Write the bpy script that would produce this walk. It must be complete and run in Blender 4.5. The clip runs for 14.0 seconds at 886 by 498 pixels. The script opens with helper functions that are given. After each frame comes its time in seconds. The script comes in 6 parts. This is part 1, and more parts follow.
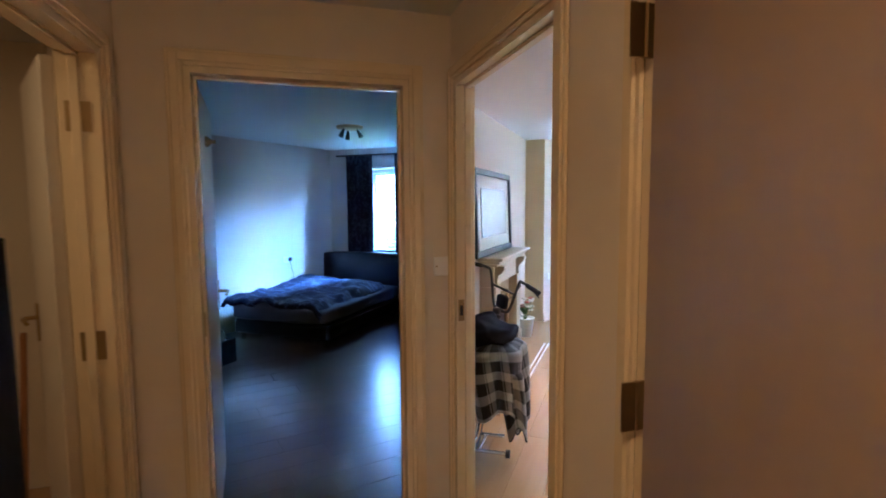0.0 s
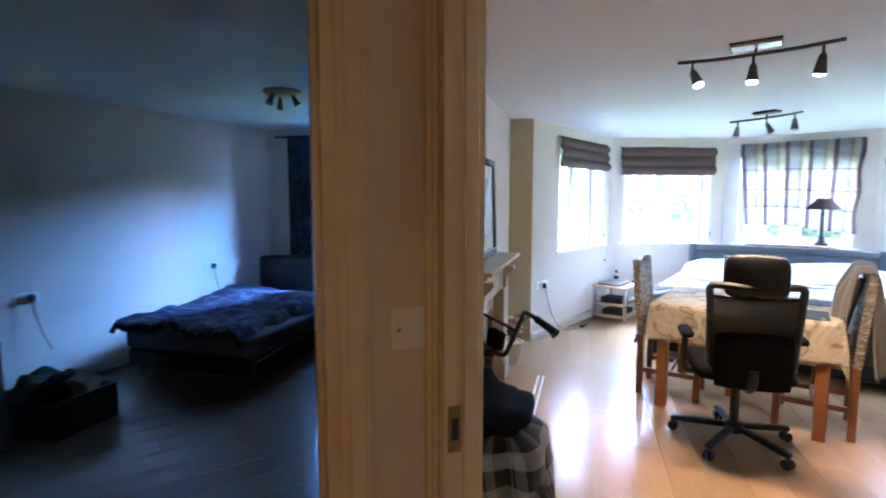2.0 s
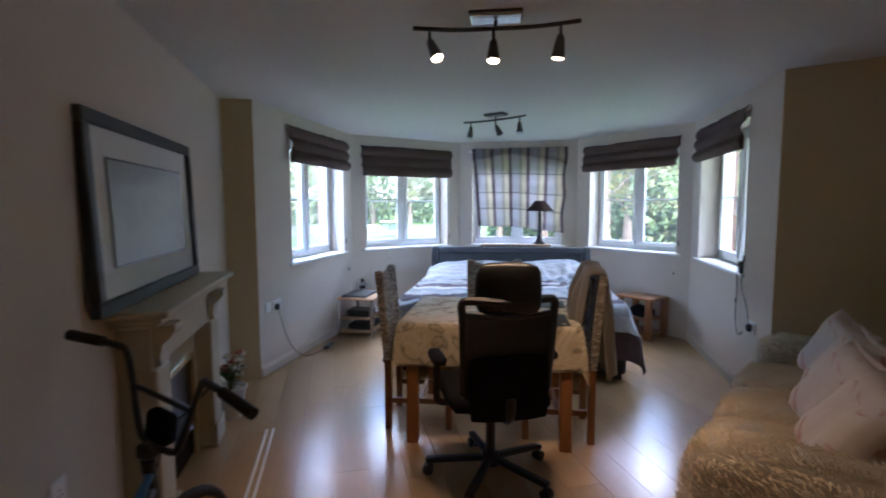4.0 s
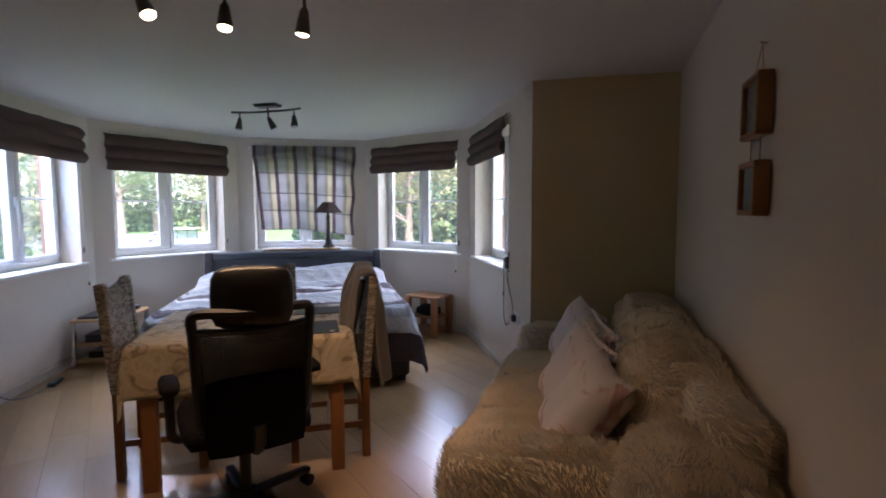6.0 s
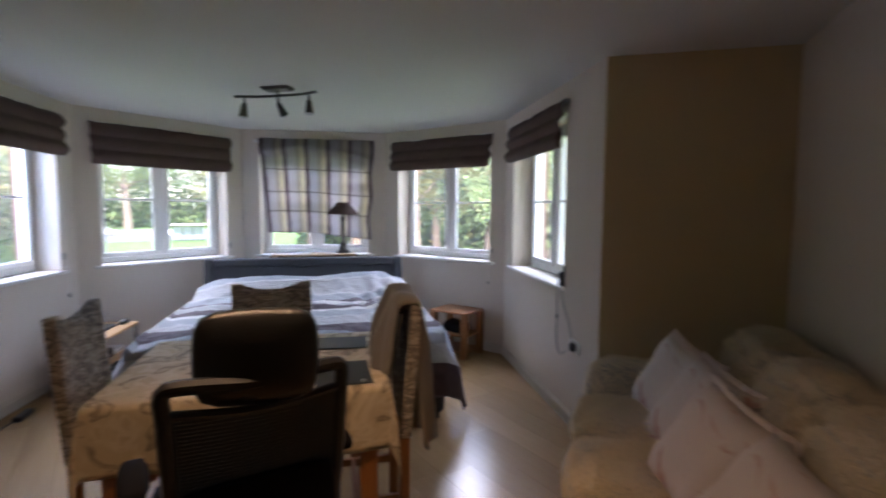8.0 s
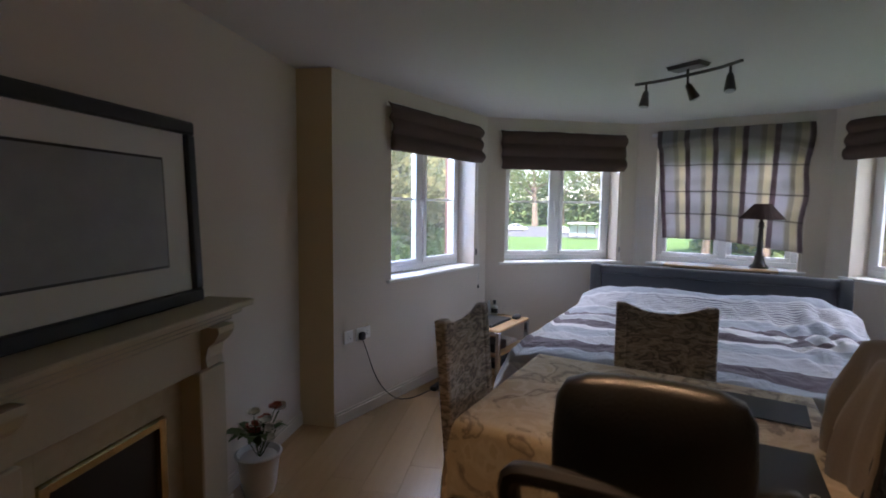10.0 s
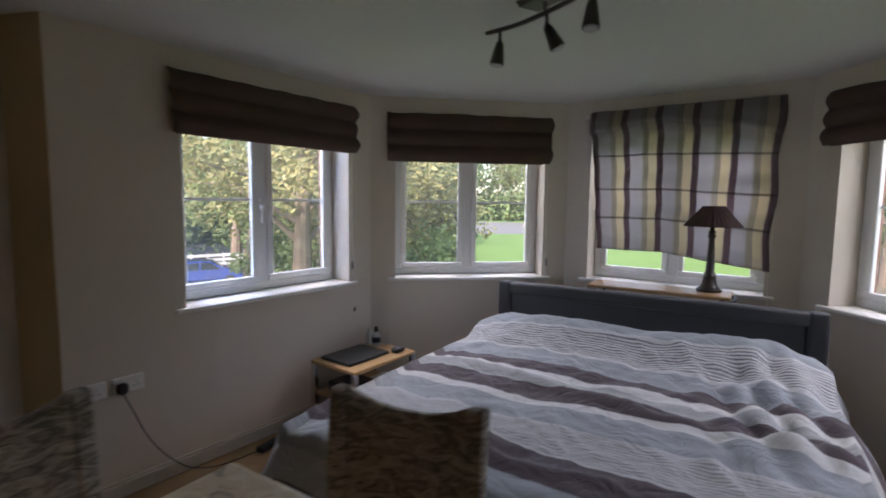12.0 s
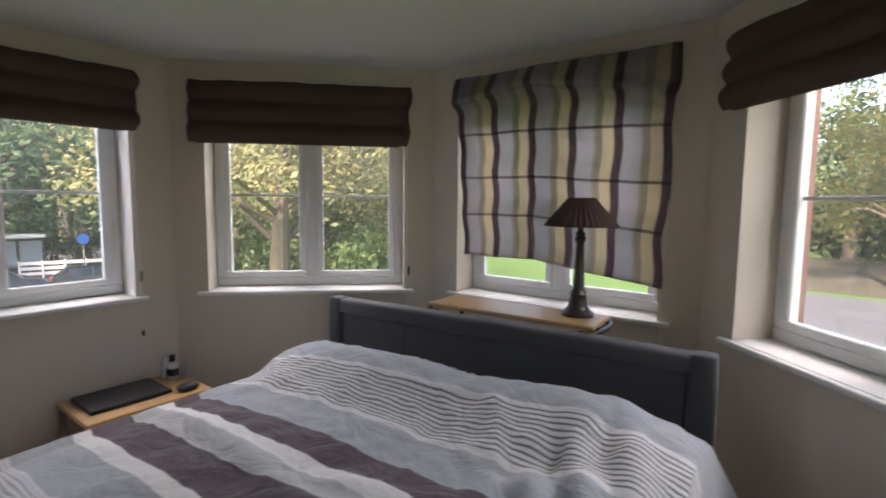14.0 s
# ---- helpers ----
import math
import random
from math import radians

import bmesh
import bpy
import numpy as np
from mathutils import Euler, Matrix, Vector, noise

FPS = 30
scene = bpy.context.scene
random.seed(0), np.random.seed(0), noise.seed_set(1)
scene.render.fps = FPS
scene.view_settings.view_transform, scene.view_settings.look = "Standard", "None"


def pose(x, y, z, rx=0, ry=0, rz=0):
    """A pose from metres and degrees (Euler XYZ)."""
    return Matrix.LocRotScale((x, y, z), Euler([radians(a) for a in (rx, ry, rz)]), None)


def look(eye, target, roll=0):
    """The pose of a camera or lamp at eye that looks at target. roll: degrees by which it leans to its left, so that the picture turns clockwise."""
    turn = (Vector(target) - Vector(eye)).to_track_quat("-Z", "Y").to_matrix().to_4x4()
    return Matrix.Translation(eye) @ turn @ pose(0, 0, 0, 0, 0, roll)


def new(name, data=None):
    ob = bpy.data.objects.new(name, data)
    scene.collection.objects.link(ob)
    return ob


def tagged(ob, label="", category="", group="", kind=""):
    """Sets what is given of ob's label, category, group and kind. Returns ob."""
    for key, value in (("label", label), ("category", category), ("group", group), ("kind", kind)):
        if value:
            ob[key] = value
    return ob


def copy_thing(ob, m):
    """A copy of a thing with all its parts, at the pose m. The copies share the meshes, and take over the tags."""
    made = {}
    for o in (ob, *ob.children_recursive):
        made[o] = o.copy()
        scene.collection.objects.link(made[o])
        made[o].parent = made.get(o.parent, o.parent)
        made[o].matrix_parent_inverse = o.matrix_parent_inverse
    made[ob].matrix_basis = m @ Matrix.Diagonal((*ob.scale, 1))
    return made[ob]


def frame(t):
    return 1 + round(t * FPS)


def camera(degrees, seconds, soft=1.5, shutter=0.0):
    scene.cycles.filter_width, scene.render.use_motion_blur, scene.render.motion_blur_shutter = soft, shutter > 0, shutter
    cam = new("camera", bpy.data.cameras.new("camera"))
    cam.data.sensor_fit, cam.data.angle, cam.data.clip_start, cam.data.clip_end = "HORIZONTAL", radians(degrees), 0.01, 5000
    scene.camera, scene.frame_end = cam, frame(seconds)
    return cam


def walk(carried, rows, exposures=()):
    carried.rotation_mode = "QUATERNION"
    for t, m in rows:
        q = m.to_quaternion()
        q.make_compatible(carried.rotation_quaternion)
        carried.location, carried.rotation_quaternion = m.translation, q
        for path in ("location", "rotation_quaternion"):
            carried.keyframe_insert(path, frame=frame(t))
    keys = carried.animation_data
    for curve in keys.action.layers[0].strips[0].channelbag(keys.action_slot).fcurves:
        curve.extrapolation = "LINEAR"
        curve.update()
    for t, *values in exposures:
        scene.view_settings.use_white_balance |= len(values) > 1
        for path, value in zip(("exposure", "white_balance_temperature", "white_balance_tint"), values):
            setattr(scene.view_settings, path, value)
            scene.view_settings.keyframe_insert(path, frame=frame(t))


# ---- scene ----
cam = camera(83.5, 14.0, soft=1.8, shutter=0.5)
PATH = [
    (0, (-0.175, 0.422, 1.471), (-1.46, 1.945, 1.302), -0.4),
    (0.5, (-0.367, 0.604, 1.477), (-1.584, 2.18, 1.289), 0.1),
    (1, (-0.598, 0.857, 1.45), (-1.823, 2.428, 1.265), -0.1),
    (1.5, (-0.806, 1.122, 1.437), (-2.032, 2.691, 1.25), -0.2),
    (2, (-0.98, 1.357, 1.461), (-2.149, 2.969, 1.272), -0.0),
    (2.5, (-1.133, 1.583, 1.457), (-1.976, 3.388, 1.282), -0.1),
    (3, (-1.162, 1.802, 1.46), (-1.703, 3.72, 1.288), -0.4),
    (3.5, (-1.168, 2.029, 1.444), (-1.594, 3.975, 1.272), -0.3),
    (4, (-1.154, 2.196, 1.439), (-1.427, 4.169, 1.267), -0.2),
    (4.2, (-1.12, 2.248, 1.43), (-1.303, 4.232, 1.264), -0.1),
    (6.3, (-0.897, 2.486, 1.393), (-0.375, 4.41, 1.237), -0.2),
    (6.5, (-0.893, 2.554, 1.404), (-0.354, 4.473, 1.242), -0.2),
    (7, (-0.88, 2.764, 1.429), (-0.24, 4.652, 1.261), -0.1),
    (7.5, (-0.909, 2.962, 1.449), (-0.227, 4.835, 1.279), 0.2),
    (8, (-0.994, 3.138, 1.44), (-0.531, 5.077, 1.279), 0.4),
    (8.5, (-1.045, 3.225, 1.477), (-1.107, 5.215, 1.296), 0.7),
    (9, (-1.155, 3.26, 1.438), (-1.648, 5.19, 1.271), 0.7),
    (9.2, (-1.167, 3.30, 1.428), (-1.815, 5.184, 1.263), 0.7),
    (11.3, (-0.774, 4.511, 1.521), (-1.852, 6.184, 1.328), 0.5),
    (11.5, (-0.731, 4.662, 1.502), (-1.795, 6.344, 1.308), 0.7),
    (12, (-0.587, 5.066, 1.507), (-1.637, 6.758, 1.319), 0.7),
    (12.5, (-0.434, 5.37, 1.497), (-1.461, 7.076, 1.313), 0.7),
    (13, (-0.278, 5.743, 1.494), (-1.351, 7.421, 1.313), 0.8),
    (13.5, (-0.246, 6.103, 1.497), (-1.336, 7.769, 1.31), 0.8),
    (14, (-0.082, 6.391, 1.484), (-1.165, 8.062, 1.29), 0.6),
]
EXPOSURES = [(0, 5.8, 4850, 14), (0.8, 5.75, 4850, 14), (1.5, 5.4, 4900, 13), (2.4, 4.8, 5000, 13), (3, 4.1, 5050, 15), (4, 3.25, 5350, 15), (6.5, 2.98, 6000, 21), (9, 2.78, 6150, 20), (11.5, 1.99, 6650, 20), (14, 2.02, 7450, 19)]
walk(cam, [(t, look(eye, target, roll)) for t, eye, target, roll in PATH], EXPOSURES)

# ---- world and sun: an overcast autumn day ----
world = bpy.data.worlds.new("overcast_sky")
scene.world = world
world.use_nodes = True
wn = world.node_tree.nodes
wl = world.node_tree.links
sky = wn.new("ShaderNodeTexSky")
sky.sky_type = "NISHITA"
sky.sun_disc = False
sky.sun_elevation = radians(38)
sky.sun_rotation = radians(180)
sky.air_density, sky.dust_density, sky.ozone_density = 1.0, 1.2, 1.0
wn["Background"].inputs[1].default_value = 0.15
wl.new(sky.outputs[0], wn["Background"].inputs[0])
sun = new("sun", bpy.data.lights.new("sun", "SUN"))
sun.data.energy, sun.data.angle, sun.data.color = 3.3, radians(3), (1.0, 0.96, 0.9)
sun.matrix_world = look((3, -30, 29), (0, 0, 0))


def area_lamp(name, at, towards, w, h, watts, color):
    ob = new(name, bpy.data.lights.new(name, "AREA"))
    ob.data.shape, ob.data.size, ob.data.size_y = "RECTANGLE", w, h
    ob.data.energy, ob.data.color = watts, color
    ob.matrix_world = look(at, towards)
    return ob


def point_lamp(name, at, watts, color, radius=0.05):
    ob = new(name, bpy.data.lights.new(name, "POINT"))
    ob.data.energy, ob.data.color, ob.data.shadow_soft_size = watts, color, radius
    ob.location = at
    return ob


# ---- materials ----
def material(name, base, rough=0.6, vary=0.06, scale=6.0, fine=60.0, bump=0.1, metal=0.0, tint=None, sheen=0.0, coat=0.0, stretch=(1, 1, 1), per_object=0.0):
    """A surface with large stains, fine grain and a fine relief, in metres."""
    m = bpy.data.materials.new(name)
    m.use_nodes = True
    n, l = m.node_tree.nodes, m.node_tree.links
    b = n["Principled BSDF"]
    b.inputs["Roughness"].default_value, b.inputs["Metallic"].default_value = rough, metal
    b.inputs["Sheen Weight"].default_value, b.inputs["Coat Weight"].default_value = sheen, coat
    b.inputs["Coat Roughness"].default_value = 0.18
    co = n.new("ShaderNodeTexCoord")
    mp = n.new("ShaderNodeMapping")
    mp.inputs["Scale"].default_value = stretch
    l.new(co.outputs["Object"], mp.inputs[0])
    big, small = n.new("ShaderNodeTexNoise"), n.new("ShaderNodeTexNoise")
    big.inputs["Scale"].default_value, small.inputs["Scale"].default_value = scale, fine
    big.inputs["Detail"].default_value, small.inputs["Detail"].default_value = 4, 3
    for t in (big, small):
        l.new(mp.outputs[0], t.inputs["Vector"])
    mix = n.new("ShaderNodeMix")
    mix.data_type = "RGBA"
    dark = tint or tuple(c * (1 - 2.2 * vary) for c in base)
    light = tuple(min(1, c * (1 + vary)) for c in base)
    mix.inputs[6].default_value, mix.inputs[7].default_value = (*dark, 1), (*light, 1)
    add = n.new("ShaderNodeMath")
    add.operation = "MULTIPLY_ADD"
    add.inputs[1].default_value = 0.45
    l.new(small.outputs["Fac"], add.inputs[0])
    half = n.new("ShaderNodeMath")
    half.operation = "MULTIPLY"
    half.inputs[1].default_value = 0.6
    l.new(big.outputs["Fac"], half.inputs[0])
    l.new(half.outputs[0], add.inputs[2])
    l.new(add.outputs[0], mix.inputs[0])
    out = mix.outputs[2]
    if per_object:
        info, hs = n.new("ShaderNodeObjectInfo"), n.new("ShaderNodeHueSaturation")
        mr = n.new("ShaderNodeMapRange")
        mr.inputs[3].default_value, mr.inputs[4].default_value = 1 - per_object, 1 + per_object
        l.new(info.outputs["Random"], mr.inputs[0])
        l.new(mr.outputs[0], hs.inputs["Value"])
        l.new(out, hs.inputs["Color"])
        out = hs.outputs[0]
    l.new(out, b.inputs["Base Color"])
    if bump:
        bp = n.new("ShaderNodeBump")
        bp.inputs["Strength"].default_value, bp.inputs["Distance"].default_value = bump, 0.004
        l.new(small.outputs["Fac"], bp.inputs["Height"])
        l.new(bp.outputs[0], b.inputs["Normal"])
    return m


def glow(name, color, strength):
    m = bpy.data.materials.new(name)
    m.use_nodes = True
    b = m.node_tree.nodes["Principled BSDF"]
    b.inputs["Base Color"].default_value = (*color, 1)
    b.inputs["Emission Color"].default_value = (*color, 1)
    b.inputs["Emission Strength"].default_value = strength
    return m


def glass_material(name, veil=0.0):
    """Clear glass with a little pale scatter mixed in, standing for glare haze."""
    m = bpy.data.materials.new(name)
    m.use_nodes = True
    n, l = m.node_tree.nodes, m.node_tree.links
    tr, gl, fr, mx = (n.new("ShaderNodeBsdf" + k) if k in ("Transparent", "Glossy") else n.new(k) for k in ("Transparent", "Glossy", "ShaderNodeLayerWeight", "ShaderNodeMixShader"))
    gl.inputs["Roughness"].default_value = 0.02
    fr.inputs[0].default_value = 0.06
    l.new(fr.outputs["Facing"], mx.inputs[0])
    l.new(tr.outputs[0], mx.inputs[1])
    l.new(gl.outputs[0], mx.inputs[2])
    haze, veil_mix = n.new("ShaderNodeBsdfTranslucent"), n.new("ShaderNodeMixShader")
    haze.inputs[0].default_value = (0.9, 0.95, 1.0, 1)
    veil_mix.inputs[0].default_value = veil
    l.new(mx.outputs[0], veil_mix.inputs[1])
    l.new(haze.outputs[0], veil_mix.inputs[2])
    l.new(veil_mix.outputs[0], n["Material Output"].inputs[0])
    return m


WALL = material("white_wall_paint", (0.66, 0.59, 0.51), 0.75, 0.02, 1.5, 120, 0.06)
BEIGE = material("beige_wall_paint", (0.62, 0.50, 0.30), 0.8, 0.03, 1.5, 120, 0.06)
HALLWALL = material("cream_wall_paint", (0.74, 0.66, 0.55), 0.75, 0.03, 1.5, 120, 0.06)
CEIL = material("ceiling_paint", (0.64, 0.635, 0.63), 0.85, 0.02, 1.2, 150, 0.05)
GLOSS = material("cream_gloss_paint", (0.80, 0.67, 0.45), 0.2, 0.03, 3, 25, 0.05, coat=0.3)
DOORPAINT = material("white_door_paint", (0.74, 0.68, 0.60), 0.4, 0.03, 2, 60, 0.05, stretch=(6, 6, 0.4))
# browner copy of DOORPAINT: the ajar leaf's shade is put into its colour
SHADEDOOR = material("shaded_door_paint", (0.40, 0.30, 0.24), 0.45, 0.05, 2, 60, 0.05, stretch=(6, 6, 0.4))
SKIRT = material("white_skirting_paint", (0.80, 0.79, 0.77), 0.35, 0.02, 4, 50, 0.03)
BASEB = material("cream_skirting_paint", (0.62, 0.565, 0.49), 0.4, 0.03, 4, 50, 0.03)
UPVC = material("white_plastic_frame", (0.82, 0.83, 0.84), 0.3, 0.015, 3, 40, 0.0)
BRICK = material("red_brick", (0.22, 0.09, 0.06), 0.9, 0.15, 3, 30, 0.4)
BRASS = material("aged_brass", (0.42, 0.30, 0.14), 0.38, 0.12, 30, 200, 0.05, metal=1.0)
CHROME = material("brushed_chrome", (0.62, 0.62, 0.64), 0.25, 0.04, 30, 200, 0.02, metal=1.0)
BLACKMETAL = material("black_metal", (0.022, 0.022, 0.024), 0.38, 0.1, 20, 150, 0.05)
PLASTIC = material("white_plastic", (0.85, 0.84, 0.82), 0.35, 0.02, 20, 100, 0.0)
BLACKPLASTIC = material("black_plastic", (0.018, 0.018, 0.02), 0.42, 0.1, 20, 150, 0.05)
GLASS = glass_material("window_glass", 0.013)
TUMBLER = glass_material("drinking_glass")


def plank_material(name, light, dark, rough):
    """Laminate with grain along its planks; each plank takes its own tone."""
    m = material(name, light, rough, 0.1, 3.0, 45.0, 0.02, tint=dark, stretch=(1, 9, 1), per_object=0.09, coat=0.25)
    return m


LAMINATE = plank_material("light_beech_laminate", (0.46, 0.315, 0.175), (0.37, 0.24, 0.12), 0.24)
# darker laminate copy: the dimness of the bedroom is put into its colour
BEDFLOOR = plank_material("shaded_bedroom_laminate", (0.15, 0.11, 0.085), (0.10, 0.07, 0.055), 0.3)


# ---- mesh helpers ----
def mesh_object(name, bm, mat, parent=None, label="", smooth=False, matrix=None):
    bmesh.ops.recalc_face_normals(bm, faces=bm.faces)
    me = bpy.data.meshes.new(name)
    bm.to_mesh(me)
    bm.free()
    me.materials.append(mat)
    if smooth:
        for p in me.polygons:
            p.use_smooth = True
        if smooth != "all":
            me.set_sharp_from_angle(angle=radians(40))
    ob = new(name, me)
    if parent:
        ob.parent = parent
    if matrix is not None:
        ob.matrix_local = matrix
    if label:
        ob["label"] = label
    return ob


def part(name, bm, mat, parent, label="", smooth=False, matrix=None):
    return mesh_object(name, bm, mat, parent, label, smooth, matrix)


def thing(name, label, category, matrix=None, group="", kind=""):
    ob = new(name)
    ob.empty_display_size = 0.1
    if matrix is not None:
        ob.matrix_world = matrix
    return tagged(ob, label, category, group, kind)


def box(x0, y0, z0, x1, y1, z1, bevel=0.0, bm=None, m=None, seg=1):
    bm = bm or bmesh.new()
    r = bmesh.ops.create_cube(bm, size=1)
    vs = r["verts"]
    bmesh.ops.scale(bm, vec=(abs(x1 - x0), abs(y1 - y0), abs(z1 - z0)), verts=vs)
    bmesh.ops.translate(bm, vec=((x0 + x1) / 2, (y0 + y1) / 2, (z0 + z1) / 2), verts=vs)
    if bevel:
        es = list({e for v in vs for e in v.link_edges})
        r = bmesh.ops.bevel(bm, geom=es, offset=bevel, segments=seg, affect="EDGES", profile=0.5)
        vs = list({v for f in r["faces"] for v in f.verts})
    if m is not None:
        bmesh.ops.transform(bm, matrix=m, verts=vs)
    return bm


def rod(p, q, r, r2=None, seg=12, bm=None):
    """A round bar from p to q."""
    bm = bm or bmesh.new()
    p, q = Vector(p), Vector(q)
    d = q - p
    m = Matrix.Translation((p + q) / 2) @ d.to_track_quat("Z", "Y").to_matrix().to_4x4()
    bmesh.ops.create_cone(bm, cap_ends=True, segments=seg, radius1=r, radius2=r if r2 is None else r2, depth=d.length, matrix=m)
    return bm


def tube(points, r, seg=8, bm=None, steps=6):
    """A bent tube through points, smoothed."""
    bm = bm or bmesh.new()
    pts = [Vector(p) for p in points]
    if steps > 1 and len(pts) > 2:
        out = []
        ext = [2 * pts[0] - pts[1]] + pts + [2 * pts[-1] - pts[-2]]
        for i in range(1, len(ext) - 2):
            a, b, c, d = ext[i - 1:i + 3]
            for k in range(steps):
                t = k / steps
                out.append(0.5 * ((2 * b) + (c - a) * t + (2 * a - 5 * b + 4 * c - d) * t * t + (3 * b - a - 3 * c + d) * t ** 3))
        pts = out + [pts[-1]]
    rings = []
    side = None
    for i, p in enumerate(pts):
        d = (pts[min(i + 1, len(pts) - 1)] - pts[max(i - 1, 0)]).normalized()
        if side is None:
            side = d.orthogonal().normalized()
        side = (side - d * side.dot(d)).normalized()
        up = d.cross(side)
        rings.append([bm.verts.new(p + r * (math.cos(a) * side + math.sin(a) * up)) for a in (2 * math.pi * k / seg for k in range(seg))])
    for a, b in zip(rings, rings[1:]):
        for k in range(seg):
            bm.faces.new((a[k], a[(k + 1) % seg], b[(k + 1) % seg], b[k]))
    bm.faces.new(rings[0][::-1])
    bm.faces.new(rings[-1])
    return bm


def lathe(profile, seg=20, bm=None, m=None):
    """Turned shape from (radius, height) pairs."""
    bm = bm or bmesh.new()
    made = []
    rings = []
    for r, z in profile:
        ring = [bm.verts.new((max(r, 1e-4) * math.cos(2 * math.pi * k / seg), max(r, 1e-4) * math.sin(2 * math.pi * k / seg), z)) for k in range(seg)]
        rings.append(ring)
        made += ring
    for a, b in zip(rings, rings[1:]):
        for k in range(seg):
            bm.faces.new((a[k], a[(k + 1) % seg], b[(k + 1) % seg], b[k]))
    bm.faces.new(rings[0][::-1])
    bm.faces.new(rings[-1])
    if m is not None:
        bmesh.ops.transform(bm, matrix=m, verts=made)
    return bm


def slab(poly, z0, z1, bm=None):
    """A prism over a plan polygon."""
    bm = bm or bmesh.new()
    lo = [bm.verts.new((x, y, z0)) for x, y in poly]
    hi = [bm.verts.new((x, y, z1)) for x, y in poly]
    n = len(poly)
    bm.faces.new(lo[::-1])
    bm.faces.new(hi)
    for i in range(n):
        bm.faces.new((lo[i], lo[(i + 1) % n], hi[(i + 1) % n], hi[i]))
    return bm


def grid(nx, ny, f, bm=None):
    """A sheet of nx by ny cells; f(u, v) gives the place for u, v in 0..1."""
    bm = bm or bmesh.new()
    vs = [[bm.verts.new(f(i / nx, j / ny)) for i in range(nx + 1)] for j in range(ny + 1)]
    for j in range(ny):
        for i in range(nx):
            bm.faces.new((vs[j][i], vs[j][i + 1], vs[j + 1][i + 1], vs[j + 1][i]))
    return bm


def along(a, b, z=0.0):
    """The frame of a wall: x from a to b, y to the left of it, origin at a."""
    d = Vector((b[0] - a[0], b[1] - a[1]))
    return pose(a[0], a[1], z, 0, 0, math.degrees(math.atan2(d.y, d.x)))


def run(a, b):
    return math.hypot(b[0] - a[0], b[1] - a[1])


CEILING = 2.30


def wall(name, a, b, thick, mat, openings=(), label="", z1=CEILING, extend=(0.0, 0.0), z0=0.0):
    """A wall whose face runs from a to b, with its body to the left of a -> b; openings (s0, s1, z0, z1) go through it."""
    n = run(a, b)
    bm = bmesh.new()
    s = -extend[0]
    for s0, s1, lo, hi in sorted(openings):
        if s0 > s:
            box(s, 0, z0, s0, thick, z1, bm=bm)
        if lo > z0:
            box(s0, 0, z0, s1, thick, lo, bm=bm)
        if hi < z1:
            box(s0, 0, hi, s1, thick, z1, bm=bm)
        s = s1
    box(s, 0, z0, n + extend[1], thick, z1, bm=bm)
    ob = mesh_object(name, bm, mat, matrix=along(a, b))
    return tagged(ob, label or "plain painted plaster wall", "wall", kind="structure")


# ---- the plan ----
ST = Vector((-1.514, 2.165))          # latch side of the living room doorway
G, HX = Vector((0.55, 0.835)), Vector((0.835, -0.55))


def hall(s, d):
    p = ST + s * HX + d * G
    return (p.x, p.y)


A, B, C, D, E, F = (-3.234, 6.026), (-3.08, 8.02), (-1.88, 9.05), (-0.305, 8.93), (0.724, 7.73), (0.568, 5.716)
RC = (1.42, 5.27)                     # corner behind the sofa
C1 = (-3.46, 5.95)                    # corner by the left pier
LC = (-2.333, 2.812)                  # corner behind the bicycle
RS = (-0.74, 1.76)                    # right wall where it meets the door wall
BAY_T = 0.30
SILL, HEAD = 0.915, 2.10

# living room walls, bodies outside the room
wall("wall_left", LC, C1, 0.12, WALL, extend=(0.1, 0.2))
wall("wall_pier_left", C1, A, 0.3, BEIGE, label="beige painted pier beside the window bay", extend=(0.0, 0.0))
WINDOWS = {}
for key, a, b, s0 in (("1", A, B, 0.575), ("2", B, C, 0.19), ("3", C, D, 0.19), ("4", D, E, 0.21), ("5", E, F, 0.27)):
    ext = (0.0 if key == "1" else 0.115, 0.0 if key == "5" else 0.115)
    wall("wall_bay_" + key, a, b, BAY_T, WALL, [(s0, s0 + 1.2, SILL - 0.03, HEAD)], "white painted wall of the window bay", extend=ext)
    WINDOWS[key] = (a, b, s0)
wall("wall_pier_right", F, RC, 0.3, BEIGE, label="beige painted wall beside the window bay", extend=(0.0, 0.3))
wall("wall_right", RC, RS, 0.12, WALL, extend=(0.0, 0.05))

# door wall between hall and living room, seen from the hall: s runs along it
wall("wall_door", hall(-1.1, -0.045), hall(2.9, -0.045), 0.08, HALLWALL, [(1.082, 1.982, 0, 2.02), (2.322, 3.122, 0, 2.02)], "cream painted hall wall with two doorways")


# hall: end wall with the bedroom doorway, long side wall with another doorway, and what closes it
END = -0.0626
wall("wall_hall_end", hall(END, -1.45), hall(END, -0.046), 0.12, HALLWALL, [(0.33, 1.218, 0, 2.02)], "cream painted hall wall with the bedroom doorway", extend=(0.0, 0.0))
wall("wall_hall_side", hall(3.0, -1.34), hall(END - 0.001, -1.34), 0.12, HALLWALL, [(2.135, 2.915, 0, 2.02)], "cream painted hall wall")
wall("wall_hall_back", hall(2.9, -0.046), hall(2.9, -1.339), 0.12, HALLWALL, label="cream painted hall wall")
# two walls added out of view, so no outside light shows at the door gap
wall("closing_wall", hall(0.98, 0.45), hall(2.9, 0.45), 0.1, HALLWALL, label="plain added wall closing the unseen space behind the hall door")
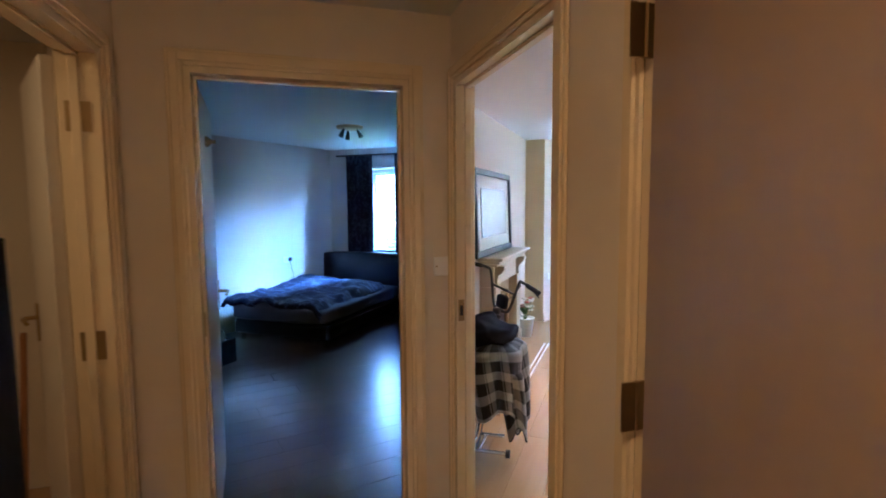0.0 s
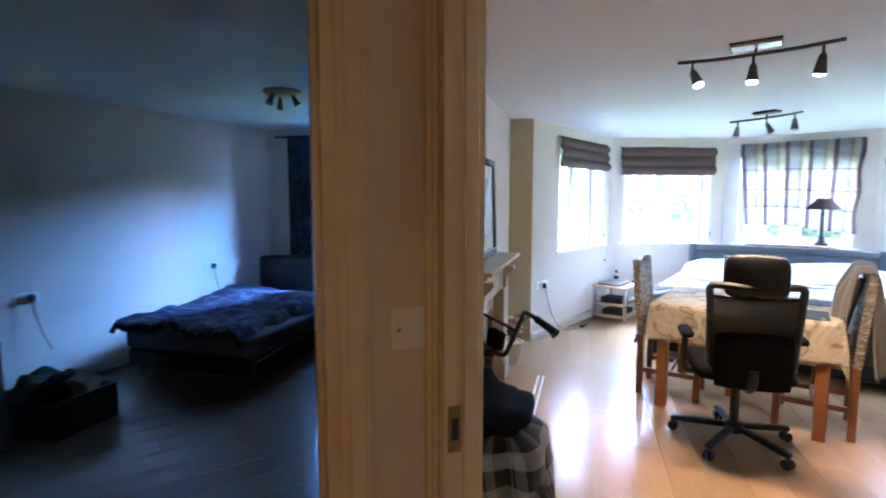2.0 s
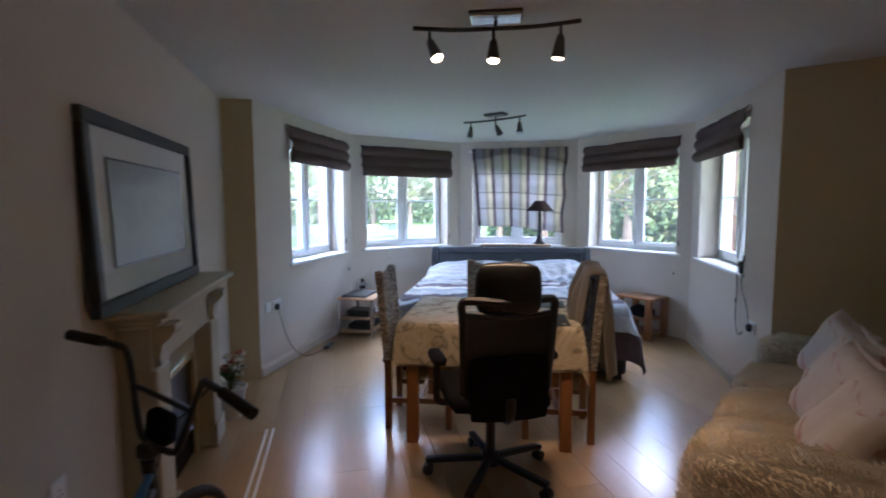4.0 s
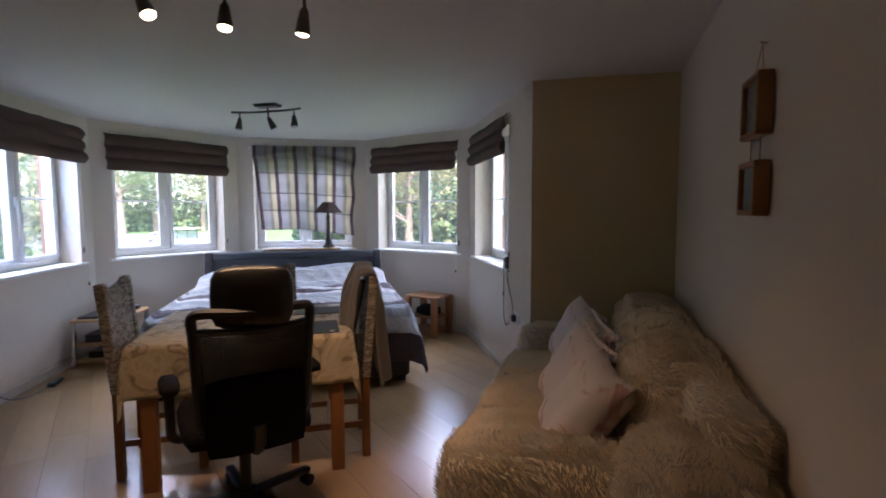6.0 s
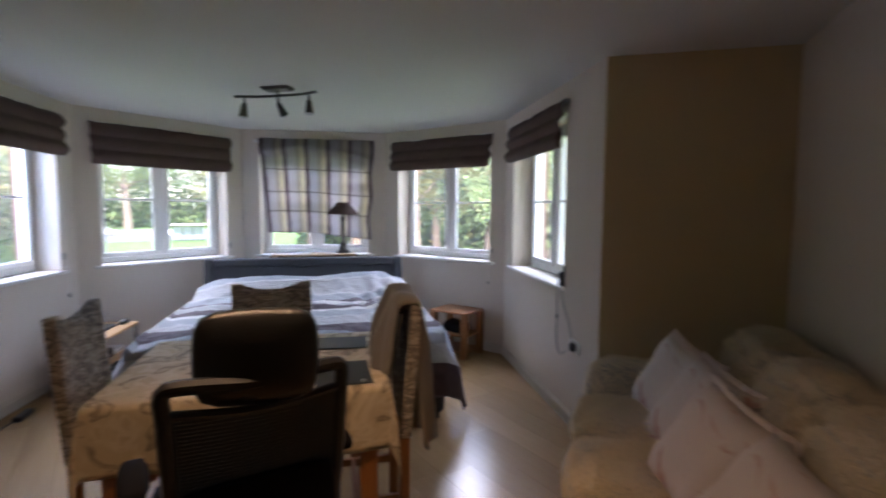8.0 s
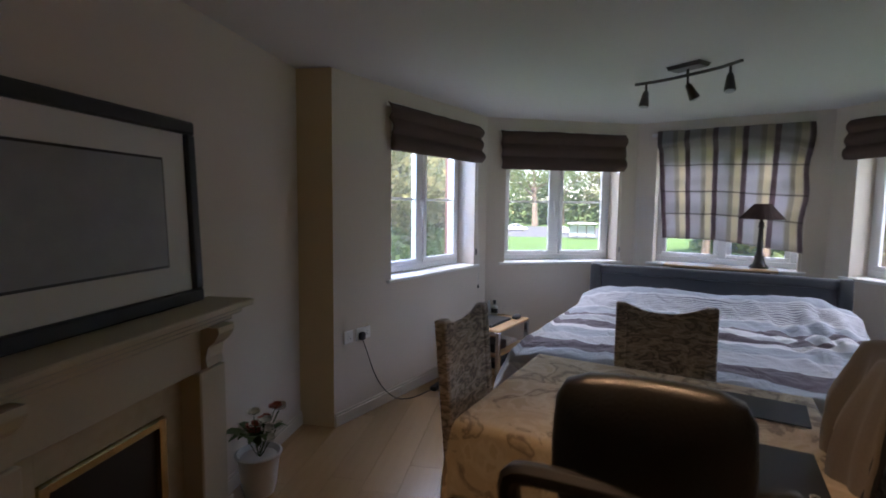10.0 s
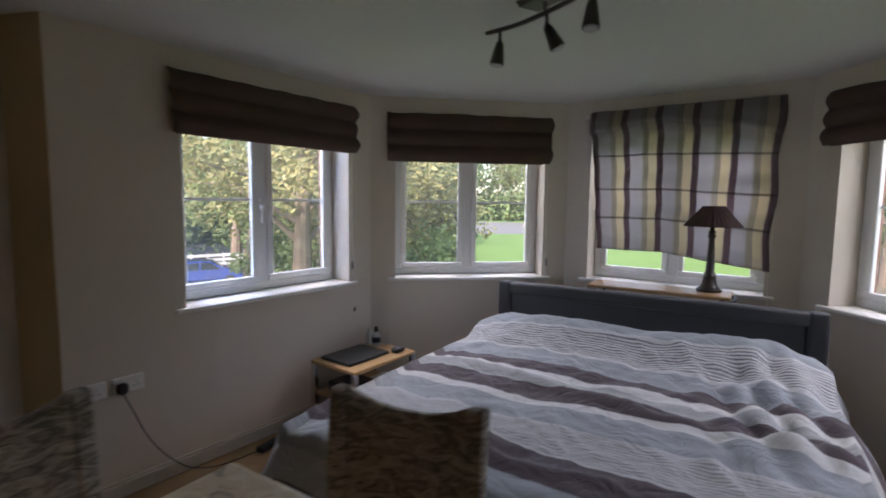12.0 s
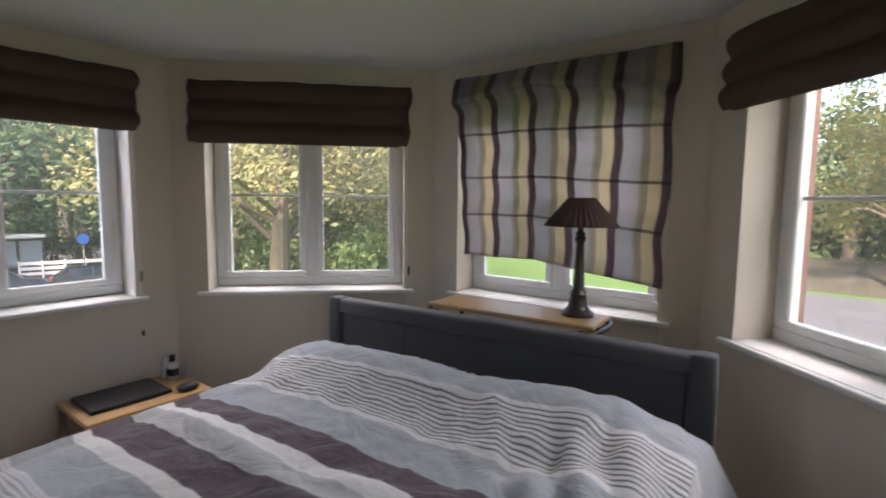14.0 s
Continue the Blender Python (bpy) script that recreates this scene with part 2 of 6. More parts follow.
wall("closing_wall_side", hall(2.1, 0.449), hall(2.1, 0.036), 0.1, HALLWALL, label="plain added wall closing the unseen space behind the hall door")
# small lobby seen through the side doorway
wall("wall_lobby_far", hall(2.2, -2.75), hall(-1.1, -2.75), 0.1, HALLWALL, label="cream painted lobby wall")
wall("wall_lobby_end", hall(-0.95, -2.749), hall(-0.95, -1.90), 0.1, HALLWALL, label="cream painted lobby wall")
wall("wall_lobby_near", hall(2.0, -1.462), hall(2.0, -2.749), 0.1, HALLWALL, label="cream painted lobby wall")
# bedroom
BC, BE = (-6.14, 4.95), (-3.50, 5.91)
BW0, BW1 = hall(END - 0.12, -1.40), (-5.60, 1.55)
wall("wall_bedroom_left", BW1, BC, 0.12, WALL, extend=(0.1, 0.1))
BED_WIN = (0.60, 1.70)
wall("wall_bedroom_window", BC, BE, 0.28, WALL, [(*BED_WIN, 0.86, 2.02)], "white painted bedroom wall with a window")
wall("wall_bedroom_near", BW0, BW1, 0.12, WALL, extend=(0.0, 0.1))

LIVING = [LC, C1, A, B, C, D, E, F, RC, RS]
BEDROOM = [hall(END - 0.12, -1.40), hall(END - 0.12, 0.09), (-2.45, 2.77), (-3.57, 5.88), BC, BW1]
HALLWAY = [hall(END - 0.12, -1.34), hall(3.0, -1.34), hall(3.0, 0.09), hall(END - 0.12, 0.09)]


def inside(p, poly):
    hit = False
    for i in range(len(poly)):
        (x0, y0), (x1, y1) = poly[i - 1], poly[i]
        if (y0 > p[1]) != (y1 > p[1]) and p[0] < (x1 - x0) * (p[1] - y0) / (y1 - y0) + x0:
            hit = not hit
    return hit


# floors: a base sheet under the laminate planks, and ceilings
FLOOR_ALL = [(-6.6, 0.4), (-3.8, -0.2), (-1.4, -1.9), (0.8, -1.4), (2.6, 0.6), (2.0, 5.6), (0.9, 8.0), (-0.2, 9.2), (-1.95, 9.33), (-3.3, 8.3), (-3.6, 6.3), (-6.6, 5.2)]
floor = tagged(mesh_object("floor", slab(FLOOR_ALL, -0.25, -0.006), material("floor_underlay", (0.22, 0.15, 0.09), 0.7)), "light wood laminate floor in long planks", "floor", kind="structure")
ceiling = tagged(mesh_object("ceiling", slab(FLOOR_ALL, CEILING, CEILING + 0.2), CEIL), "white painted plaster ceiling", "ceiling", kind="structure")


def clip(poly, a, b):
    """The part of a convex-ish plan polygon left of the line a -> b."""
    out = []
    side = lambda p: (b[0] - a[0]) * (p[1] - a[1]) - (b[1] - a[1]) * (p[0] - a[0])
    for i in range(len(poly)):
        p, q = poly[i - 1], poly[i]
        sp, sq = side(p), side(q)
        if (sp >= 0) != (sq >= 0):
            t = sp / (sp - sq)
            out.append((p[0] + t * (q[0] - p[0]), p[1] + t * (q[1] - p[1])))
        if sq >= 0:
            out.append(q)
    return out


def planks(room, angle, width, length, mat, seed):
    """Laminate planks, each a piece of the floor, laid at an angle and cut to the room."""
    rnd = random.Random(seed)
    ca, sa = math.cos(angle), math.sin(angle)
    loc = [(x * ca + y * sa, -x * sa + y * ca) for x, y in room]
    ccw = sum(loc[i - 1][0] * loc[i][1] - loc[i][0] * loc[i - 1][1] for i in range(len(loc)))
    if ccw < 0:
        loc = loc[::-1]
    x0, x1 = min(p[0] for p in loc), max(p[0] for p in loc)
    y0, y1 = min(p[1] for p in loc), max(p[1] for p in loc)
    v = y0
    while v < y1:
        u = x0 - rnd.random() * length
        while u < x1:
            g = 0.0009
            piece = [(u + g, v + g), (u + length - g, v + g), (u + length - g, v + width - g), (u + g, v + width - g)]
            for i in range(len(loc)):
                if len(piece) > 2:
                    piece = clip(piece, loc[i - 1], loc[i])
            if len(piece) > 2:
                cx, cy = u + length / 2, v + width / 2
                bm = slab([(x - cx, y - cy) for x, y in piece], -0.006, 0.0)
                part("plank", bm, mat, floor, matrix=Matrix.Rotation(angle, 4, "Z") @ Matrix.Translation((cx, cy, 0)))
            u += length
        v += width


# ---- window frames, sills and panes ----
def window(number, a, b, s0, width, sill, head, thick, bar=True):
    n = run(a, b)
    base = along(a, b)
    w = thing("window_" + number, "white plastic double casement window with a deep sill", "window", base, kind="structure")
    f0, f1 = thick - 0.12, thick - 0.05      # the frame stands near the outer face
    fw = 0.055
    s1 = s0 + width
    mid = (s0 + s1) / 2
    bm = bmesh.new()
    for q in ((s0, sill, s1, sill + fw), (s0, head - fw, s1, head), (s0, sill + fw, s0 + fw, head - fw), (s1 - fw, sill + fw, s1, head - fw), (mid - 0.036, sill + fw, mid + 0.036, head - fw)):
        box(q[0], f0, q[1], q[2], f1, q[3], 0.006, bm)
    part("window_frame", bm, UPVC, w)
    for k, (p0, p1) in enumerate(((s0 + fw, mid - 0.036), (mid + 0.036, s1 - fw))):
        sash = bmesh.new()
        sw = 0.042
        lo, hi = sill + fw, head - fw
        for q in ((p0, lo, p1, lo + sw), (p0, hi - sw, p1, hi), (p0, lo + sw, p0 + sw, hi - sw), (p1 - sw, lo + sw, p1, hi - sw)):
            box(q[0] + 0.001, f0 - 0.014, q[1] + 0.001, q[2] - 0.001, f0 + 0.02, q[3] - 0.001, 0.005, sash)
        if bar:
            zb = lo + 0.50 * (hi - lo)
            box(p0 + sw, f0 + 0.004, zb - 0.009, p1 - sw, f0 + 0.02, zb + 0.009, 0.003, sash)
        so = part("sash", sash, UPVC, w)
        pane = part("pane", box(p0 + sw - 0.004, f0 + 0.024, lo + sw - 0.004, p1 - sw + 0.004, f0 + 0.03, hi - sw + 0.004), GLASS, so, "clear window pane")
        pane.visible_shadow = False
    hm = box(mid - 0.03, f0 - 0.035, sill + 0.52, mid - 0.012, f0 - 0.014, sill + 0.60, 0.004)
    box(mid - 0.027, f0 - 0.05, sill + 0.44, mid - 0.015, f0 - 0.03, sill + 0.56, 0.004, hm)
    part("window_handle", hm, UPVC, w)
    sm = box(s0 + 0.001, -0.001, sill - 0.026, s1 - 0.001, f0 + 0.01, sill, 0.003)
    box(s0 - 0.06, -0.035, sill - 0.026, s1 + 0.06, -0.002, sill, 0.008, sm, seg=2)
    part("window_sill", sm, SKIRT, w, "white painted window board")
    # outer brick reveal
    om = bmesh.new()
    for sx in (s0 - 0.11, s1):
        box(sx + 0.002, thick + 0.003, sill - 0.3, sx + 0.108, thick + 0.03, head + 0.3, bm=om)
    part("outer_reveal", om, BRICK, w, "red brick outer reveal")
    return w


for key, (a, b, s0) in WINDOWS.items():
    window(key, a, b, s0, 1.2, SILL, HEAD, BAY_T)
window("6", BC, BE, BED_WIN[0], BED_WIN[1] - BED_WIN[0], 0.88, 2.02, 0.28)


# ---- skirting ----
def skirting(a, b, gap0=0.0, gap1=0.0, cuts=()):
    n = run(a, b)
    bm = bmesh.new()
    s = gap0
    for c0, c1 in (*cuts, (n - gap1, n - gap1)):
        if c0 > s:
            box(s, -0.018, 0, c0, -0.001, 0.075, 0.004, bm)
            box(s, -0.012, 0.075, c0, -0.001, 0.092, 0.004, bm)
        s = c1
    ob = mesh_object("baseboard", bm, BASEB, matrix=along(a, b))
    tagged(ob, "white painted moulded skirting board", "baseboard", kind="structure")


for a, b in ((LC, C1), (A, B), (B, C), (C, D), (D, E), (E, F), (F, RC), (RC, RS)):
    skirting(a, b, 0.0, 0.0, [(1.10, 2.44)] if a == LC else [])
skirting(BW1, BC)
skirting(BC, BE)
skirting(BW0, BW1)
skirting(hall(END, -1.33), hall(END, -0.05), 0.0, 0.0, [(0.14, 1.17)])


# ---- door linings, architraves, doors ----
def doorway(name, matrix, width, height, depth, sides=(True, True), label="cream gloss painted door lining and architrave"):
    """Lining and moulded architrave of an opening: x across it, y through the wall from 0 to depth."""
    d = thing(name, label, "door frame", matrix, kind="structure")
    t = 0.03
    bm = box(0, -0.002, 0, t, depth + 0.002, height)
    box(width - t, -0.002, 0, width, depth + 0.002, height, bm=bm)
    box(t, -0.002, height - t, width - t, depth + 0.002, height, bm=bm)
    part("door_lining", bm, GLOSS, d)
    st = box(t, depth * 0.45, 0, t + 0.012, depth * 0.45 + 0.03, height - t - 0.012, 0.002)
    box(width - t - 0.012, depth * 0.45, 0, width - t, depth * 0.45 + 0.03, height - t - 0.012, 0.002, st)
    box(t, depth * 0.45, height - t - 0.012, width - t, depth * 0.45 + 0.03, height - t, 0.002, st)
    part("door_stop", st, GLOSS, d)
    for face, y0, sg in (("front", -0.002, -1), ("back", depth + 0.002, 1)):
        if not sides[0 if sg < 0 else 1]:
            continue
        am = bmesh.new()
        aw = 0.062
        for k, (th, w0, w1) in enumerate(((0.012, 0.0, aw), (0.019, 0.016, aw - 0.012))):
            e = 0.0004 * k
            ya, yb = (y0 - th, y0 - e) if sg < 0 else (y0 + e, y0 + th)
            g0, g1 = 0.006 - w1, 0.006 - w0
            box(g0, ya, 0, g1, yb, height - 0.006 + w1, 0.005, am)
            box(width - g1, ya, 0, width - g0, yb, height - 0.006 + w1, 0.003, am)
            box(g1 + 0.0005, ya, height - 0.006 + w0, width - g1 - 0.0005, yb, height - 0.006 + w1, 0.003, am)
        part("architrave", am, GLOSS, d)
    return d


def hinge(parent, x, y, z, open_=True):
    bm = box(x - 0.002, y - 0.036, z - 0.05, x + 0.002, y, z + 0.05)
    rod((x, y - 0.038, z - 0.05), (x, y - 0.038, z + 0.05), 0.006, seg=8, bm=bm)
    box(x - 0.001, y - 0.074, z - 0.05, x + 0.003, y - 0.04, z + 0.05, bm=bm)
    h = part("hinge", bm, BRASS, parent, "aged brass butt hinge")
    return h


def lever(parent, x, y, z, sg, toward):
    """A lever handle on its back plate, on the face at y, that points along toward (+1 or -1 in x)."""
    bm = box(x - 0.021, y, z - 0.08, x + 0.021, y + sg * 0.008, z + 0.08, 0.003)
    rod((x, y, z + 0.02), (x, y + sg * 0.05, z + 0.02), 0.009, seg=10, bm=bm)
    tube([(x, y + sg * 0.05, z + 0.02), (x + toward * 0.05, y + sg * 0.055, z + 0.022), (x + toward * 0.105, y + sg * 0.048, z + 0.014)], 0.008, bm=bm)
    part("handle", bm, BRASS, parent, "brass lever handle", smooth=True)


def door_leaf(name, matrix, width, height, label, paint=DOORPAINT):
    """A door leaf hinged at x = 0, in the plane y 0..0.038, with a handle near its free edge."""
    d = thing(name, label, "door", matrix, kind="structure")
    part("leaf", box(0.003, 0, 0.006, width, 0.038, height, 0.003), paint, d)
    lever(d, width - 0.06, 0.0, 1.0, -1, -1)
    lever(d, width - 0.06, 0.038, 1.0, 1, -1)
    lt = box(width + 0.0005, 0.012, 0.93, width + 0.002, 0.028, 1.09)
    part("latch_plate", lt, BRASS, d)
    return d


HANG = math.degrees(math.atan2(HX.y, HX.x))
def hall_frame(s, d, turn=0.0):
    x, y = hall(s, d)
    return pose(x, y, 0, 0, 0, HANG + turn)


# living room doorway, cupboard doorway, bedroom doorway, lobby doorway
lw = doorway("door_1", hall_frame(-0.018, -0.045), 0.90, 2.02, 0.08)
sp = box(0.0302, 0.006, 0.965, 0.0325, 0.033, 1.06)
part("strike_plate", sp, BRASS, lw, "brass strike plate")
part("latch_hole", box(0.0326, 0.013, 0.99, 0.0330, 0.027, 1.035), BLACKPLASTIC, lw, "dark latch recess")
cw = doorway("door_2", hall_frame(1.222, -0.045), 0.80, 2.02, 0.08)
for z in (1.80, 1.07, 0.25):
    hinge(cw, 0.036, 0.010, z)
cleaf = door_leaf("door_3", hall_frame(1.292, -0.085, -26.0), 0.71, 1.98, "hall door standing ajar, its shade put into brown paint", paint=SHADEDOOR)
bw = doorway("door_4", pose(*hall(END, -1.12), 0, 0, 0, HANG + 90), 0.888, 2.02, 0.12)
for z in (1.78, 1.0, 0.25):
    hinge(bw, 0.034, 0.112, z)
bleaf = door_leaf("door_5", pose(*hall(END - 0.13, -1.088), 0, 0, 0, HANG + 184.6), 0.72, 1.98, "white painted bedroom door standing open into the room")
part("coat_hook", lathe([(0.026, 0.0), (0.024, 0.012), (0.008, 0.03), (0.012, 0.045)], 12, m=pose(0.28, 0.0, 1.78, 90)), BRASS, bleaf, "small brass coat hook", smooth=True)
sw_ = doorway("door_6", hall_frame(0.865, -1.34, 180), 0.78, 2.02, 0.12)
for z in (1.78, 1.0, 0.25):
    hinge(sw_, 0.746, 0.10, z)
lleaf = door_leaf("door_7", pose(*hall(0.09, -1.475), 0, 0, 0, HANG - 152), 0.62, 1.98, "cream painted lobby door standing open")
# a second door across the lobby
l2 = doorway("door_8", hall_frame(0.75, -2.748, 180), 0.76, 2.02, 0.06, (True, False))
l2d = door_leaf("door_9", hall_frame(0.72, -2.72, 180), 0.70, 1.98, "cream painted lobby door standing shut")


# ---- lamps of the place ----
area_lamp("hall_ceiling_lamp", (*hall(2.4, -1.02), 2.26), (*hall(2.0, -0.85), 0), 0.2, 0.2, 0.175, (1.0, 0.56, 0.20))
area_lamp("lobby_lamp", (*hall(0.6, -2.1), 2.24), (*hall(0.6, -2.1), 0), 0.25, 0.25, 0.085, (1.0, 0.58, 0.20))


# ---- cloth and wood materials ----
WOOD = material("honey_oak", (0.31, 0.13, 0.04), 0.42, 0.12, 4, 40, 0.08, stretch=(8, 8, 0.6), coat=0.15)
DARKOAK = material("dark_oak", (0.17, 0.075, 0.028), 0.42, 0.12, 4, 40, 0.08, stretch=(8, 8, 0.6), coat=0.15)
PINE = material("pale_pine", (0.52, 0.32, 0.15), 0.45, 0.12, 4, 40, 0.08, stretch=(8, 8, 0.8))
DARKWOOD = material("dark_turned_wood", (0.030, 0.022, 0.018), 0.35, 0.15, 10, 80, 0.05, coat=0.2)
BROWNBLIND = material("brown_woven_blind", (0.10, 0.062, 0.050), 0.9, 0.12, 8, 160, 0.35, stretch=(1, 1, 5))
GREYHEAD = material("grey_upholstery", (0.046, 0.048, 0.055), 0.75, 0.06, 6, 220, 0.2, sheen=0.2)
MATTRESS = material("grey_mattress_ticking", (0.20, 0.22, 0.28), 0.85, 0.06, 6, 200, 0.2)
# a darker grey than MATTRESS, for the low bed
DARKTICK = material("dark_grey_ticking", (0.085, 0.09, 0.115), 0.85, 0.08, 6, 200, 0.2)
BASEFAB = material("dark_bed_base_fabric", (0.045, 0.045, 0.052), 0.85, 0.08, 6, 220, 0.2)
MESHFAB = material("black_chair_mesh", (0.014, 0.013, 0.013), 0.7, 0.15, 20, 300, 0.2)
LEATHER = material("black_leather", (0.010, 0.010, 0.010), 0.30, 0.15, 12, 180, 0.25)
FUR = material("cream_faux_fur", (0.84, 0.74, 0.58), 0.9, 0.22, 5, 60, 0.4, tint=(0.60, 0.46, 0.28), sheen=0.5)
SOFAFAB = material("cream_sofa_cover", (0.56, 0.49, 0.39), 0.95, 0.15, 7, 60, 0.5, sheen=0.3)
FIREPAINT = material("beige_fire_surround", (0.50, 0.44, 0.31), 0.45, 0.05, 3, 60, 0.05)
MARBLE = material("beige_marble_panel", (0.52, 0.45, 0.31), 0.2, 0.14, 5, 22, 0.0, tint=(0.34, 0.27, 0.16))
FIREBRASS = material("polished_brass", (0.55, 0.45, 0.25), 0.25, 0.06, 20, 150, 0.0, metal=1.0)
SOOT = material("black_firebox", (0.012, 0.012, 0.014), 0.3, 0.1, 10, 100, 0.05)
COATFAB = material("taupe_wool_coat", (0.25, 0.215, 0.17), 0.95, 0.12, 8, 160, 0.3, sheen=0.2)
COATLINE = material("dark_coat_lining", (0.02, 0.022, 0.028), 0.6, 0.1, 8, 100, 0.1)
BLACKCLOTH = material("black_cloth", (0.010, 0.010, 0.013), 0.9, 0.15, 10, 150, 0.3)
BLACKCLOTH.node_tree.nodes["Principled BSDF"].inputs["Specular IOR Level"].default_value = 0.1
PAPER = material("white_mount_card", (0.72, 0.72, 0.70), 0.8, 0.02, 5, 80, 0.0)
PRINT = material("grey_print", (0.30, 0.31, 0.33), 0.35, 0.2, 2.2, 12, 0.0, tint=(0.16, 0.17, 0.18))
FRAMEDARK = material("dark_grey_picture_frame", (0.022, 0.023, 0.026), 0.5, 0.08, 10, 80, 0.05)
RUBBER = material("black_rubber", (0.02, 0.019, 0.019), 0.75, 0.12, 20, 120, 0.2)
TAN = material("tan_tyre_wall", (0.40, 0.20, 0.06), 0.7, 0.1, 20, 100, 0.1)
BLUEFRAME = material("blue_bike_paint", (0.03, 0.10, 0.22), 0.3, 0.1, 8, 80, 0.0, coat=0.4)


def patterned(name, colors, coord, period, rough=0.9, seams=None, fine=None, noise_mix=0.06, bump=0.25, translucent=0.0, cross=None, crease=0.0):
    """Woven cloth with stripes along one axis of its own lay (u = 0 or v = 1, in metres). colors: (start, colour) within the period."""
    m = bpy.data.materials.new(name)
    m.use_nodes = True
    n, l = m.node_tree.nodes, m.node_tree.links
    b = n["Principled BSDF"]
    b.inputs["Roughness"].default_value = rough
    b.inputs["Sheen Weight"].default_value = 0.15
    uv, sep = n.new("ShaderNodeUVMap"), n.new("ShaderNodeSeparateXYZ")
    l.new(uv.outputs[0], sep.inputs[0])

    def math_node(op, a, *rest):
        k = n.new("ShaderNodeMath")
        k.operation = op
        for i, v in enumerate((a, *rest)):
            if isinstance(v, (int, float)):
                k.inputs[i].default_value = v
            else:
                l.new(v, k.inputs[i])
        return k.outputs[0]

    def stripes(axis, per, cols):
        f = math_node("FRACT", math_node("DIVIDE", sep.outputs[axis], per))
        r = n.new("ShaderNodeValToRGB")
        r.color_ramp.interpolation = "CONSTANT"
        els = r.color_ramp.elements
        while len(els) < len(cols):
            els.new(0.5)
        for e, (s, c) in zip(els, cols):
            e.position, e.color = s / per, (*c, 1)
        l.new(f, r.inputs[0])
        return r.outputs[0]

    def mixed(fac, a, c, mode="MIX"):
        x = n.new("ShaderNodeMix")
        x.data_type, x.blend_type = "RGBA", mode
        if isinstance(fac, (int, float)):
            x.inputs[0].default_value = fac
        else:
            l.new(fac, x.inputs[0])
        for i, v in ((6, a), (7, c)):
            if isinstance(v, tuple):
                x.inputs[i].default_value = (*v, 1)
            else:
                l.new(v, x.inputs[i])
        return x.outputs[2]

    col = stripes(coord, period, colors)
    if cross:
        col = mixed(0.5, col, stripes(1 - coord, cross[0], cross[1]), "MIX" if len(cross) < 3 else cross[2])
    if fine:
        v = sep.outputs[coord]
        for lo, hi, per, c in fine:
            inside_ = math_node("MULTIPLY", math_node("GREATER_THAN", v, lo), math_node("LESS_THAN", v, hi))
            on = math_node("GREATER_THAN", math_node("FRACT", math_node("DIVIDE", v, per)), 0.62)
            col = mixed(math_node("MULTIPLY", inside_, on), col, c)
    if seams:
        for at in seams:
            on = math_node("LESS_THAN", math_node("ABSOLUTE", math_node("SUBTRACT", sep.outputs[1 - coord], at)), 0.007)
            col = mixed(math_node("MULTIPLY", on, 0.6), col, (0.10, 0.085, 0.085))
    ns = n.new("ShaderNodeTexNoise")
    ns.inputs["Scale"].default_value, ns.inputs["Detail"].default_value = 140, 4
    l.new(uv.outputs[0], ns.inputs["Vector"])
    big = n.new("ShaderNodeTexNoise")
    big.inputs["Scale"].default_value = 7
    l.new(uv.outputs[0], big.inputs["Vector"])
    col = mixed(math_node("MULTIPLY", ns.outputs["Fac"], noise_mix * 4), col, (0.03, 0.03, 0.03), "MIX")
    col = mixed(math_node("MULTIPLY", big.outputs["Fac"], noise_mix * 2), col, (0.6, 0.58, 0.55), "MULTIPLY")
    l.new(col, b.inputs["Base Color"])
    bp = n.new("ShaderNodeBump")
    bp.inputs["Strength"].default_value, bp.inputs["Distance"].default_value = bump, 0.002
    l.new(ns.outputs["Fac"], bp.inputs["Height"])
    if crease:
        # small sharp creases pressed into the cloth
        cn, ridge, cb = n.new("ShaderNodeTexNoise"), n.new("ShaderNodeMath"), n.new("ShaderNodeBump")
        cn.inputs["Scale"].default_value, cn.inputs["Detail"].default_value, cn.inputs["Distortion"].default_value = 5.5, 4, 1.4
        l.new(uv.outputs[0], cn.inputs["Vector"])
        ridge.operation = "ABSOLUTE"
        l.new(math_node("SUBTRACT", cn.outputs["Fac"], 0.5), ridge.inputs[0])
        cb.inputs["Strength"].default_value, cb.inputs["Distance"].default_value = crease, 0.05
        l.new(ridge.outputs[0], cb.inputs["Height"])
        l.new(cb.outputs[0], bp.inputs["Normal"])
    l.new(bp.outputs[0], b.inputs["Normal"])
    if translucent:
        tr, mx = n.new("ShaderNodeBsdfTranslucent"), n.new("ShaderNodeMixShader")
        mx.inputs[0].default_value = translucent
        l.new(col, tr.inputs[0])
        l.new(b.outputs[0], mx.inputs[1])
        l.new(tr.outputs[0], mx.inputs[2])
        l.new(mx.outputs[0], n["Material Output"].inputs[0])
    return m


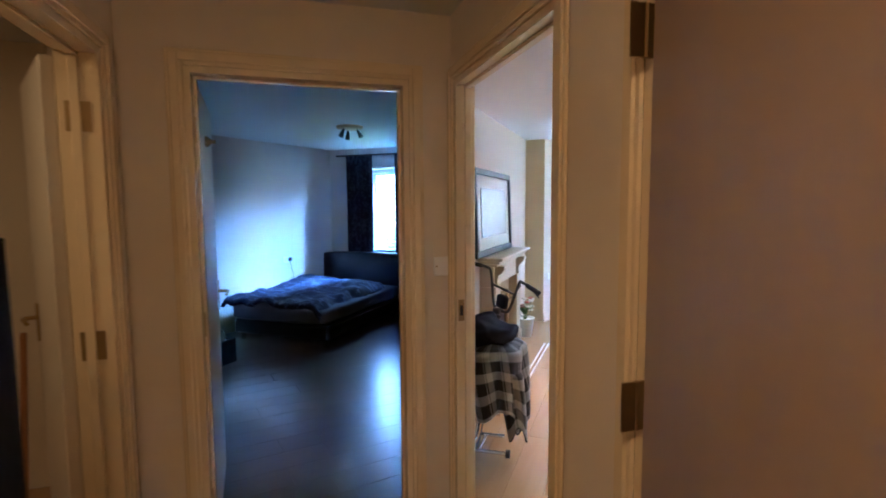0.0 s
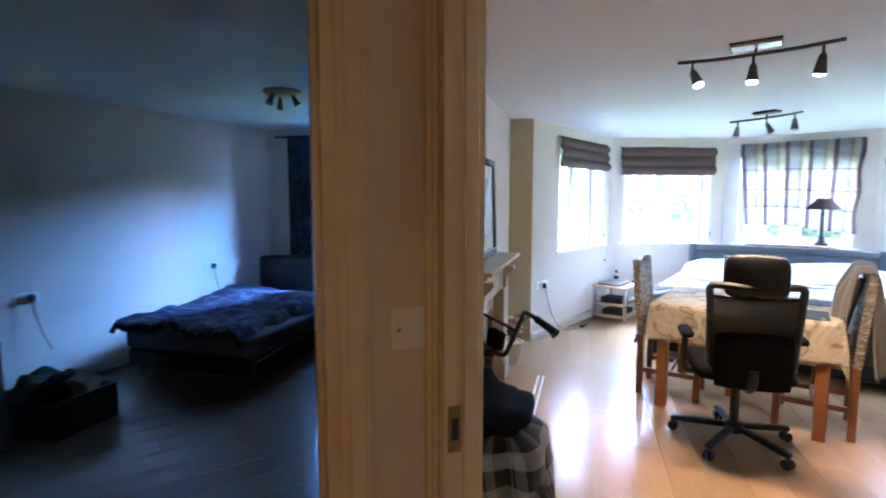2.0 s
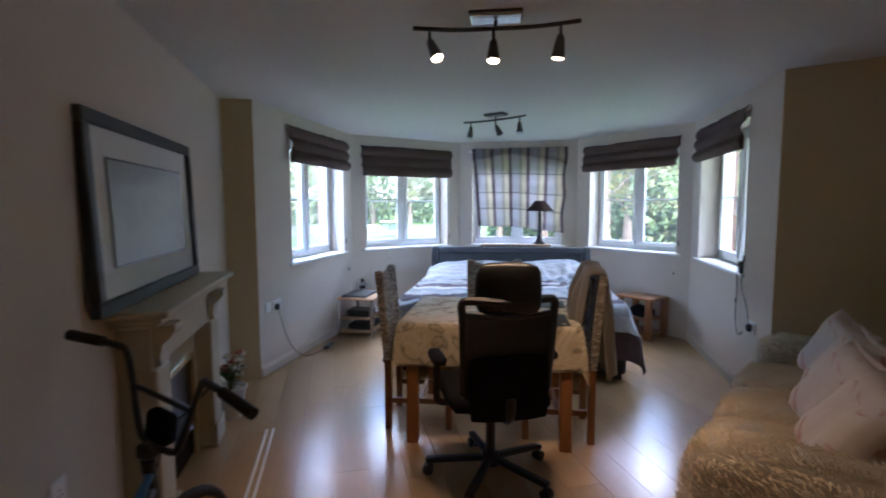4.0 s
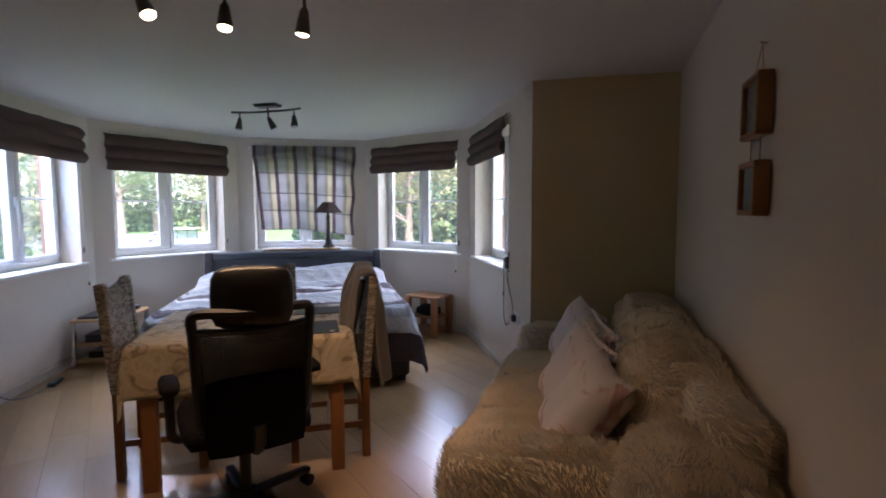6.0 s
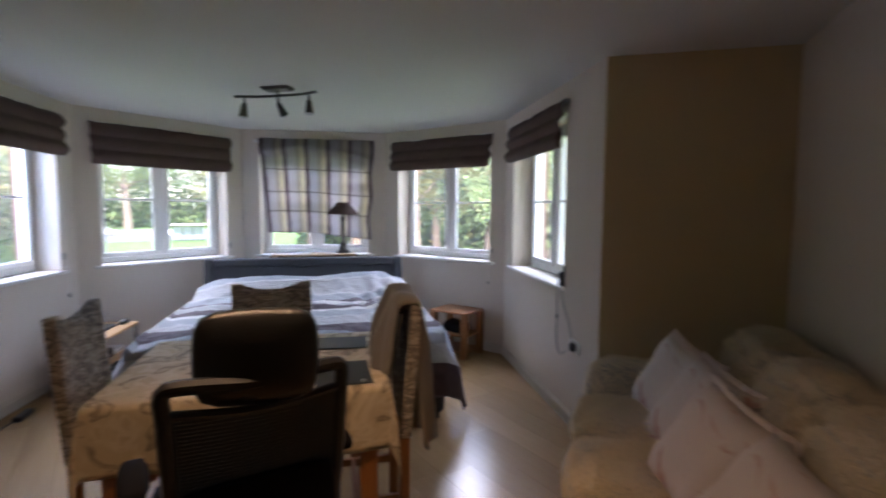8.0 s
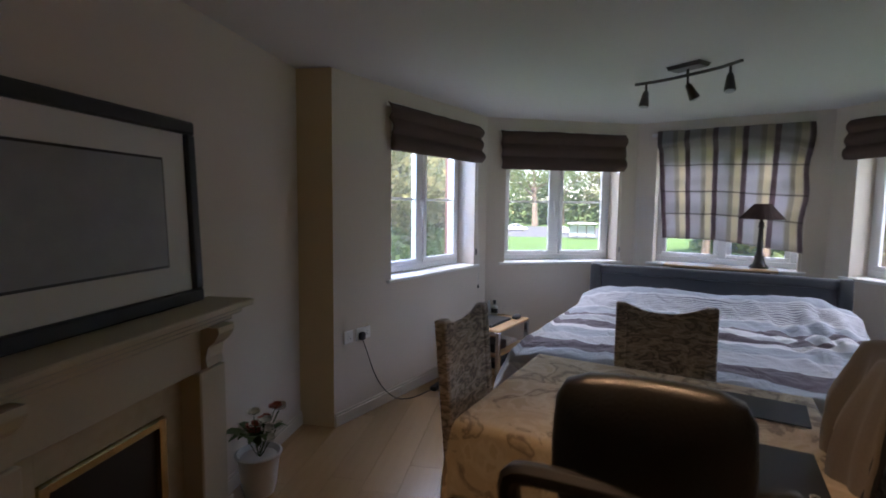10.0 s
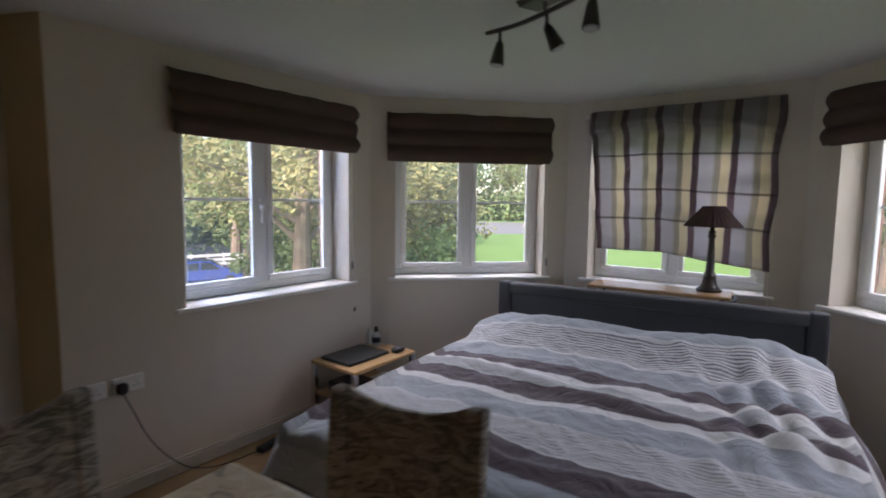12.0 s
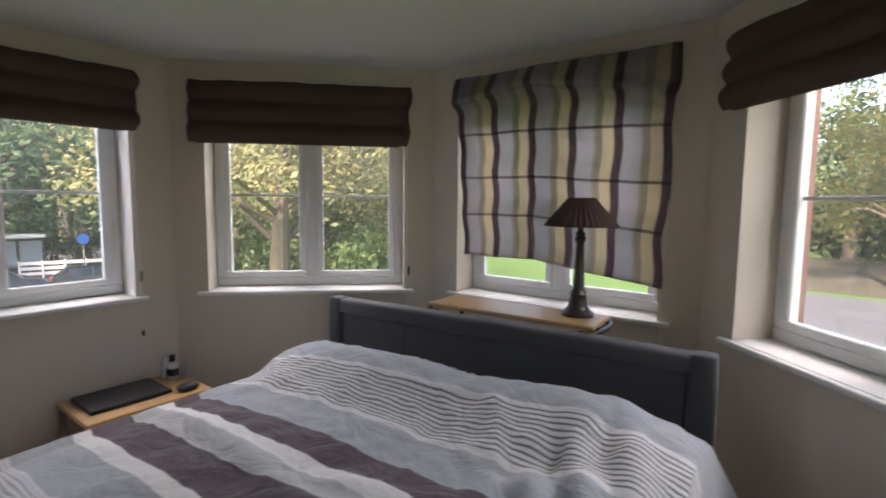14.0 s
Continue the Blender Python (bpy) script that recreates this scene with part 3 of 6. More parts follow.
def printed(name, ground_c, ink, scale, stretch, amount=0.5, rough=0.85, second=None):
    """Cloth with an irregular print: blotchy motifs or scribbled lines."""
    m = material(name, ground_c, rough, 0.06, 5, 200, 0.25)
    n, l = m.node_tree.nodes, m.node_tree.links
    b = n["Principled BSDF"]
    base = b.inputs["Base Color"].links[0].from_socket
    co = n.new("ShaderNodeTexCoord")
    mp = n.new("ShaderNodeMapping")
    mp.inputs["Scale"].default_value = stretch
    l.new(co.outputs["Object"], mp.inputs[0])
    ns = n.new("ShaderNodeTexNoise")
    ns.inputs["Scale"].default_value, ns.inputs["Detail"].default_value, ns.inputs["Distortion"].default_value = scale, 5, 1.2
    l.new(mp.outputs[0], ns.inputs["Vector"])
    out = base
    for lo, hi, c in ((amount, amount + 0.05, ink), *((second,) if second else ())):
        r = n.new("ShaderNodeValToRGB")
        e = r.color_ramp.elements
        e[0].position, e[0].color = lo, (0, 0, 0, 1)
        e[1].position, e[1].color = hi, (1, 1, 1, 1)
        k = e.new(min(0.99, hi + 0.07))
        k.color = (0.15, 0.15, 0.15, 1)
        l.new(ns.outputs["Fac"], r.inputs[0])
        x = n.new("ShaderNodeMix")
        x.data_type = "RGBA"
        l.new(r.outputs[0], x.inputs[0])
        l.new(out, x.inputs[6])
        x.inputs[7].default_value = (*c, 1)
        out = x.outputs[2]
    l.new(out, b.inputs["Base Color"])
    return m


CLOTH = printed("floral_tablecloth", (0.58, 0.49, 0.33), (0.19, 0.15, 0.11), 6.5, (1, 1, 1), 0.52, second=(0.36, 0.40, (0.68, 0.61, 0.47)))
CHAIRFAB = printed("script_print_chair_cover", (0.36, 0.31, 0.25), (0.05, 0.045, 0.045), 8.0, (1.6, 1.6, 4.5), 0.50, second=(0.36, 0.40, (0.56, 0.51, 0.45)))
CUSHFAB = printed("pink_floral_cushion", (0.70, 0.61, 0.57), (0.52, 0.28, 0.25), 3.6, (1, 1, 1), 0.545)
NAVY = printed("navy_patterned_duvet", (0.012, 0.015, 0.04), (0.08, 0.09, 0.15), 7.0, (1, 2, 1), 0.55)
CURTAIN = printed("navy_patterned_curtain", (0.018, 0.020, 0.040), (0.07, 0.08, 0.12), 11.0, (1, 1, 1), 0.52)
BL, WH, MV, PG = (0.38, 0.415, 0.46), (0.78, 0.785, 0.79), (0.095, 0.07, 0.085), (0.48, 0.50, 0.52)
DUVET = patterned("striped_duvet", [(0, BL), (0.34, (0.68, 0.69, 0.71)), (0.58, BL), (0.74, MV), (0.86, WH), (0.93, PG), (1.03, MV), (1.17, WH), (1.23, BL), (1.40, (0.64, 0.65, 0.67)), (1.64, MV), (1.84, BL), (2.0, PG), (2.12, MV), (2.45, MV)], 1, 3.0,
                  fine=((0.36, 0.56, 0.018, (0.17, 0.18, 0.21)), (1.42, 1.62, 0.018, (0.30, 0.31, 0.34))), noise_mix=0.02, crease=0.55)
STRIPEBLIND = patterned("striped_blind", [(0, (0.27, 0.21, 0.23)), (0.044, (0.62, 0.60, 0.63)), (0.135, (0.56, 0.54, 0.52)), (0.145, (0.50, 0.46, 0.40)), (0.183, (0.76, 0.69, 0.55)), (0.236, (0.66, 0.60, 0.53))], 0, 0.244, seams=(0.335, 0.585, 0.80), translucent=0.68)
PLAID = patterned("black_white_plaid", [(0, (0.012, 0.012, 0.013)), (0.055, (0.34, 0.34, 0.35)), (0.062, (0.02, 0.02, 0.02)), (0.07, (0.34, 0.34, 0.35)), (0.105, (0.012, 0.012, 0.013))], 0, 0.12, cross=(0.15, [(0, (0.012, 0.012, 0.013)), (0.075, (0.5, 0.5, 0.5)), (0.14, (0.02, 0.02, 0.02))]))


def sheet(name, nx, ny, f, uv, mat, parent, thick=0.006, label=""):
    bm = bmesh.new()
    vs = [[bm.verts.new(f(i / nx, j / ny)) for i in range(nx + 1)] for j in range(ny + 1)]
    lay = bm.loops.layers.uv.new("UVMap")
    for j in range(ny):
        for i in range(nx):
            face = bm.faces.new((vs[j][i], vs[j][i + 1], vs[j + 1][i + 1], vs[j + 1][i]))
            for lp, (a, c) in zip(face.loops, ((i, j), (i + 1, j), (i + 1, j + 1), (i, j + 1))):
                lp[lay].uv = uv(a / nx, c / ny)
    me = bpy.data.meshes.new(name)
    bm.normal_update()
    bm.to_mesh(me)
    bm.free()
    me.materials.append(mat)
    for p in me.polygons:
        p.use_smooth = True
    ob = new(name, me)
    if parent:
        ob.parent = parent
    if thick:
        sol = ob.modifiers.new("thickness", "SOLIDIFY")
        sol.thickness, sol.offset = thick, 0
    if label:
        ob["label"] = label
    return ob


def nz(x, y=0.0, z=0.0):
    return noise.noise(Vector((x, y, z)))


def soft_box(x0, y0, z0, x1, y1, z1, round_=0.06, puff=0.03, cuts=5, wrinkle=0.0, seed=0.0):
    """An upholstered block: rounded, slightly swollen and uneven."""
    bm = bmesh.new()
    r = bmesh.ops.create_cube(bm, size=2)
    bmesh.ops.subdivide_edges(bm, edges=list(bm.edges), cuts=cuts, use_grid_fill=True)
    c = Vector(((x0 + x1) / 2, (y0 + y1) / 2, (z0 + z1) / 2))
    h = Vector(((x1 - x0) / 2, (y1 - y0) / 2, (z1 - z0) / 2))
    for v in bm.verts:
        p = Vector((v.co.x * h.x, v.co.y * h.y, v.co.z * h.z))
        core = Vector([max(-hh + round_, min(hh - round_, q)) for q, hh in zip(p, h)])
        d = p - core
        if d.length > 1e-6:
            p = core + d.normalized() * min(round_, d.length)
        u = v.co
        p.x += puff * u.x * (1 - u.y ** 2) * (1 - u.z ** 2)
        p.y += puff * u.y * (1 - u.x ** 2) * (1 - u.z ** 2)
        p.z += puff * u.z * (1 - u.x ** 2) * (1 - u.y ** 2)
        if wrinkle:
            q = c + p
            p += wrinkle * Vector((nz(q.x * 7, q.y * 7, q.z * 7 + seed), nz(q.x * 7 + 9, q.y * 7, q.z * 7 + seed), nz(q.x * 7, q.y * 7 + 9, q.z * 7 + seed)))
        v.co = c + p
    return bm


# ---- table and chairs ----
table = thing("dining_table", "honey oak dining table under a floral cloth", "table", pose(-1.287, 5.482, 0))
tw, td = 0.455, 0.395
part("tabletop", box(-tw - 0.075, -td - 0.035, 0.715, tw + 0.075, td + 0.035, 0.742, 0.006), WOOD, table)
for sx in (-1, 1):
    for sy in (-1, 1):
        part("leg", box(sx * tw - 0.035, sy * td - 0.035, 0, sx * tw + 0.035, sy * td + 0.035, 0.714, 0.006), WOOD, table)
for sy in (-1, 1):
    part("apron", box(-tw + 0.036, sy * td - 0.012, 0.62, tw - 0.036, sy * td + 0.012, 0.713, 0.002), WOOD, table)
for sx in (-1, 1):
    part("apron", box(sx * tw - 0.012, -td + 0.036, 0.62, sx * tw + 0.012, td - 0.036, 0.713, 0.002), WOOD, table)


def cloth_place(u, v):
    # a square cloth over the top; its overhang hangs down, longest at the corners
    over_x, over_y = 0.20, 0.26
    hx, hy = tw + 0.085, td + 0.045
    X, Y = (u - 0.5) * 2 * (hx + over_x), (v - 0.5) * 2 * (hy + over_y)
    ox, oy = max(0, abs(X) - hx), max(0, abs(Y) - hy)
    sx, sy = math.copysign(1, X), math.copysign(1, Y)
    x, y = min(abs(X), hx) * sx, min(abs(Y), hy) * sy
    drop = max(ox, oy) + 0.5 * min(ox, oy)
    flare = 0.005 + 0.007 * math.sin(9 * (X if oy > ox else Y) * 2.3) * min(1, drop * 6)
    corner = min(ox, oy)
    x += sx * (min(1, ox * 20) * flare + 0.14 * corner)
    y += sy * (min(1, oy * 20) * flare + 0.14 * corner)
    z = 0.748 - drop + 0.004 * nz(X * 5, Y * 5)
    if drop <= 0:
        z = 0.748 + 0.003 * max(0, nz(X * 4, Y * 4, 3))
    return (x, y, z)


tc = thing("tablecloth", "beige floral cotton tablecloth hanging over the table", "tablecloth", pose(-1.287, 5.482, 0))
sheet("cover", 72, 66, cloth_place, lambda u, v: (u * 1.4, v * 1.2), CLOTH, tc, 0.003)
pm = thing("placemat", "black placemat with a small white mark", "placemat", pose(-0.925, 5.205, 0.753, 0, 0, 1))
part("mat", box(-0.11, -0.15, 0, 0.11, 0.15, 0.004, 0.002), BLACKPLASTIC, pm)
mk = tube([(0.075 + 0.012 * math.cos(a), -0.12 + 0.012 * math.sin(a), 0.0048) for a in (0.6, 1.6, 2.6, 3.6, 4.6, 5.4)], 0.0016, 6)
part("mark", mk, PAPER, pm, "small white printed mark")
pm2 = thing("placemat", "black placemat lying on the tablecloth", "placemat", pose(-0.93, 5.68, 0.753, 0, 0, -3))
part("mat", box(-0.14, -0.11, 0, 0.14, 0.11, 0.004, 0.002), BLACKPLASTIC, pm2)


def dining_chair(matrix, label):
    """Faces +y: seat in front of a tall covered back whose top dips between its posts."""
    c = thing("dining_chair", label, "chair", matrix, group="chairs round the table")
    w = 0.185
    for sx in (-1, 1):
        part("front_leg", box(sx * (w - 0.02) - 0.021, 0.37, 0, sx * (w - 0.02) + 0.021, 0.412, 0.42, 0.004), WOOD, c)
        bm = box(sx * w - 0.021, -0.021, 0, sx * w + 0.021, 0.021, 0.46, 0.004)
        part("back_leg", bm, WOOD, c)
        part("post", box(sx * w - 0.024, -0.026, 0.0, sx * w + 0.024, 0.022, 0.57, 0.006, m=Matrix.Translation((0, 0, 0.461)) @ Matrix.Rotation(radians(5), 4, "X")), CHAIRFAB, c, "cloth-covered back post")
        part("stretcher", box(sx * (w - 0.01) - 0.011, 0.022, 0.17, sx * (w - 0.01) + 0.011, 0.369, 0.205, 0.002), WOOD, c)
    part("stretcher", box(-w + 0.012, 0.19, 0.172, w - 0.012, 0.212, 0.203, 0.002), WOOD, c)
    part("seat_rail", box(-w + 0.022, 0.378, 0.36, w - 0.042, 0.402, 0.42, 0.002), WOOD, c)
    part("seat", soft_box(-w - 0.01, 0.025, 0.425, w + 0.01, 0.435, 0.495, 0.03, 0.012, 4), CHAIRFAB, c, "script-print covered seat", smooth="all")

    def back(u, v):
        x = (u - 0.5) * 2 * (w - 0.015)
        top = 0.985 + 0.045 * (abs(u - 0.5) * 2) ** 2.2
        z = 0.47 + v * (top - 0.47)
        return (x, -(z - 0.46) * 0.088 - 0.018 * (1 - (2 * u - 1) ** 2), z)
    sheet("backrest", 14, 12, back, lambda u, v: (u * 0.43, v * 0.52), CHAIRFAB, c, 0.03, "script-print covered back")
    return c


dining_chair(pose(-1.94, 5.425, 0, 0, 0, -88), "oak dining chair with a cream script-print cover")
dining_chair(pose(-1.275, 5.975, 0, 0, 0, 190), "oak dining chair with a cream script-print cover")
dining_chair(pose(-0.67, 5.37, 0, 0, 0, 90), "oak dining chair with a script-print cover under a coat")


# coat over the third chair
def coat_place(u, v):
    # v runs over the chair back: 0 low at the outside, 1 low at the seat side
    s = (v - 0.56) * 1.25
    ln = abs(s)
    hang = max(0, ln - 0.04)
    top = 1.062 - 0.02 * math.cos(6 * u) + 0.012 * math.sin(11 * u)
    fold = (0.026 * math.sin(15 * u + 2.5 * s) + 0.014 * math.sin(33 * u + 5 * s)) * min(1, ln * 4)
    y = 5.175 + 0.40 * u
    if s < 0:
        return (-0.645 + min(ln, 0.05) * 0.7 + 0.10 * hang + fold, y + 0.03 * hang * math.sin(5 * u), top - hang * 0.98)
    bulge = 0.075 * math.sin(min(1, hang / 0.42) * 1.9) * (1 - 0.35 * u)
    return (-0.66 - min(ln, 0.05) * 0.7 - bulge + fold, y - 0.10 * hang * (1 - u), top - hang * (0.95 - 0.2 * u) + 0.01 * math.sin(9 * u))


coat = thing("coat", "taupe woollen coat hung over a chair back", "coat", Matrix.Identity(4))
sheet("coat_body", 26, 40, coat_place, lambda u, v: (u * 0.45, v * 1.5), COATFAB, coat, 0.012)
sheet("lining", 10, 14, lambda u, v: (-0.68 - 0.10 * v - 0.02 * math.sin(9 * u), 5.16 + 0.20 * u - 0.03 * v, 1.0 - 0.48 * v), lambda u, v: (u * 0.2, v * 0.5), COATLINE, coat, 0.01, "dark coat lining")


# ---- office chair ----
oc = thing("office_chair", "black mesh office chair with headrest and castors", "office chair", pose(-1.255, 4.745, 0, 0, 0, 18))
for k in range(5):
    a = radians(72 * k - 51)
    ca, sa = math.cos(a), math.sin(a)
    m = Matrix.Rotation(a, 4, "Z")
    bmv = box(0.03, -0.022, 0.085, 0.34, 0.022, 0.115, 0.008, m=m @ Matrix.Rotation(radians(5), 4, "Y") @ Matrix.Translation((0, 0, 0.01)))
    leg = part("base_arm", bmv, BLACKPLASTIC, oc)
    cs = rod((0.335 * ca - 0.022 * sa, 0.335 * sa + 0.022 * ca, 0.03), (0.335 * ca - 0.006 * sa, 0.335 * sa + 0.006 * ca, 0.03), 0.029, seg=14)
    rod((0.335 * ca + 0.022 * sa, 0.335 * sa - 0.022 * ca, 0.03), (0.335 * ca + 0.006 * sa, 0.335 * sa - 0.006 * ca, 0.03), 0.029, seg=14, bm=cs)
    rod((0.335 * ca, 0.335 * sa, 0.03), (0.335 * ca, 0.335 * sa, 0.09), 0.009, seg=8, bm=cs)
    part("castor", cs, BLACKPLASTIC, leg)
part("hub", lathe([(0.05, 0.075), (0.055, 0.09), (0.045, 0.135), (0.03, 0.14)], 16), BLACKPLASTIC, oc, smooth=True)
part("gas_stem", rod((0, 0, 0.135), (0, 0, 0.40), 0.026, seg=16), BLACKPLASTIC, oc, "black gas stem", smooth=True)
part("mechanism", box(-0.10, -0.12, 0.385, 0.10, 0.12, 0.44, 0.012), BLACKPLASTIC, oc)
part("seat", soft_box(-0.25, -0.24, 0.44, 0.25, 0.25, 0.53, 0.04, 0.012, 5), BLACKCLOTH, oc, "black padded seat", smooth="all")


def back_frame_pt(u, z):
    w = 0.200 + 0.02 * (z - 0.55) / 0.45
    return Vector(((2 * u - 1) * w, -0.27 - 0.05 * math.sin((z - 0.5) * 3.4) + 0.022 * (2 * u - 1) ** 2, z))


fr = tube([back_frame_pt(0, z) for z in (0.56, 0.65, 0.75, 0.85, 0.93)] + [back_frame_pt(0.0, 1.0), back_frame_pt(0.12, 1.012), back_frame_pt(0.5, 1.0), back_frame_pt(0.88, 1.012), back_frame_pt(1, 1.0)] + [back_frame_pt(1, z) for z in (0.93, 0.85, 0.75, 0.65, 0.56)] + [back_frame_pt(0.8, 0.53), back_frame_pt(0.2, 0.53), back_frame_pt(0, 0.56)], 0.02, 8, steps=3)
part("back_frame", fr, BLACKPLASTIC, oc, smooth=True)
part("back_bar", tube([back_frame_pt(0.02, 0.945), back_frame_pt(0.5, 0.93), back_frame_pt(0.98, 0.945)], 0.013, 8), BLACKPLASTIC, oc, smooth=True)
# the woven mesh: many thin threads each way
bm = bmesh.new()
for k in range(46):
    u = 0.03 + 0.94 * k / 45
    a0 = [back_frame_pt(u, z) + Vector((0, -0.004, 0)) for z in (0.55, 0.65, 0.75, 0.85, 0.935)]
    tube(a0, 0.0045, 4, bm, 1)
for k in range(40):
    z = 0.55 + 0.385 * k / 39
    tube([back_frame_pt(u, z) + Vector((0, -0.002, 0)) for u in (0.03, 0.3, 0.5, 0.7, 0.97)], 0.0045, 4, bm, 1)
part("back_mesh", bm, MESHFAB, oc, "see-through black mesh")
part("lumbar_pad", soft_box(-0.185, -0.335, 0.45, 0.185, -0.295, 0.75, 0.018, 0.008, 4), BLACKCLOTH, oc, smooth="all")
part("spine", tube([(0, -0.10, 0.41), (0, -0.26, 0.43), (0, -0.33, 0.48), (0, -0.335, 0.56)], 0.026, 8), BLACKPLASTIC, oc, smooth=True)
part("headrest_neck", box(-0.05, -0.325, 0.95, 0.05, -0.295, 1.02, 0.01), BLACKPLASTIC, oc)
part("headrest", soft_box(-0.145, -0.04, -0.115, 0.145, 0.04, 0.115, 0.035, 0.01, 5), LEATHER, oc, "black leather headrest", smooth="all", matrix=pose(0.0, -0.285, 1.058, -4, 0, -12))
for sx in (-1, 1):
    part("armrest_post", tube([(sx * 0.20, 0.0, 0.43), (sx * 0.28, 0.0, 0.44), (sx * 0.29, -0.01, 0.55), (sx * 0.29, -0.01, 0.66)], 0.02, 8), BLACKPLASTIC, oc, smooth=True)
    part("armrest_pad", soft_box(sx * 0.29 - 0.035, -0.13, 0.655, sx * 0.29 + 0.035, 0.08, 0.70, 0.02, 0.006, 4), BLACKCLOTH, oc, "padded armrest", smooth="all")


# ---- large bed in the bay ----
BX0, BX1, HBY = -2.16, -0.19, 8.40
bed = thing("bed", "large grey upholstered bed with a striped duvet", "bed", pose(-1.175, HBY, 0))
hw = (BX1 - BX0) / 2
bm = box(-hw + 0.10, 0.0, 0.10, hw - 0.10, 0.06, 0.86, 0.01)
part("headboard_panel", bm, GREYHEAD, bed, "grey padded headboard panel")
for k in range(3):
    part("panel_seam", box(-hw + 0.10 + (2 * hw - 0.2) * (k + 1) / 4 - 0.003, -0.004, 0.3, -hw + 0.10 + (2 * hw - 0.2) * (k + 1) / 4 + 0.003, -0.0005, 0.855, 0.001), BASEFAB, bed)
hb = soft_box(-hw, -0.02, 0.05, -hw + 0.10, 0.08, 0.93, 0.02, 0.0, 4)
part("headboard_side", hb, GREYHEAD, bed, smooth="all")
part("headboard_side", soft_box(hw - 0.10, -0.02, 0.05, hw, 0.08, 0.93, 0.02, 0.0, 4), GREYHEAD, bed, smooth="all")
part("headboard_top", soft_box(-hw + 0.09, -0.021, 0.845, hw - 0.09, 0.081, 0.93, 0.02, 0.0, 4), GREYHEAD, bed, smooth="all")
part("bed_base", box(-hw + 0.02, -2.06, 0.05, hw - 0.02, -0.025, 0.34, 0.02), BASEFAB, bed, "dark fabric bed base")
part("mattress", soft_box(-hw + 0.03, -2.05, 0.345, hw - 0.03, -0.03, 0.53, 0.05, 0.0, 6), MATTRESS, bed, smooth="all")
for sx in (-1, 1):
    for y in (-2.0, -0.1):
        part("foot", box(sx * (hw - 0.08) - 0.03, y - 0.03, 0, sx * (hw - 0.08) + 0.03, y + 0.03, 0.05, 0.004), BLACKPLASTIC, bed)
    part("pillow", soft_box(sx * hw * 0.5 - 0.36, -0.52, 0.53, sx * hw * 0.5 + 0.36, -0.06, 0.66, 0.05, 0.05, 6), MATTRESS, bed, "pillow under the duvet", smooth="all")


def duvet_place(u, v):
    X = (u - 0.5) * 2 * (hw + 0.36)
    Yl = v * 2.36
    side = abs(X) - (hw - 0.02)
    x = max(-(hw - 0.02), min(hw - 0.02, X))
    drop = 0.0
    if side > 0:
        x += math.copysign(0.07 * min(1, side * 6) + 0.03 * math.sin(8 * Yl + (2 if X > 0 else 0)) * min(1, side * 8) + 0.10 * side, X)
        drop = side
    y = -0.06 - min(Yl, 1.98)
    foot = Yl - 1.98
    if foot > 0:
        y -= 0.05 * min(1, foot * 8) + 0.02 * math.sin(9 * X)
        drop = max(drop, foot) + 0.3 * min(drop, foot)
    # pillow mound, then a gently rumpled top
    mound = 0.17 * math.exp(-((Yl - 0.26) / 0.24) ** 2)
    edge = max(0, 1 - (abs(X) / (hw + 0.02)) ** 6)
    z = 0.555 + (mound + 0.05) * (0.35 + 0.65 * edge)
    wr = 0.032 * nz(X * 1.7, Yl * 1.9, 2) + 0.014 * nz(X * 4.2 + Yl * 2, Yl * 3.2, 5) + 0.008 * nz(X * 8 + Yl * 5, Yl * 5, 8) + 0.006 * nz(X * 17 + Yl * 9, Yl * 11, 3)
    bunch = math.exp(-((X - hw * 0.74) / 0.27) ** 2 - ((Yl - 0.85) / 0.5) ** 2)
    wr += bunch * (0.028 * math.sin(24 * (Yl * 0.8 + X * 0.55) + 2 * nz(X * 3, Yl * 3)) + 0.022 * math.sin(41 * (Yl * 0.35 - X * 0.9)) + 0.03)
    wr += 0.019 * max(0, 1 - abs(2.4 * nz(X * 2.3 + Yl * 1.4, Yl * 2.9, 6))) ** 4 * (0.3 + max(0, nz(X * 1.1, Yl * 1.3, 4) + 0.45))
    wr += 0.008 * max(0, 1 - abs(3 * nz(X * 5 - Yl * 2, Yl * 4.5, 16))) ** 3
    ridge = 0.022 * math.exp(-((Yl - 1.05 - 0.12 * math.sin(2.2 * X)) / 0.05) ** 2)
    z += wr + ridge
    if drop > 0:
        z = 0.56 + wr * 0.4 - drop * 0.98 + (0.05 if foot <= 0 else 0.0) * max(0, 1 - drop * 4)
    x += 0.02 * nz(X * 3, Yl * 3, 11)
    return (x, y, z)


dv = thing("duvet", "grey, white and mauve striped rumpled duvet", "duvet", pose(-1.175, HBY, 0))
sheet("duvet_cover", 150, 140, duvet_place, lambda u, v: (u * 2.4, v * 2.36 + 0.014 * nz(u * 5, v * 4, 1)), DUVET, dv, 0.03)


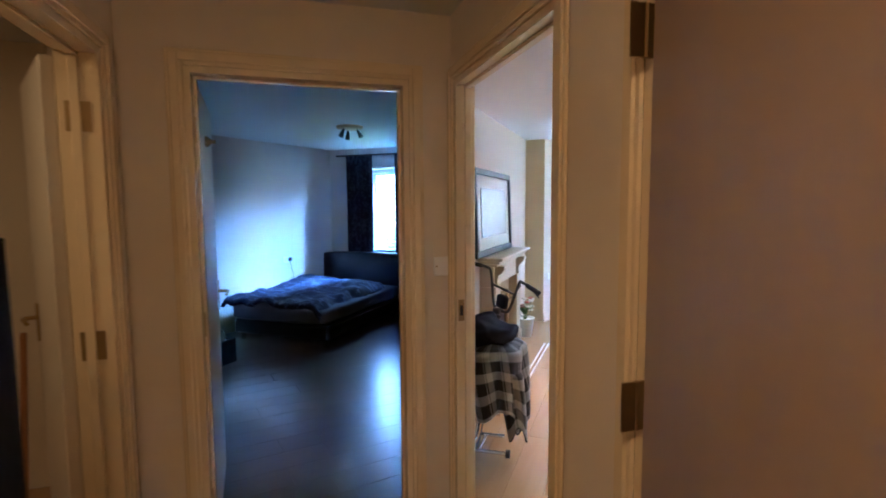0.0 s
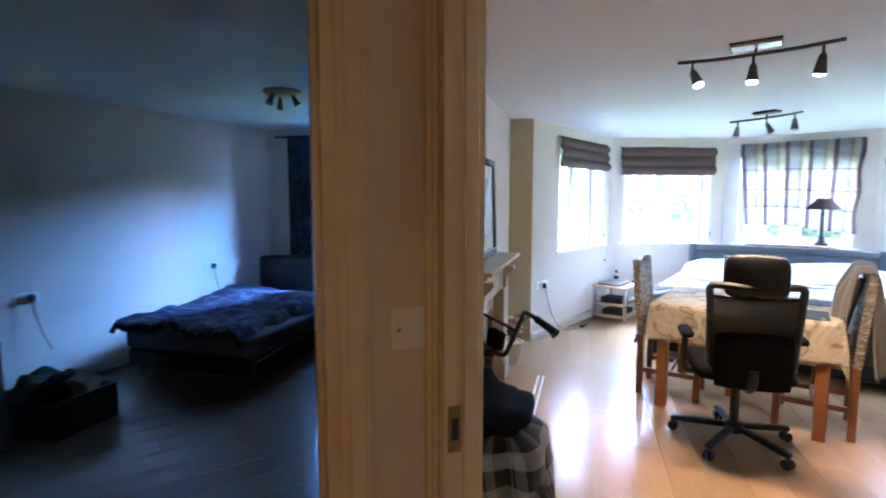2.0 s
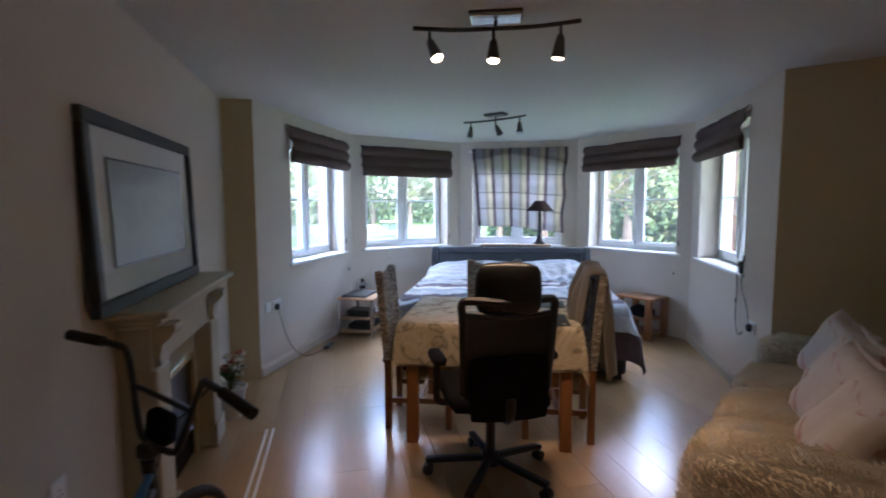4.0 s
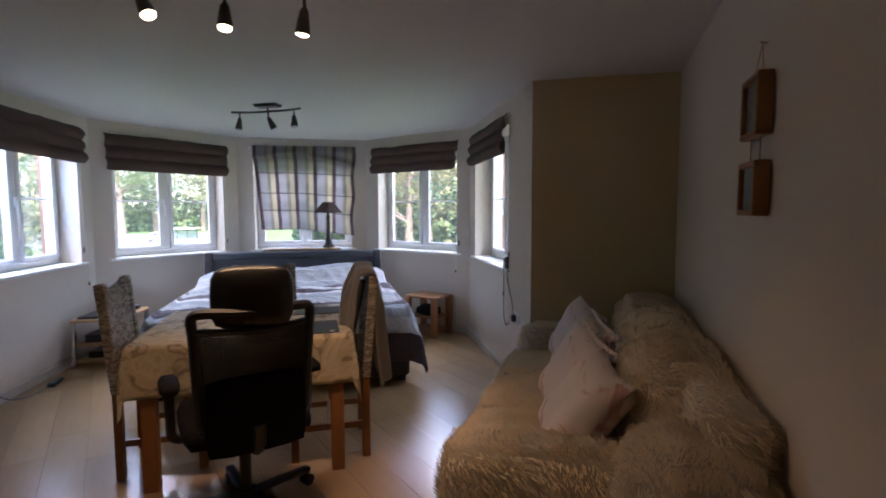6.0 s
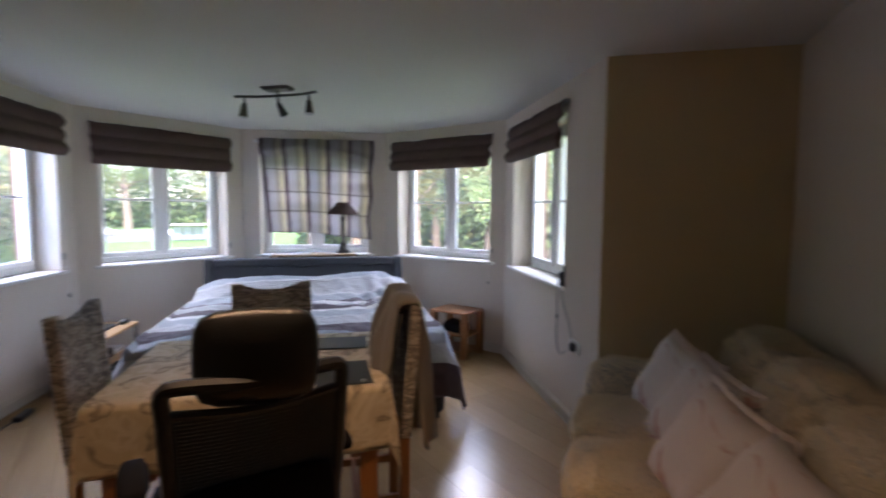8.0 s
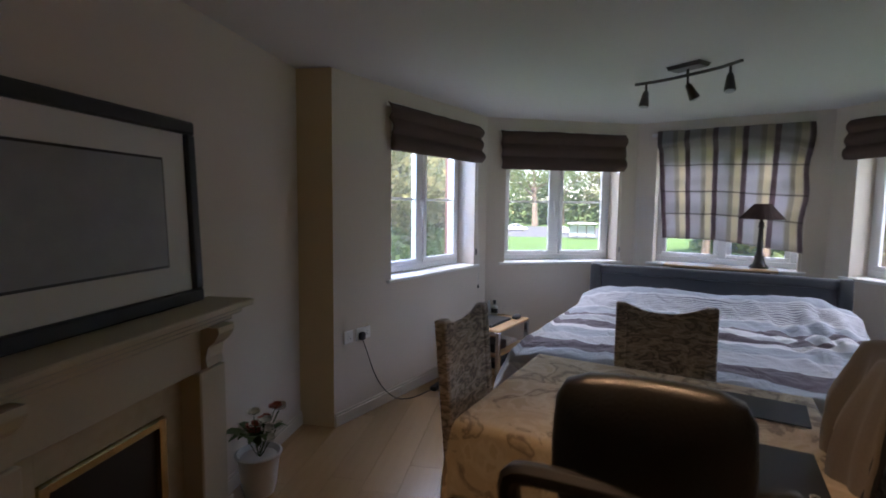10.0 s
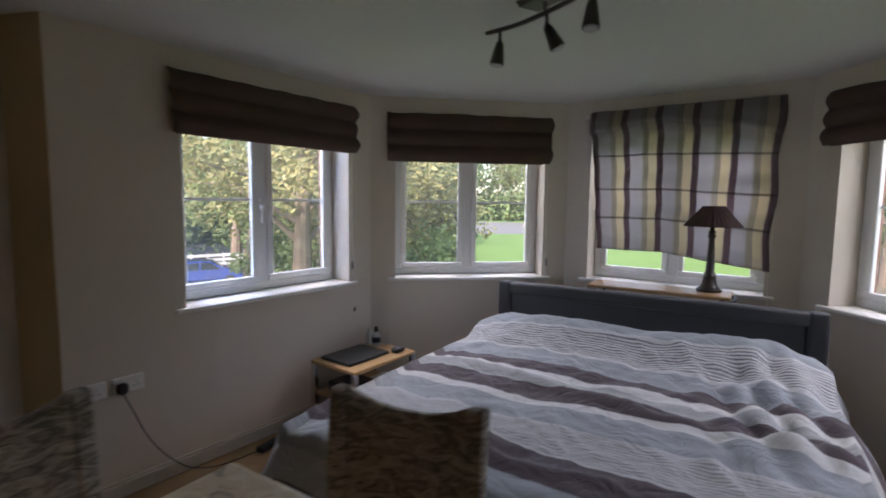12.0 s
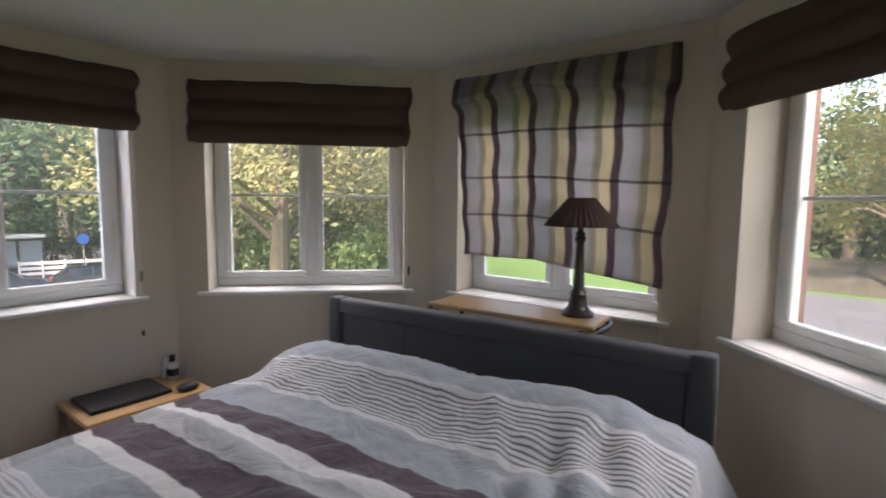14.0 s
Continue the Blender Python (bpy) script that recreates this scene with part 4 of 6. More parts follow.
# ---- blinds ----
def roman_blind(key, z_top, z_bot, seed):
    a, b, s0 = WINDOWS[key]
    m = along(a, b)
    t = thing("roman_blind", "brown woven roman blind pulled up in folds", "blind", m, group="brown roman blinds")
    h = z_top - z_bot
    x0, x1 = s0 - 0.065 + (0.045 if key == "5" else 0.0), s0 + 1.235

    def place(u, v):
        # v from the top: flat, then stacked folds that hang lower in front
        x = x0 + (x1 - x0) * u
        d = 0.025 + 0.03 * abs(math.sin(v * 9.5)) + 0.035 * v
        d += 0.012 * nz(u * 6, v * 4, seed)
        z = z_top - h * v + 0.008 * nz(u * 5, v * 3, seed + 3) * v
        curl = max(0, u - 0.93) / 0.07
        x += 0.012 * math.sin(v * 9.5) * curl
        x -= 0.05 * max(0, v - 0.55) * curl
        return (x, -d, z)
    sheet("folded_cloth", 30, 34, place, lambda u, v: (u * 1.33, v * h), BROWNBLIND, t, 0.008)
    part("lower_fold", box(x0 + 0.02, -0.055, z_bot - 0.004, x1 - 0.06, -0.022, z_bot + 0.11, 0.012), BROWNBLIND, t)
    part("headrail", box(x0 + 0.01, -0.03, z_top - 0.028, x1 - 0.01, -0.002, z_top + 0.004, 0.003), SKIRT, t, "white blind headrail")
    cd = tube([(x1 - 0.02, -0.02, z_top - 0.02), (x1 - 0.018, -0.018, 1.4), (x1 - 0.02, -0.045, 0.96), (x1 - 0.022, -0.045, 0.72)], 0.0016, 5)
    part("cord", cd, SKIRT, t)
    part("cord_weight", lathe([(0.003, 0.0), (0.008, 0.008), (0.006, 0.03), (0.002, 0.036)], 8, m=Matrix.Translation((x1 - 0.022, -0.045, 0.69))), BLACKPLASTIC, t)
    cl = box(x1 - 0.012, -0.012, 1.0, x1 + 0.002, -0.001, 1.06, 0.003)
    part("cleat", cl, BLACKPLASTIC, t)


for key, zb, sd in (("1", 1.85, 1), ("2", 1.815, 7), ("4", 1.865, 13), ("5", 1.865, 19)):
    roman_blind(key, 2.18, zb, sd)
a, b, s0 = WINDOWS["3"]
sb = thing("roman_blind", "cream and grey striped roman blind hanging unevenly", "blind", along(a, b))


def fold_line(u):
    return 0.105 + 0.29 * (u - 0.38) ** 2


def stripe_place(u, v):
    x = s0 + 0.005 + 1.25 * u + 0.09 * v * (1 - u) ** 1.5 - 0.04 * v * u
    low = 1.165 if u < 0.42 else 1.165 - 0.085 * (u - 0.42) / 0.58
    x += 0.014 * math.sin(v * 14) * max(0, u - 0.8) * 4
    z = 2.205 - (2.205 - low) * v
    arch = fold_line(u)
    sag = 0.055 * math.exp(-((v - arch) / 0.04) ** 2)
    d = 0.03 + 0.010 * math.sin(v * 26) + 0.02 * nz(u * 3, v * 5, 4) + sag + 0.02 * v
    return (x, -d, z + 0.006 * nz(u * 8, v * 3))


sheet("striped_cloth", 48, 44, stripe_place, lambda u, v: (u * 1.26, v * 1.04), STRIPEBLIND, sb, 0.004)


def top_fold_place(u, v):
    # slack cloth doubled over the top of the blind
    x, y, z = stripe_place(u, fold_line(u) * v * 1.12)
    return (x, y - 0.012 - 0.022 * math.sin(math.pi * v) ** 2, z - 0.012 * v * math.sin(12 * u))


sheet("top_fold", 48, 12, top_fold_place, lambda u, v: (u * 1.26, v * 0.14), STRIPEBLIND, sb, 0.004)
part("headrail", box(s0 - 0.05, -0.03, 2.158, s0 + 1.19, -0.002, 2.19, 0.003), SKIRT, sb, "white blind headrail")
part("cord", tube([(s0 + 1.20, -0.02, 2.15), (s0 + 1.23, -0.03, 1.6), (s0 + 1.22, -0.045, 1.0), (s0 + 1.235, -0.045, 0.80)], 0.0016, 5), SKIRT, sb)
part("cord_weight", lathe([(0.004, 0.0), (0.009, 0.008), (0.007, 0.035), (0.002, 0.04)], 8, m=Matrix.Translation((s0 + 1.235, -0.045, 0.765))), PLASTIC, sb)


# ---- sofa ----
SO = along(RS, RC) @ pose(2.0, 0, 0)
sofa = thing("sofa", "cream sofa covered with shaggy faux fur throws", "sofa", SO)
SL = 2.02
part("base", soft_box(0.03, 0.06, 0.06, SL - 0.03, 1.0, 0.30, 0.04, 0.0, 5), SOFAFAB, sofa, smooth="all")
for x in (0.10, SL - 0.10):
    for y in (0.15, 0.92):
        part("foot", rod((x, y, 0), (x, y, 0.062), 0.022, seg=10), DARKWOOD, sofa)
seat_n = 3
SEATS, BACKS, ARMS = [], [], []
for k in range(seat_n):
    x0 = 0.25 + (SL - 0.5) * k / seat_n
    x1 = 0.25 + (SL - 0.5) * (k + 1) / seat_n
    SEATS.append(part("seat_cushion", soft_box(x0 + 0.004, 0.26, 0.29, x1 - 0.004, 1.03, 0.46, 0.06, 0.03, 7, 0.012, k), SOFAFAB, sofa, smooth="all"))
    BACKS.append(part("back_cushion", soft_box(x0 + 0.004, 0.08, 0.42, x1 - 0.004, 0.36, 0.86, 0.09, 0.04, 7, 0.014, k + 5), SOFAFAB, sofa, smooth="all"))
for x0, x1 in ((0.0, 0.25), (SL - 0.25, SL)):
    ARMS.append(part("armrest", soft_box(x0, 0.06, 0.10, x1, 1.0, 0.60, 0.09, 0.02, 7, 0.010, x0), SOFAFAB, sofa, smooth="all"))
part("back_frame", soft_box(0.02, 0.03, 0.10, SL - 0.02, 0.16, 0.80, 0.05, 0.0, 6), SOFAFAB, sofa, smooth="all")


def tufts(ob, count, length, width, seed, keep=lambda c, n: True, gravity=0.6):
    """Curved locks of fur rooted on the faces of ob."""
    rnd = random.Random(seed)
    me = ob.data
    polys = [p for p in me.polygons if keep(p.center, p.normal)]
    total, acc = 0.0, []
    for p in polys:
        total += p.area
        acc.append(total)
    verts, faces = [], []
    for _ in range(count):
        r = rnd.random() * total
        lo, hi = 0, len(acc) - 1
        while lo < hi:
            mid = (lo + hi) // 2
            if acc[mid] < r:
                lo = mid + 1
            else:
                hi = mid
        p = polys[lo]
        vs = [me.vertices[i].co for i in p.vertices]
        a, b = rnd.random(), rnd.random()
        q = (vs[0] * (1 - a) + vs[1] * a) * (1 - b) + (vs[-1] * (1 - a) + vs[2 if len(vs) > 3 else 1] * a) * b
        nrm = p.normal
        t = nrm.orthogonal().normalized()
        t = Matrix.Rotation(2.2 * nz(q.x * 4, q.y * 4, q.z * 4) + rnd.gauss(0, 0.3), 3, nrm) @ t
        ln = length * rnd.uniform(0.6, 1.35)
        side = nrm.cross(t) * width * rnd.uniform(0.6, 1.3)
        p1 = q + nrm * ln * 0.30 + t * ln * 0.45
        p2 = q + nrm * ln * 0.22 + t * ln * 1.0 - Vector((0, 0, gravity * ln * 0.35))
        k = len(verts)
        verts += [q - side, q + side, p1 + side * 0.8, p1 - side * 0.8, p2]
        faces += [(k, k + 1, k + 2, k + 3), (k + 3, k + 2, k + 4)]
    m2 = bpy.data.meshes.new("fur")
    m2.from_pydata([tuple(v) for v in verts], [], faces)
    m2.materials.append(FUR)
    f = new("fur", m2)
    f.parent = ob
    f["label"] = "shaggy cream faux fur"
    f["kind"] = "stuff"
    return f


for k, o in enumerate(SEATS):
    tufts(o, 12000, 0.050, 0.0019, 10 + k, lambda c, n: n.z > -0.2 and c.z > 0.3)
for k, o in enumerate(BACKS):
    tufts(o, 12000, 0.052, 0.0019, 20 + k, lambda c, n: n.z > -0.4)
for k, o in enumerate(ARMS):
    tufts(o, 13000, 0.052, 0.0019, 30 + k)
BACKF = part("back_throw", soft_box(-0.05, 0.02, 0.06, SL + 0.03, 0.22, 0.85, 0.08, 0.01, 9, 0.02, 2.0), SOFAFAB, sofa, "fur throw over the back", smooth="all")
tufts(BACKF, 17000, 0.055, 0.0019, 41, lambda c, n: n.z > -0.5)
ENDF = part("end_throw", soft_box(-0.20, 0.03, 0.02, 0.16, 0.40, 0.74, 0.13, 0.02, 9, 0.03, 4.0), SOFAFAB, sofa, "fur throw hanging over the end", smooth="all")
tufts(ENDF, 12000, 0.055, 0.0019, 42, lambda c, n: n.z > -0.6)


def cushion(matrix, size, label, frill=False):
    c = thing("cushion", label, "cushion", matrix, group="cushions on the sofa")
    bm = bmesh.new()
    for sg in (-1, 1):
        vs = [[bm.verts.new(((i / 12 - 0.5) * size * (1 - 0.10 * (1 - (2 * j / 12 - 1) ** 2) * abs(2 * i / 12 - 1) ** 3), (j / 12 - 0.5) * size * (1 - 0.10 * (1 - (2 * i / 12 - 1) ** 2) * abs(2 * j / 12 - 1) ** 3),
                             sg * 0.085 * ((1 - (2 * i / 12 - 1) ** 4) * (1 - (2 * j / 12 - 1) ** 4)) ** 0.55 + 0.008 * nz(i * 0.5, j * 0.5, sg))) for i in range(13)] for j in range(13)]
        for j in range(12):
            for i in range(12):
                bm.faces.new((vs[j][i], vs[j][i + 1], vs[j + 1][i + 1], vs[j + 1][i]))
    bmesh.ops.remove_doubles(bm, verts=bm.verts, dist=0.004)
    part("cover", bm, CUSHFAB, c, smooth="all")
    if frill:
        h, n_ = size * 0.475, 132

        def edge(u, v):
            q = (u * 4) % 1.0
            p = [(-h + 2 * h * q, -h), (h, -h + 2 * h * q), (h - 2 * h * q, h), (-h, h - 2 * h * q)][int(u * 4) % 4]
            k = 1 + 0.13 * v
            pinch = 1 - 0.07 * math.sin(math.pi * q)
            return (p[0] * k * pinch, p[1] * k * pinch, (0.016 * math.sin(u * 2 * math.pi * 33) + 0.006 * math.sin(u * 2 * math.pi * 19)) * v)
        sheet("frill", n_, 3, edge, lambda u, v: (u * 1.7, v * 0.03), CUSHFAB, c, 0.003, "gathered frill round the edge")
    return c


for x, y, z, up, s in ((1.50, 0.61, 0.64, 0.85, 0.42), (1.17, 0.57, 0.63, 0.72, 0.41), (0.80, 0.59, 0.63, 0.60, 0.42), (0.41, 0.54, 0.635, 0.50, 0.43)):
    e1 = Vector((-0.607, -0.60, 0.52)).normalized()
    e2 = Vector((0.74, -0.16 + 0.1 * math.sin(9 * x), up))
    e2 = (e2 - e1 * e1.dot(e2)).normalized()
    ax, ay = (e1 + e2).normalized(), (e2 - e1).normalized()
    lie = Matrix((ax, ay, ax.cross(ay))).transposed().to_4x4()
    cushion(SO @ Matrix.Translation((x, y, z)) @ lie, s, "pale frilled cushion with pink print on the sofa" if 0.6 < x < 1.3 else "pale cushion with pink floral print on the sofa", 0.6 < x < 1.3)


# ---- fireplace, picture ----
LW = along(LC, C1)                     # room side is -y
fp = thing("fireplace", "beige fire surround with brass-framed black grate", "fireplace", LW @ pose(1.77, 0, 0))
part("mantel_shelf", box(-0.64, -0.235, 1.0, 0.64, -0.002, 1.028, 0.006), FIREPAINT, fp)
bm = box(-0.60, -0.20, 0.972, 0.60, -0.002, 0.999, 0.006)
box(-0.57, -0.17, 0.945, 0.57, -0.002, 0.971, 0.006, bm)
part("mantel_moulding", bm, FIREPAINT, fp)
part("frieze", box(-0.54, -0.13, 0.76, 0.54, -0.002, 0.944, 0.004), FIREPAINT, fp)
for sx in (-1, 1):
    part("pilaster", box(sx * 0.45 - 0.085, -0.15, 0.0, sx * 0.45 + 0.085, -0.002, 0.759, 0.006), FIREPAINT, fp)
    part("plinth", box(sx * 0.45 - 0.10, -0.165, 0.0, sx * 0.45 + 0.10, -0.151, 0.14, 0.004), FIREPAINT, fp)
    cb = bmesh.new()
    prof = [(-0.132, 0.944), (-0.215, 0.944), (-0.218, 0.92), (-0.195, 0.885), (-0.165, 0.86), (-0.155, 0.81), (-0.160, 0.775), (-0.132, 0.765)]
    lo = [cb.verts.new((sx * 0.45 - 0.055, y, z)) for y, z in prof]
    hi = [cb.verts.new((sx * 0.45 + 0.055, y, z)) for y, z in prof]
    cb.faces.new(lo)
    cb.faces.new(hi[::-1])
    for i in range(len(prof)):
        cb.faces.new((lo[i], hi[i], hi[(i + 1) % len(prof)], lo[(i + 1) % len(prof)]))
    part("corbel", cb, FIREPAINT, fp)
bm = box(-0.364, -0.06, 0.0, -0.262, -0.002, 0.759)
box(0.262, -0.06, 0.0, 0.364, -0.002, 0.759, bm=bm)
box(-0.2615, -0.06, 0.625, 0.2615, -0.002, 0.759, bm=bm)
part("back_panel", bm, MARBLE, fp, "beige marble back panel")
bm = box(-0.26, -0.075, 0.02, -0.225, -0.03, 0.622, 0.006)
box(0.225, -0.075, 0.02, 0.26, -0.03, 0.622, 0.006, bm)
box(-0.2245, -0.075, 0.585, 0.2245, -0.03, 0.622, 0.006, bm)
part("fire_trim", bm, FIREBRASS, fp, "polished brass fire trim")
part("firebox", box(-0.224, -0.045, 0.02, 0.224, -0.004, 0.584), SOOT, fp, "black firebox")
for k in range(9):
    part("grate_bar", rod((-0.17 + 0.0425 * k, -0.07, 0.06), (-0.17 + 0.0425 * k, -0.07, 0.20), 0.006, seg=8), SOOT, fp)
part("grate_rail", box(-0.19, -0.078, 0.20, 0.19, -0.062, 0.215, 0.003), SOOT, fp)

for n0, n1 in ((0.415, 0.43), (0.455, 0.47)):
    tr_ = tagged(mesh_object("trim", box(0.95, -n1, 0.0005, 2.28, -n0, 0.014, 0.003), SKIRT, matrix=LW), "white floor trim strip before the fireplace", "trim", kind="structure")

pic = thing("picture", "large framed print with wide white mount on the mantel", "picture", LW @ pose(1.66, -0.012, 1.03, -2.0))
W2, Hh = 0.65, 0.77
bm = bmesh.new()
for q in ((-W2, 0, W2, 0.055), (-W2, Hh - 0.055, W2, Hh), (-W2, 0.0555, -W2 + 0.055, Hh - 0.0555), (W2 - 0.055, 0.0555, W2, Hh - 0.0555)):
    box(q[0], -0.045, q[1], q[2], -0.004, q[3], 0.007, bm)
part("frame", bm, FRAMEDARK, pic, "dark grey wooden frame")
part("mount", box(-W2 + 0.056, -0.026, 0.056, W2 - 0.056, -0.012, Hh - 0.056), PAPER, pic, "white card mount")
part("mount_line", box(-W2 + 0.185, -0.0285, 0.165, W2 - 0.185, -0.0265, Hh - 0.165), SOOT, pic, "black inner line")
part("print", box(-W2 + 0.195, -0.0315, 0.175, W2 - 0.195, -0.029, Hh - 0.175), PRINT, pic, "dim grey landscape print")


# ---- flowers beside the fireplace ----
POT = material("white_glazed_pot", (0.74, 0.74, 0.72), 0.3, 0.03, 8, 60, 0.0)
PETAL = material("cream_petals", (0.74, 0.70, 0.58), 0.7, 0.1, 30, 100, 0.1)
PETALR = material("faded_red_petals", (0.45, 0.13, 0.08), 0.7, 0.1, 30, 100, 0.1)
LEAFM = material("dull_green_leaf", (0.10, 0.16, 0.05), 0.6, 0.2, 20, 80, 0.1)
fl = thing("flower_pot", "white pot of cream and red silk flowers", "flowers", LW @ pose(2.56, -0.15, 0))
part("pot", lathe([(0.07, 0.0), (0.085, 0.05), (0.10, 0.18), (0.115, 0.21), (0.105, 0.215), (0.09, 0.19)], 20), POT, fl, smooth=True)
rnd = random.Random(4)
for k in range(13):
    a, r, z = rnd.uniform(0, 6.3), rnd.uniform(0.02, 0.15), rnd.uniform(0.27, 0.43)
    x, y = r * math.cos(a), r * math.sin(a)
    part("stem", tube([(0, 0, 0.18), (x * 0.5, y * 0.5, z * 0.75), (x, y, z)], 0.002, 5), LEAFM, fl)
    bm = bmesh.new()
    for q in range(9):
        b = q * 2.4
        grid(2, 2, lambda u, v, b=b, q=q: (x + 0.034 * math.sqrt(v) * math.cos(b + (u - 0.5) * 1.4), y + 0.034 * math.sqrt(v) * math.sin(b + (u - 0.5) * 1.4), z + 0.02 * v * (1.2 - q * 0.12)), bm)
    part("flower", bm, PETALR if k % 4 == 0 else PETAL, fl, "red silk flower" if k % 4 == 0 else "cream silk flower")
for k in range(10):
    a, ln = rnd.uniform(0, 6.3), rnd.uniform(0.10, 0.19)
    bm = grid(2, 4, lambda u, v: (ln * v * math.cos(a) + (u - 0.5) * 0.05 * math.sin(v * 3.0) * -math.sin(a), ln * v * math.sin(a) + (u - 0.5) * 0.05 * math.sin(v * 3.0) * math.cos(a), 0.24 + 0.10 * math.sin(v * 2.2)))
    part("leaf", bm, LEAFM, fl)


# ---- bicycle with clothes over it ----
rear, front = Vector((-1.93, 2.80, 0.0)), Vector((-2.342, 3.689, 0.0))
fd = (front - rear).normalized()
bk = thing("bicycle", "small blue BMX bicycle with high black handlebars", "bicycle", Matrix.Translation(rear) @ pose(0, 0, 0, 0, 0, math.degrees(math.atan2(fd.y, fd.x))) @ pose(0, 0, 0, 0, 0, 0))
WB, WR = (front - rear).length, 0.225


def ring(R, r, cx, cz, seg=28, sides=8, bm=None):
    bm = bm or bmesh.new()
    rows = [[bm.verts.new((cx + (R + r * math.cos(b)) * math.cos(a), r * math.sin(b), cz + (R + r * math.cos(b)) * math.sin(a))) for b in (2 * math.pi * j / sides for j in range(sides))] for a in (2 * math.pi * i / seg for i in range(seg))]
    for i in range(seg):
        for j in range(sides):
            bm.faces.new((rows[i][j], rows[(i + 1) % seg][j], rows[(i + 1) % seg][(j + 1) % sides], rows[i][(j + 1) % sides]))
    return bm


HD = Vector((WB - 0.14, 0, 0.60))
STEER = Matrix.Translation((HD.x, 0, 0)) @ Matrix.Rotation(radians(-30), 4, "Z") @ Matrix.Translation((-HD.x, 0, 0))
BARS = Matrix.Translation(HD) @ Matrix.Rotation(radians(-39), 4, "Z") @ Matrix.Rotation(radians(11), 4, "X") @ Matrix.Translation(-HD)
for cx in (0.0, WB):
    w = part("wheel", ring(WR - 0.022, 0.022, cx, WR), RUBBER, bk, "black tyre", smooth="all", matrix=STEER if cx else None)
    part("tyre_wall", ring(WR - 0.038, 0.015, cx, WR), TAN, w, "tan tyre wall", smooth="all")
    part("rim", ring(WR - 0.056, 0.010, cx, WR), CHROME, w, smooth="all")
    sp_ = bmesh.new()
    for k in range(18):
        a = 2 * math.pi * k / 18
        rod((cx, 0.015 * (-1) ** k, WR), (cx + (WR - 0.06) * math.cos(a), 0, WR + (WR - 0.06) * math.sin(a)), 0.0012, seg=4, bm=sp_)
    part("spokes", sp_, CHROME, w)
    part("wheel_hub", rod((cx, -0.045, WR), (cx, 0.045, WR), 0.016, seg=10), CHROME, w)
bb, hd, st_ = Vector((0.36, 0, 0.27)), Vector((WB - 0.14, 0, 0.60)), Vector((0.24, 0, 0.52))
fm = tube([hd - Vector((0, 0, 0.06)), bb], 0.018, 8, steps=1)
tube([hd, st_], 0.016, 8, fm, 1)
tube([st_, bb], 0.016, 8, fm, 1)
for sy in (-1, 1):
    tube([st_, Vector((0, sy * 0.05, WR))], 0.008, 6, fm, 1)
    tube([bb + Vector((0, sy * 0.02, 0)), Vector((0, sy * 0.05, WR))], 0.009, 6, fm, 1)
part("frame", fm, BLUEFRAME, bk, smooth=True)
part("head_tube", rod(hd + Vector((0.02, 0, -0.09)), hd + Vector((-0.015, 0, 0.05)), 0.022), BLACKMETAL, bk, smooth=True)
fk = bmesh.new()
for sy in (-1, 1):
    tube([hd + Vector((0.02, sy * 0.045, -0.10)), (WB - 0.03, sy * 0.05, 0.36), (WB, sy * 0.05, WR)], 0.011, 6, fk, 2)
part("fork", fk, BLACKMETAL, bk, smooth=True, matrix=STEER)
part("stem", box(hd.x - 0.03, -0.03, hd.z + 0.05, hd.x + 0.05, 0.03, hd.z + 0.10, 0.01), BLACKMETAL, bk, matrix=STEER)
hz = hd.z + 0.085
hbz = 0.965
bar = tube([(hd.x - 0.02, -0.375, hbz - 0.01), (hd.x + 0.0, -0.20, hbz + 0.005), (hd.x + 0.015, -0.155, hbz - 0.03), (hd.x + 0.02, -0.10, hz + 0.06), (hd.x + 0.02, -0.06, hz), (hd.x + 0.02, 0.06, hz), (hd.x + 0.02, 0.10, hz + 0.06), (hd.x + 0.015, 0.155, hbz - 0.03), (hd.x + 0.0, 0.20, hbz + 0.005), (hd.x - 0.02, 0.375, hbz - 0.01)], 0.0115, 8, steps=4)
tube([(hd.x + 0.018, -0.125, 0.85), (hd.x + 0.018, 0.125, 0.85)], 0.009, 8, bar, 1)
part("handlebar", bar, BLACKMETAL, bk, smooth=True, matrix=BARS)
for sy in (-1, 1):
    part("grip", rod((hd.x - 0.003, sy * 0.255, hbz), (hd.x - 0.022, sy * 0.39, hbz - 0.012), 0.017, 0.018), RUBBER, bk, "dark rubber grip", smooth=True, matrix=BARS)
part("brake_lever", tube([(hd.x + 0.0, -0.24, hbz), (hd.x + 0.05, -0.26, hbz - 0.04), (hd.x + 0.055, -0.33, hbz - 0.075)], 0.006, 6), BLACKMETAL, bk, matrix=BARS)
part("brake_cable", tube([(hd.x + 0.02, -0.19, hbz - 0.01), (hd.x + 0.05, -0.08, 0.82), (hd.x + 0.05, 0.0, 0.72), (hd.x + 0.03, 0.02, 0.52)], 0.003, 6), BLACKPLASTIC, bk, matrix=BARS)
part("bar_pad", soft_box(hd.x + 0.0, -0.05, 0.70, hd.x + 0.05, 0.05, 0.80, 0.015, 0.004, 4), BLACKCLOTH, bk, "black bar pad", smooth="all", matrix=BARS)
part("saddle", soft_box(0.10, -0.07, 0.62, 0.36, 0.07, 0.68, 0.025, 0.005, 4), LEATHER, bk, smooth="all")
part("seat_post", rod((0.24, 0, 0.50), (0.23, 0, 0.63), 0.013), CHROME, bk)
part("crank", rod((0.36, -0.09, 0.27), (0.36, 0.09, 0.27), 0.012), CHROME, bk)
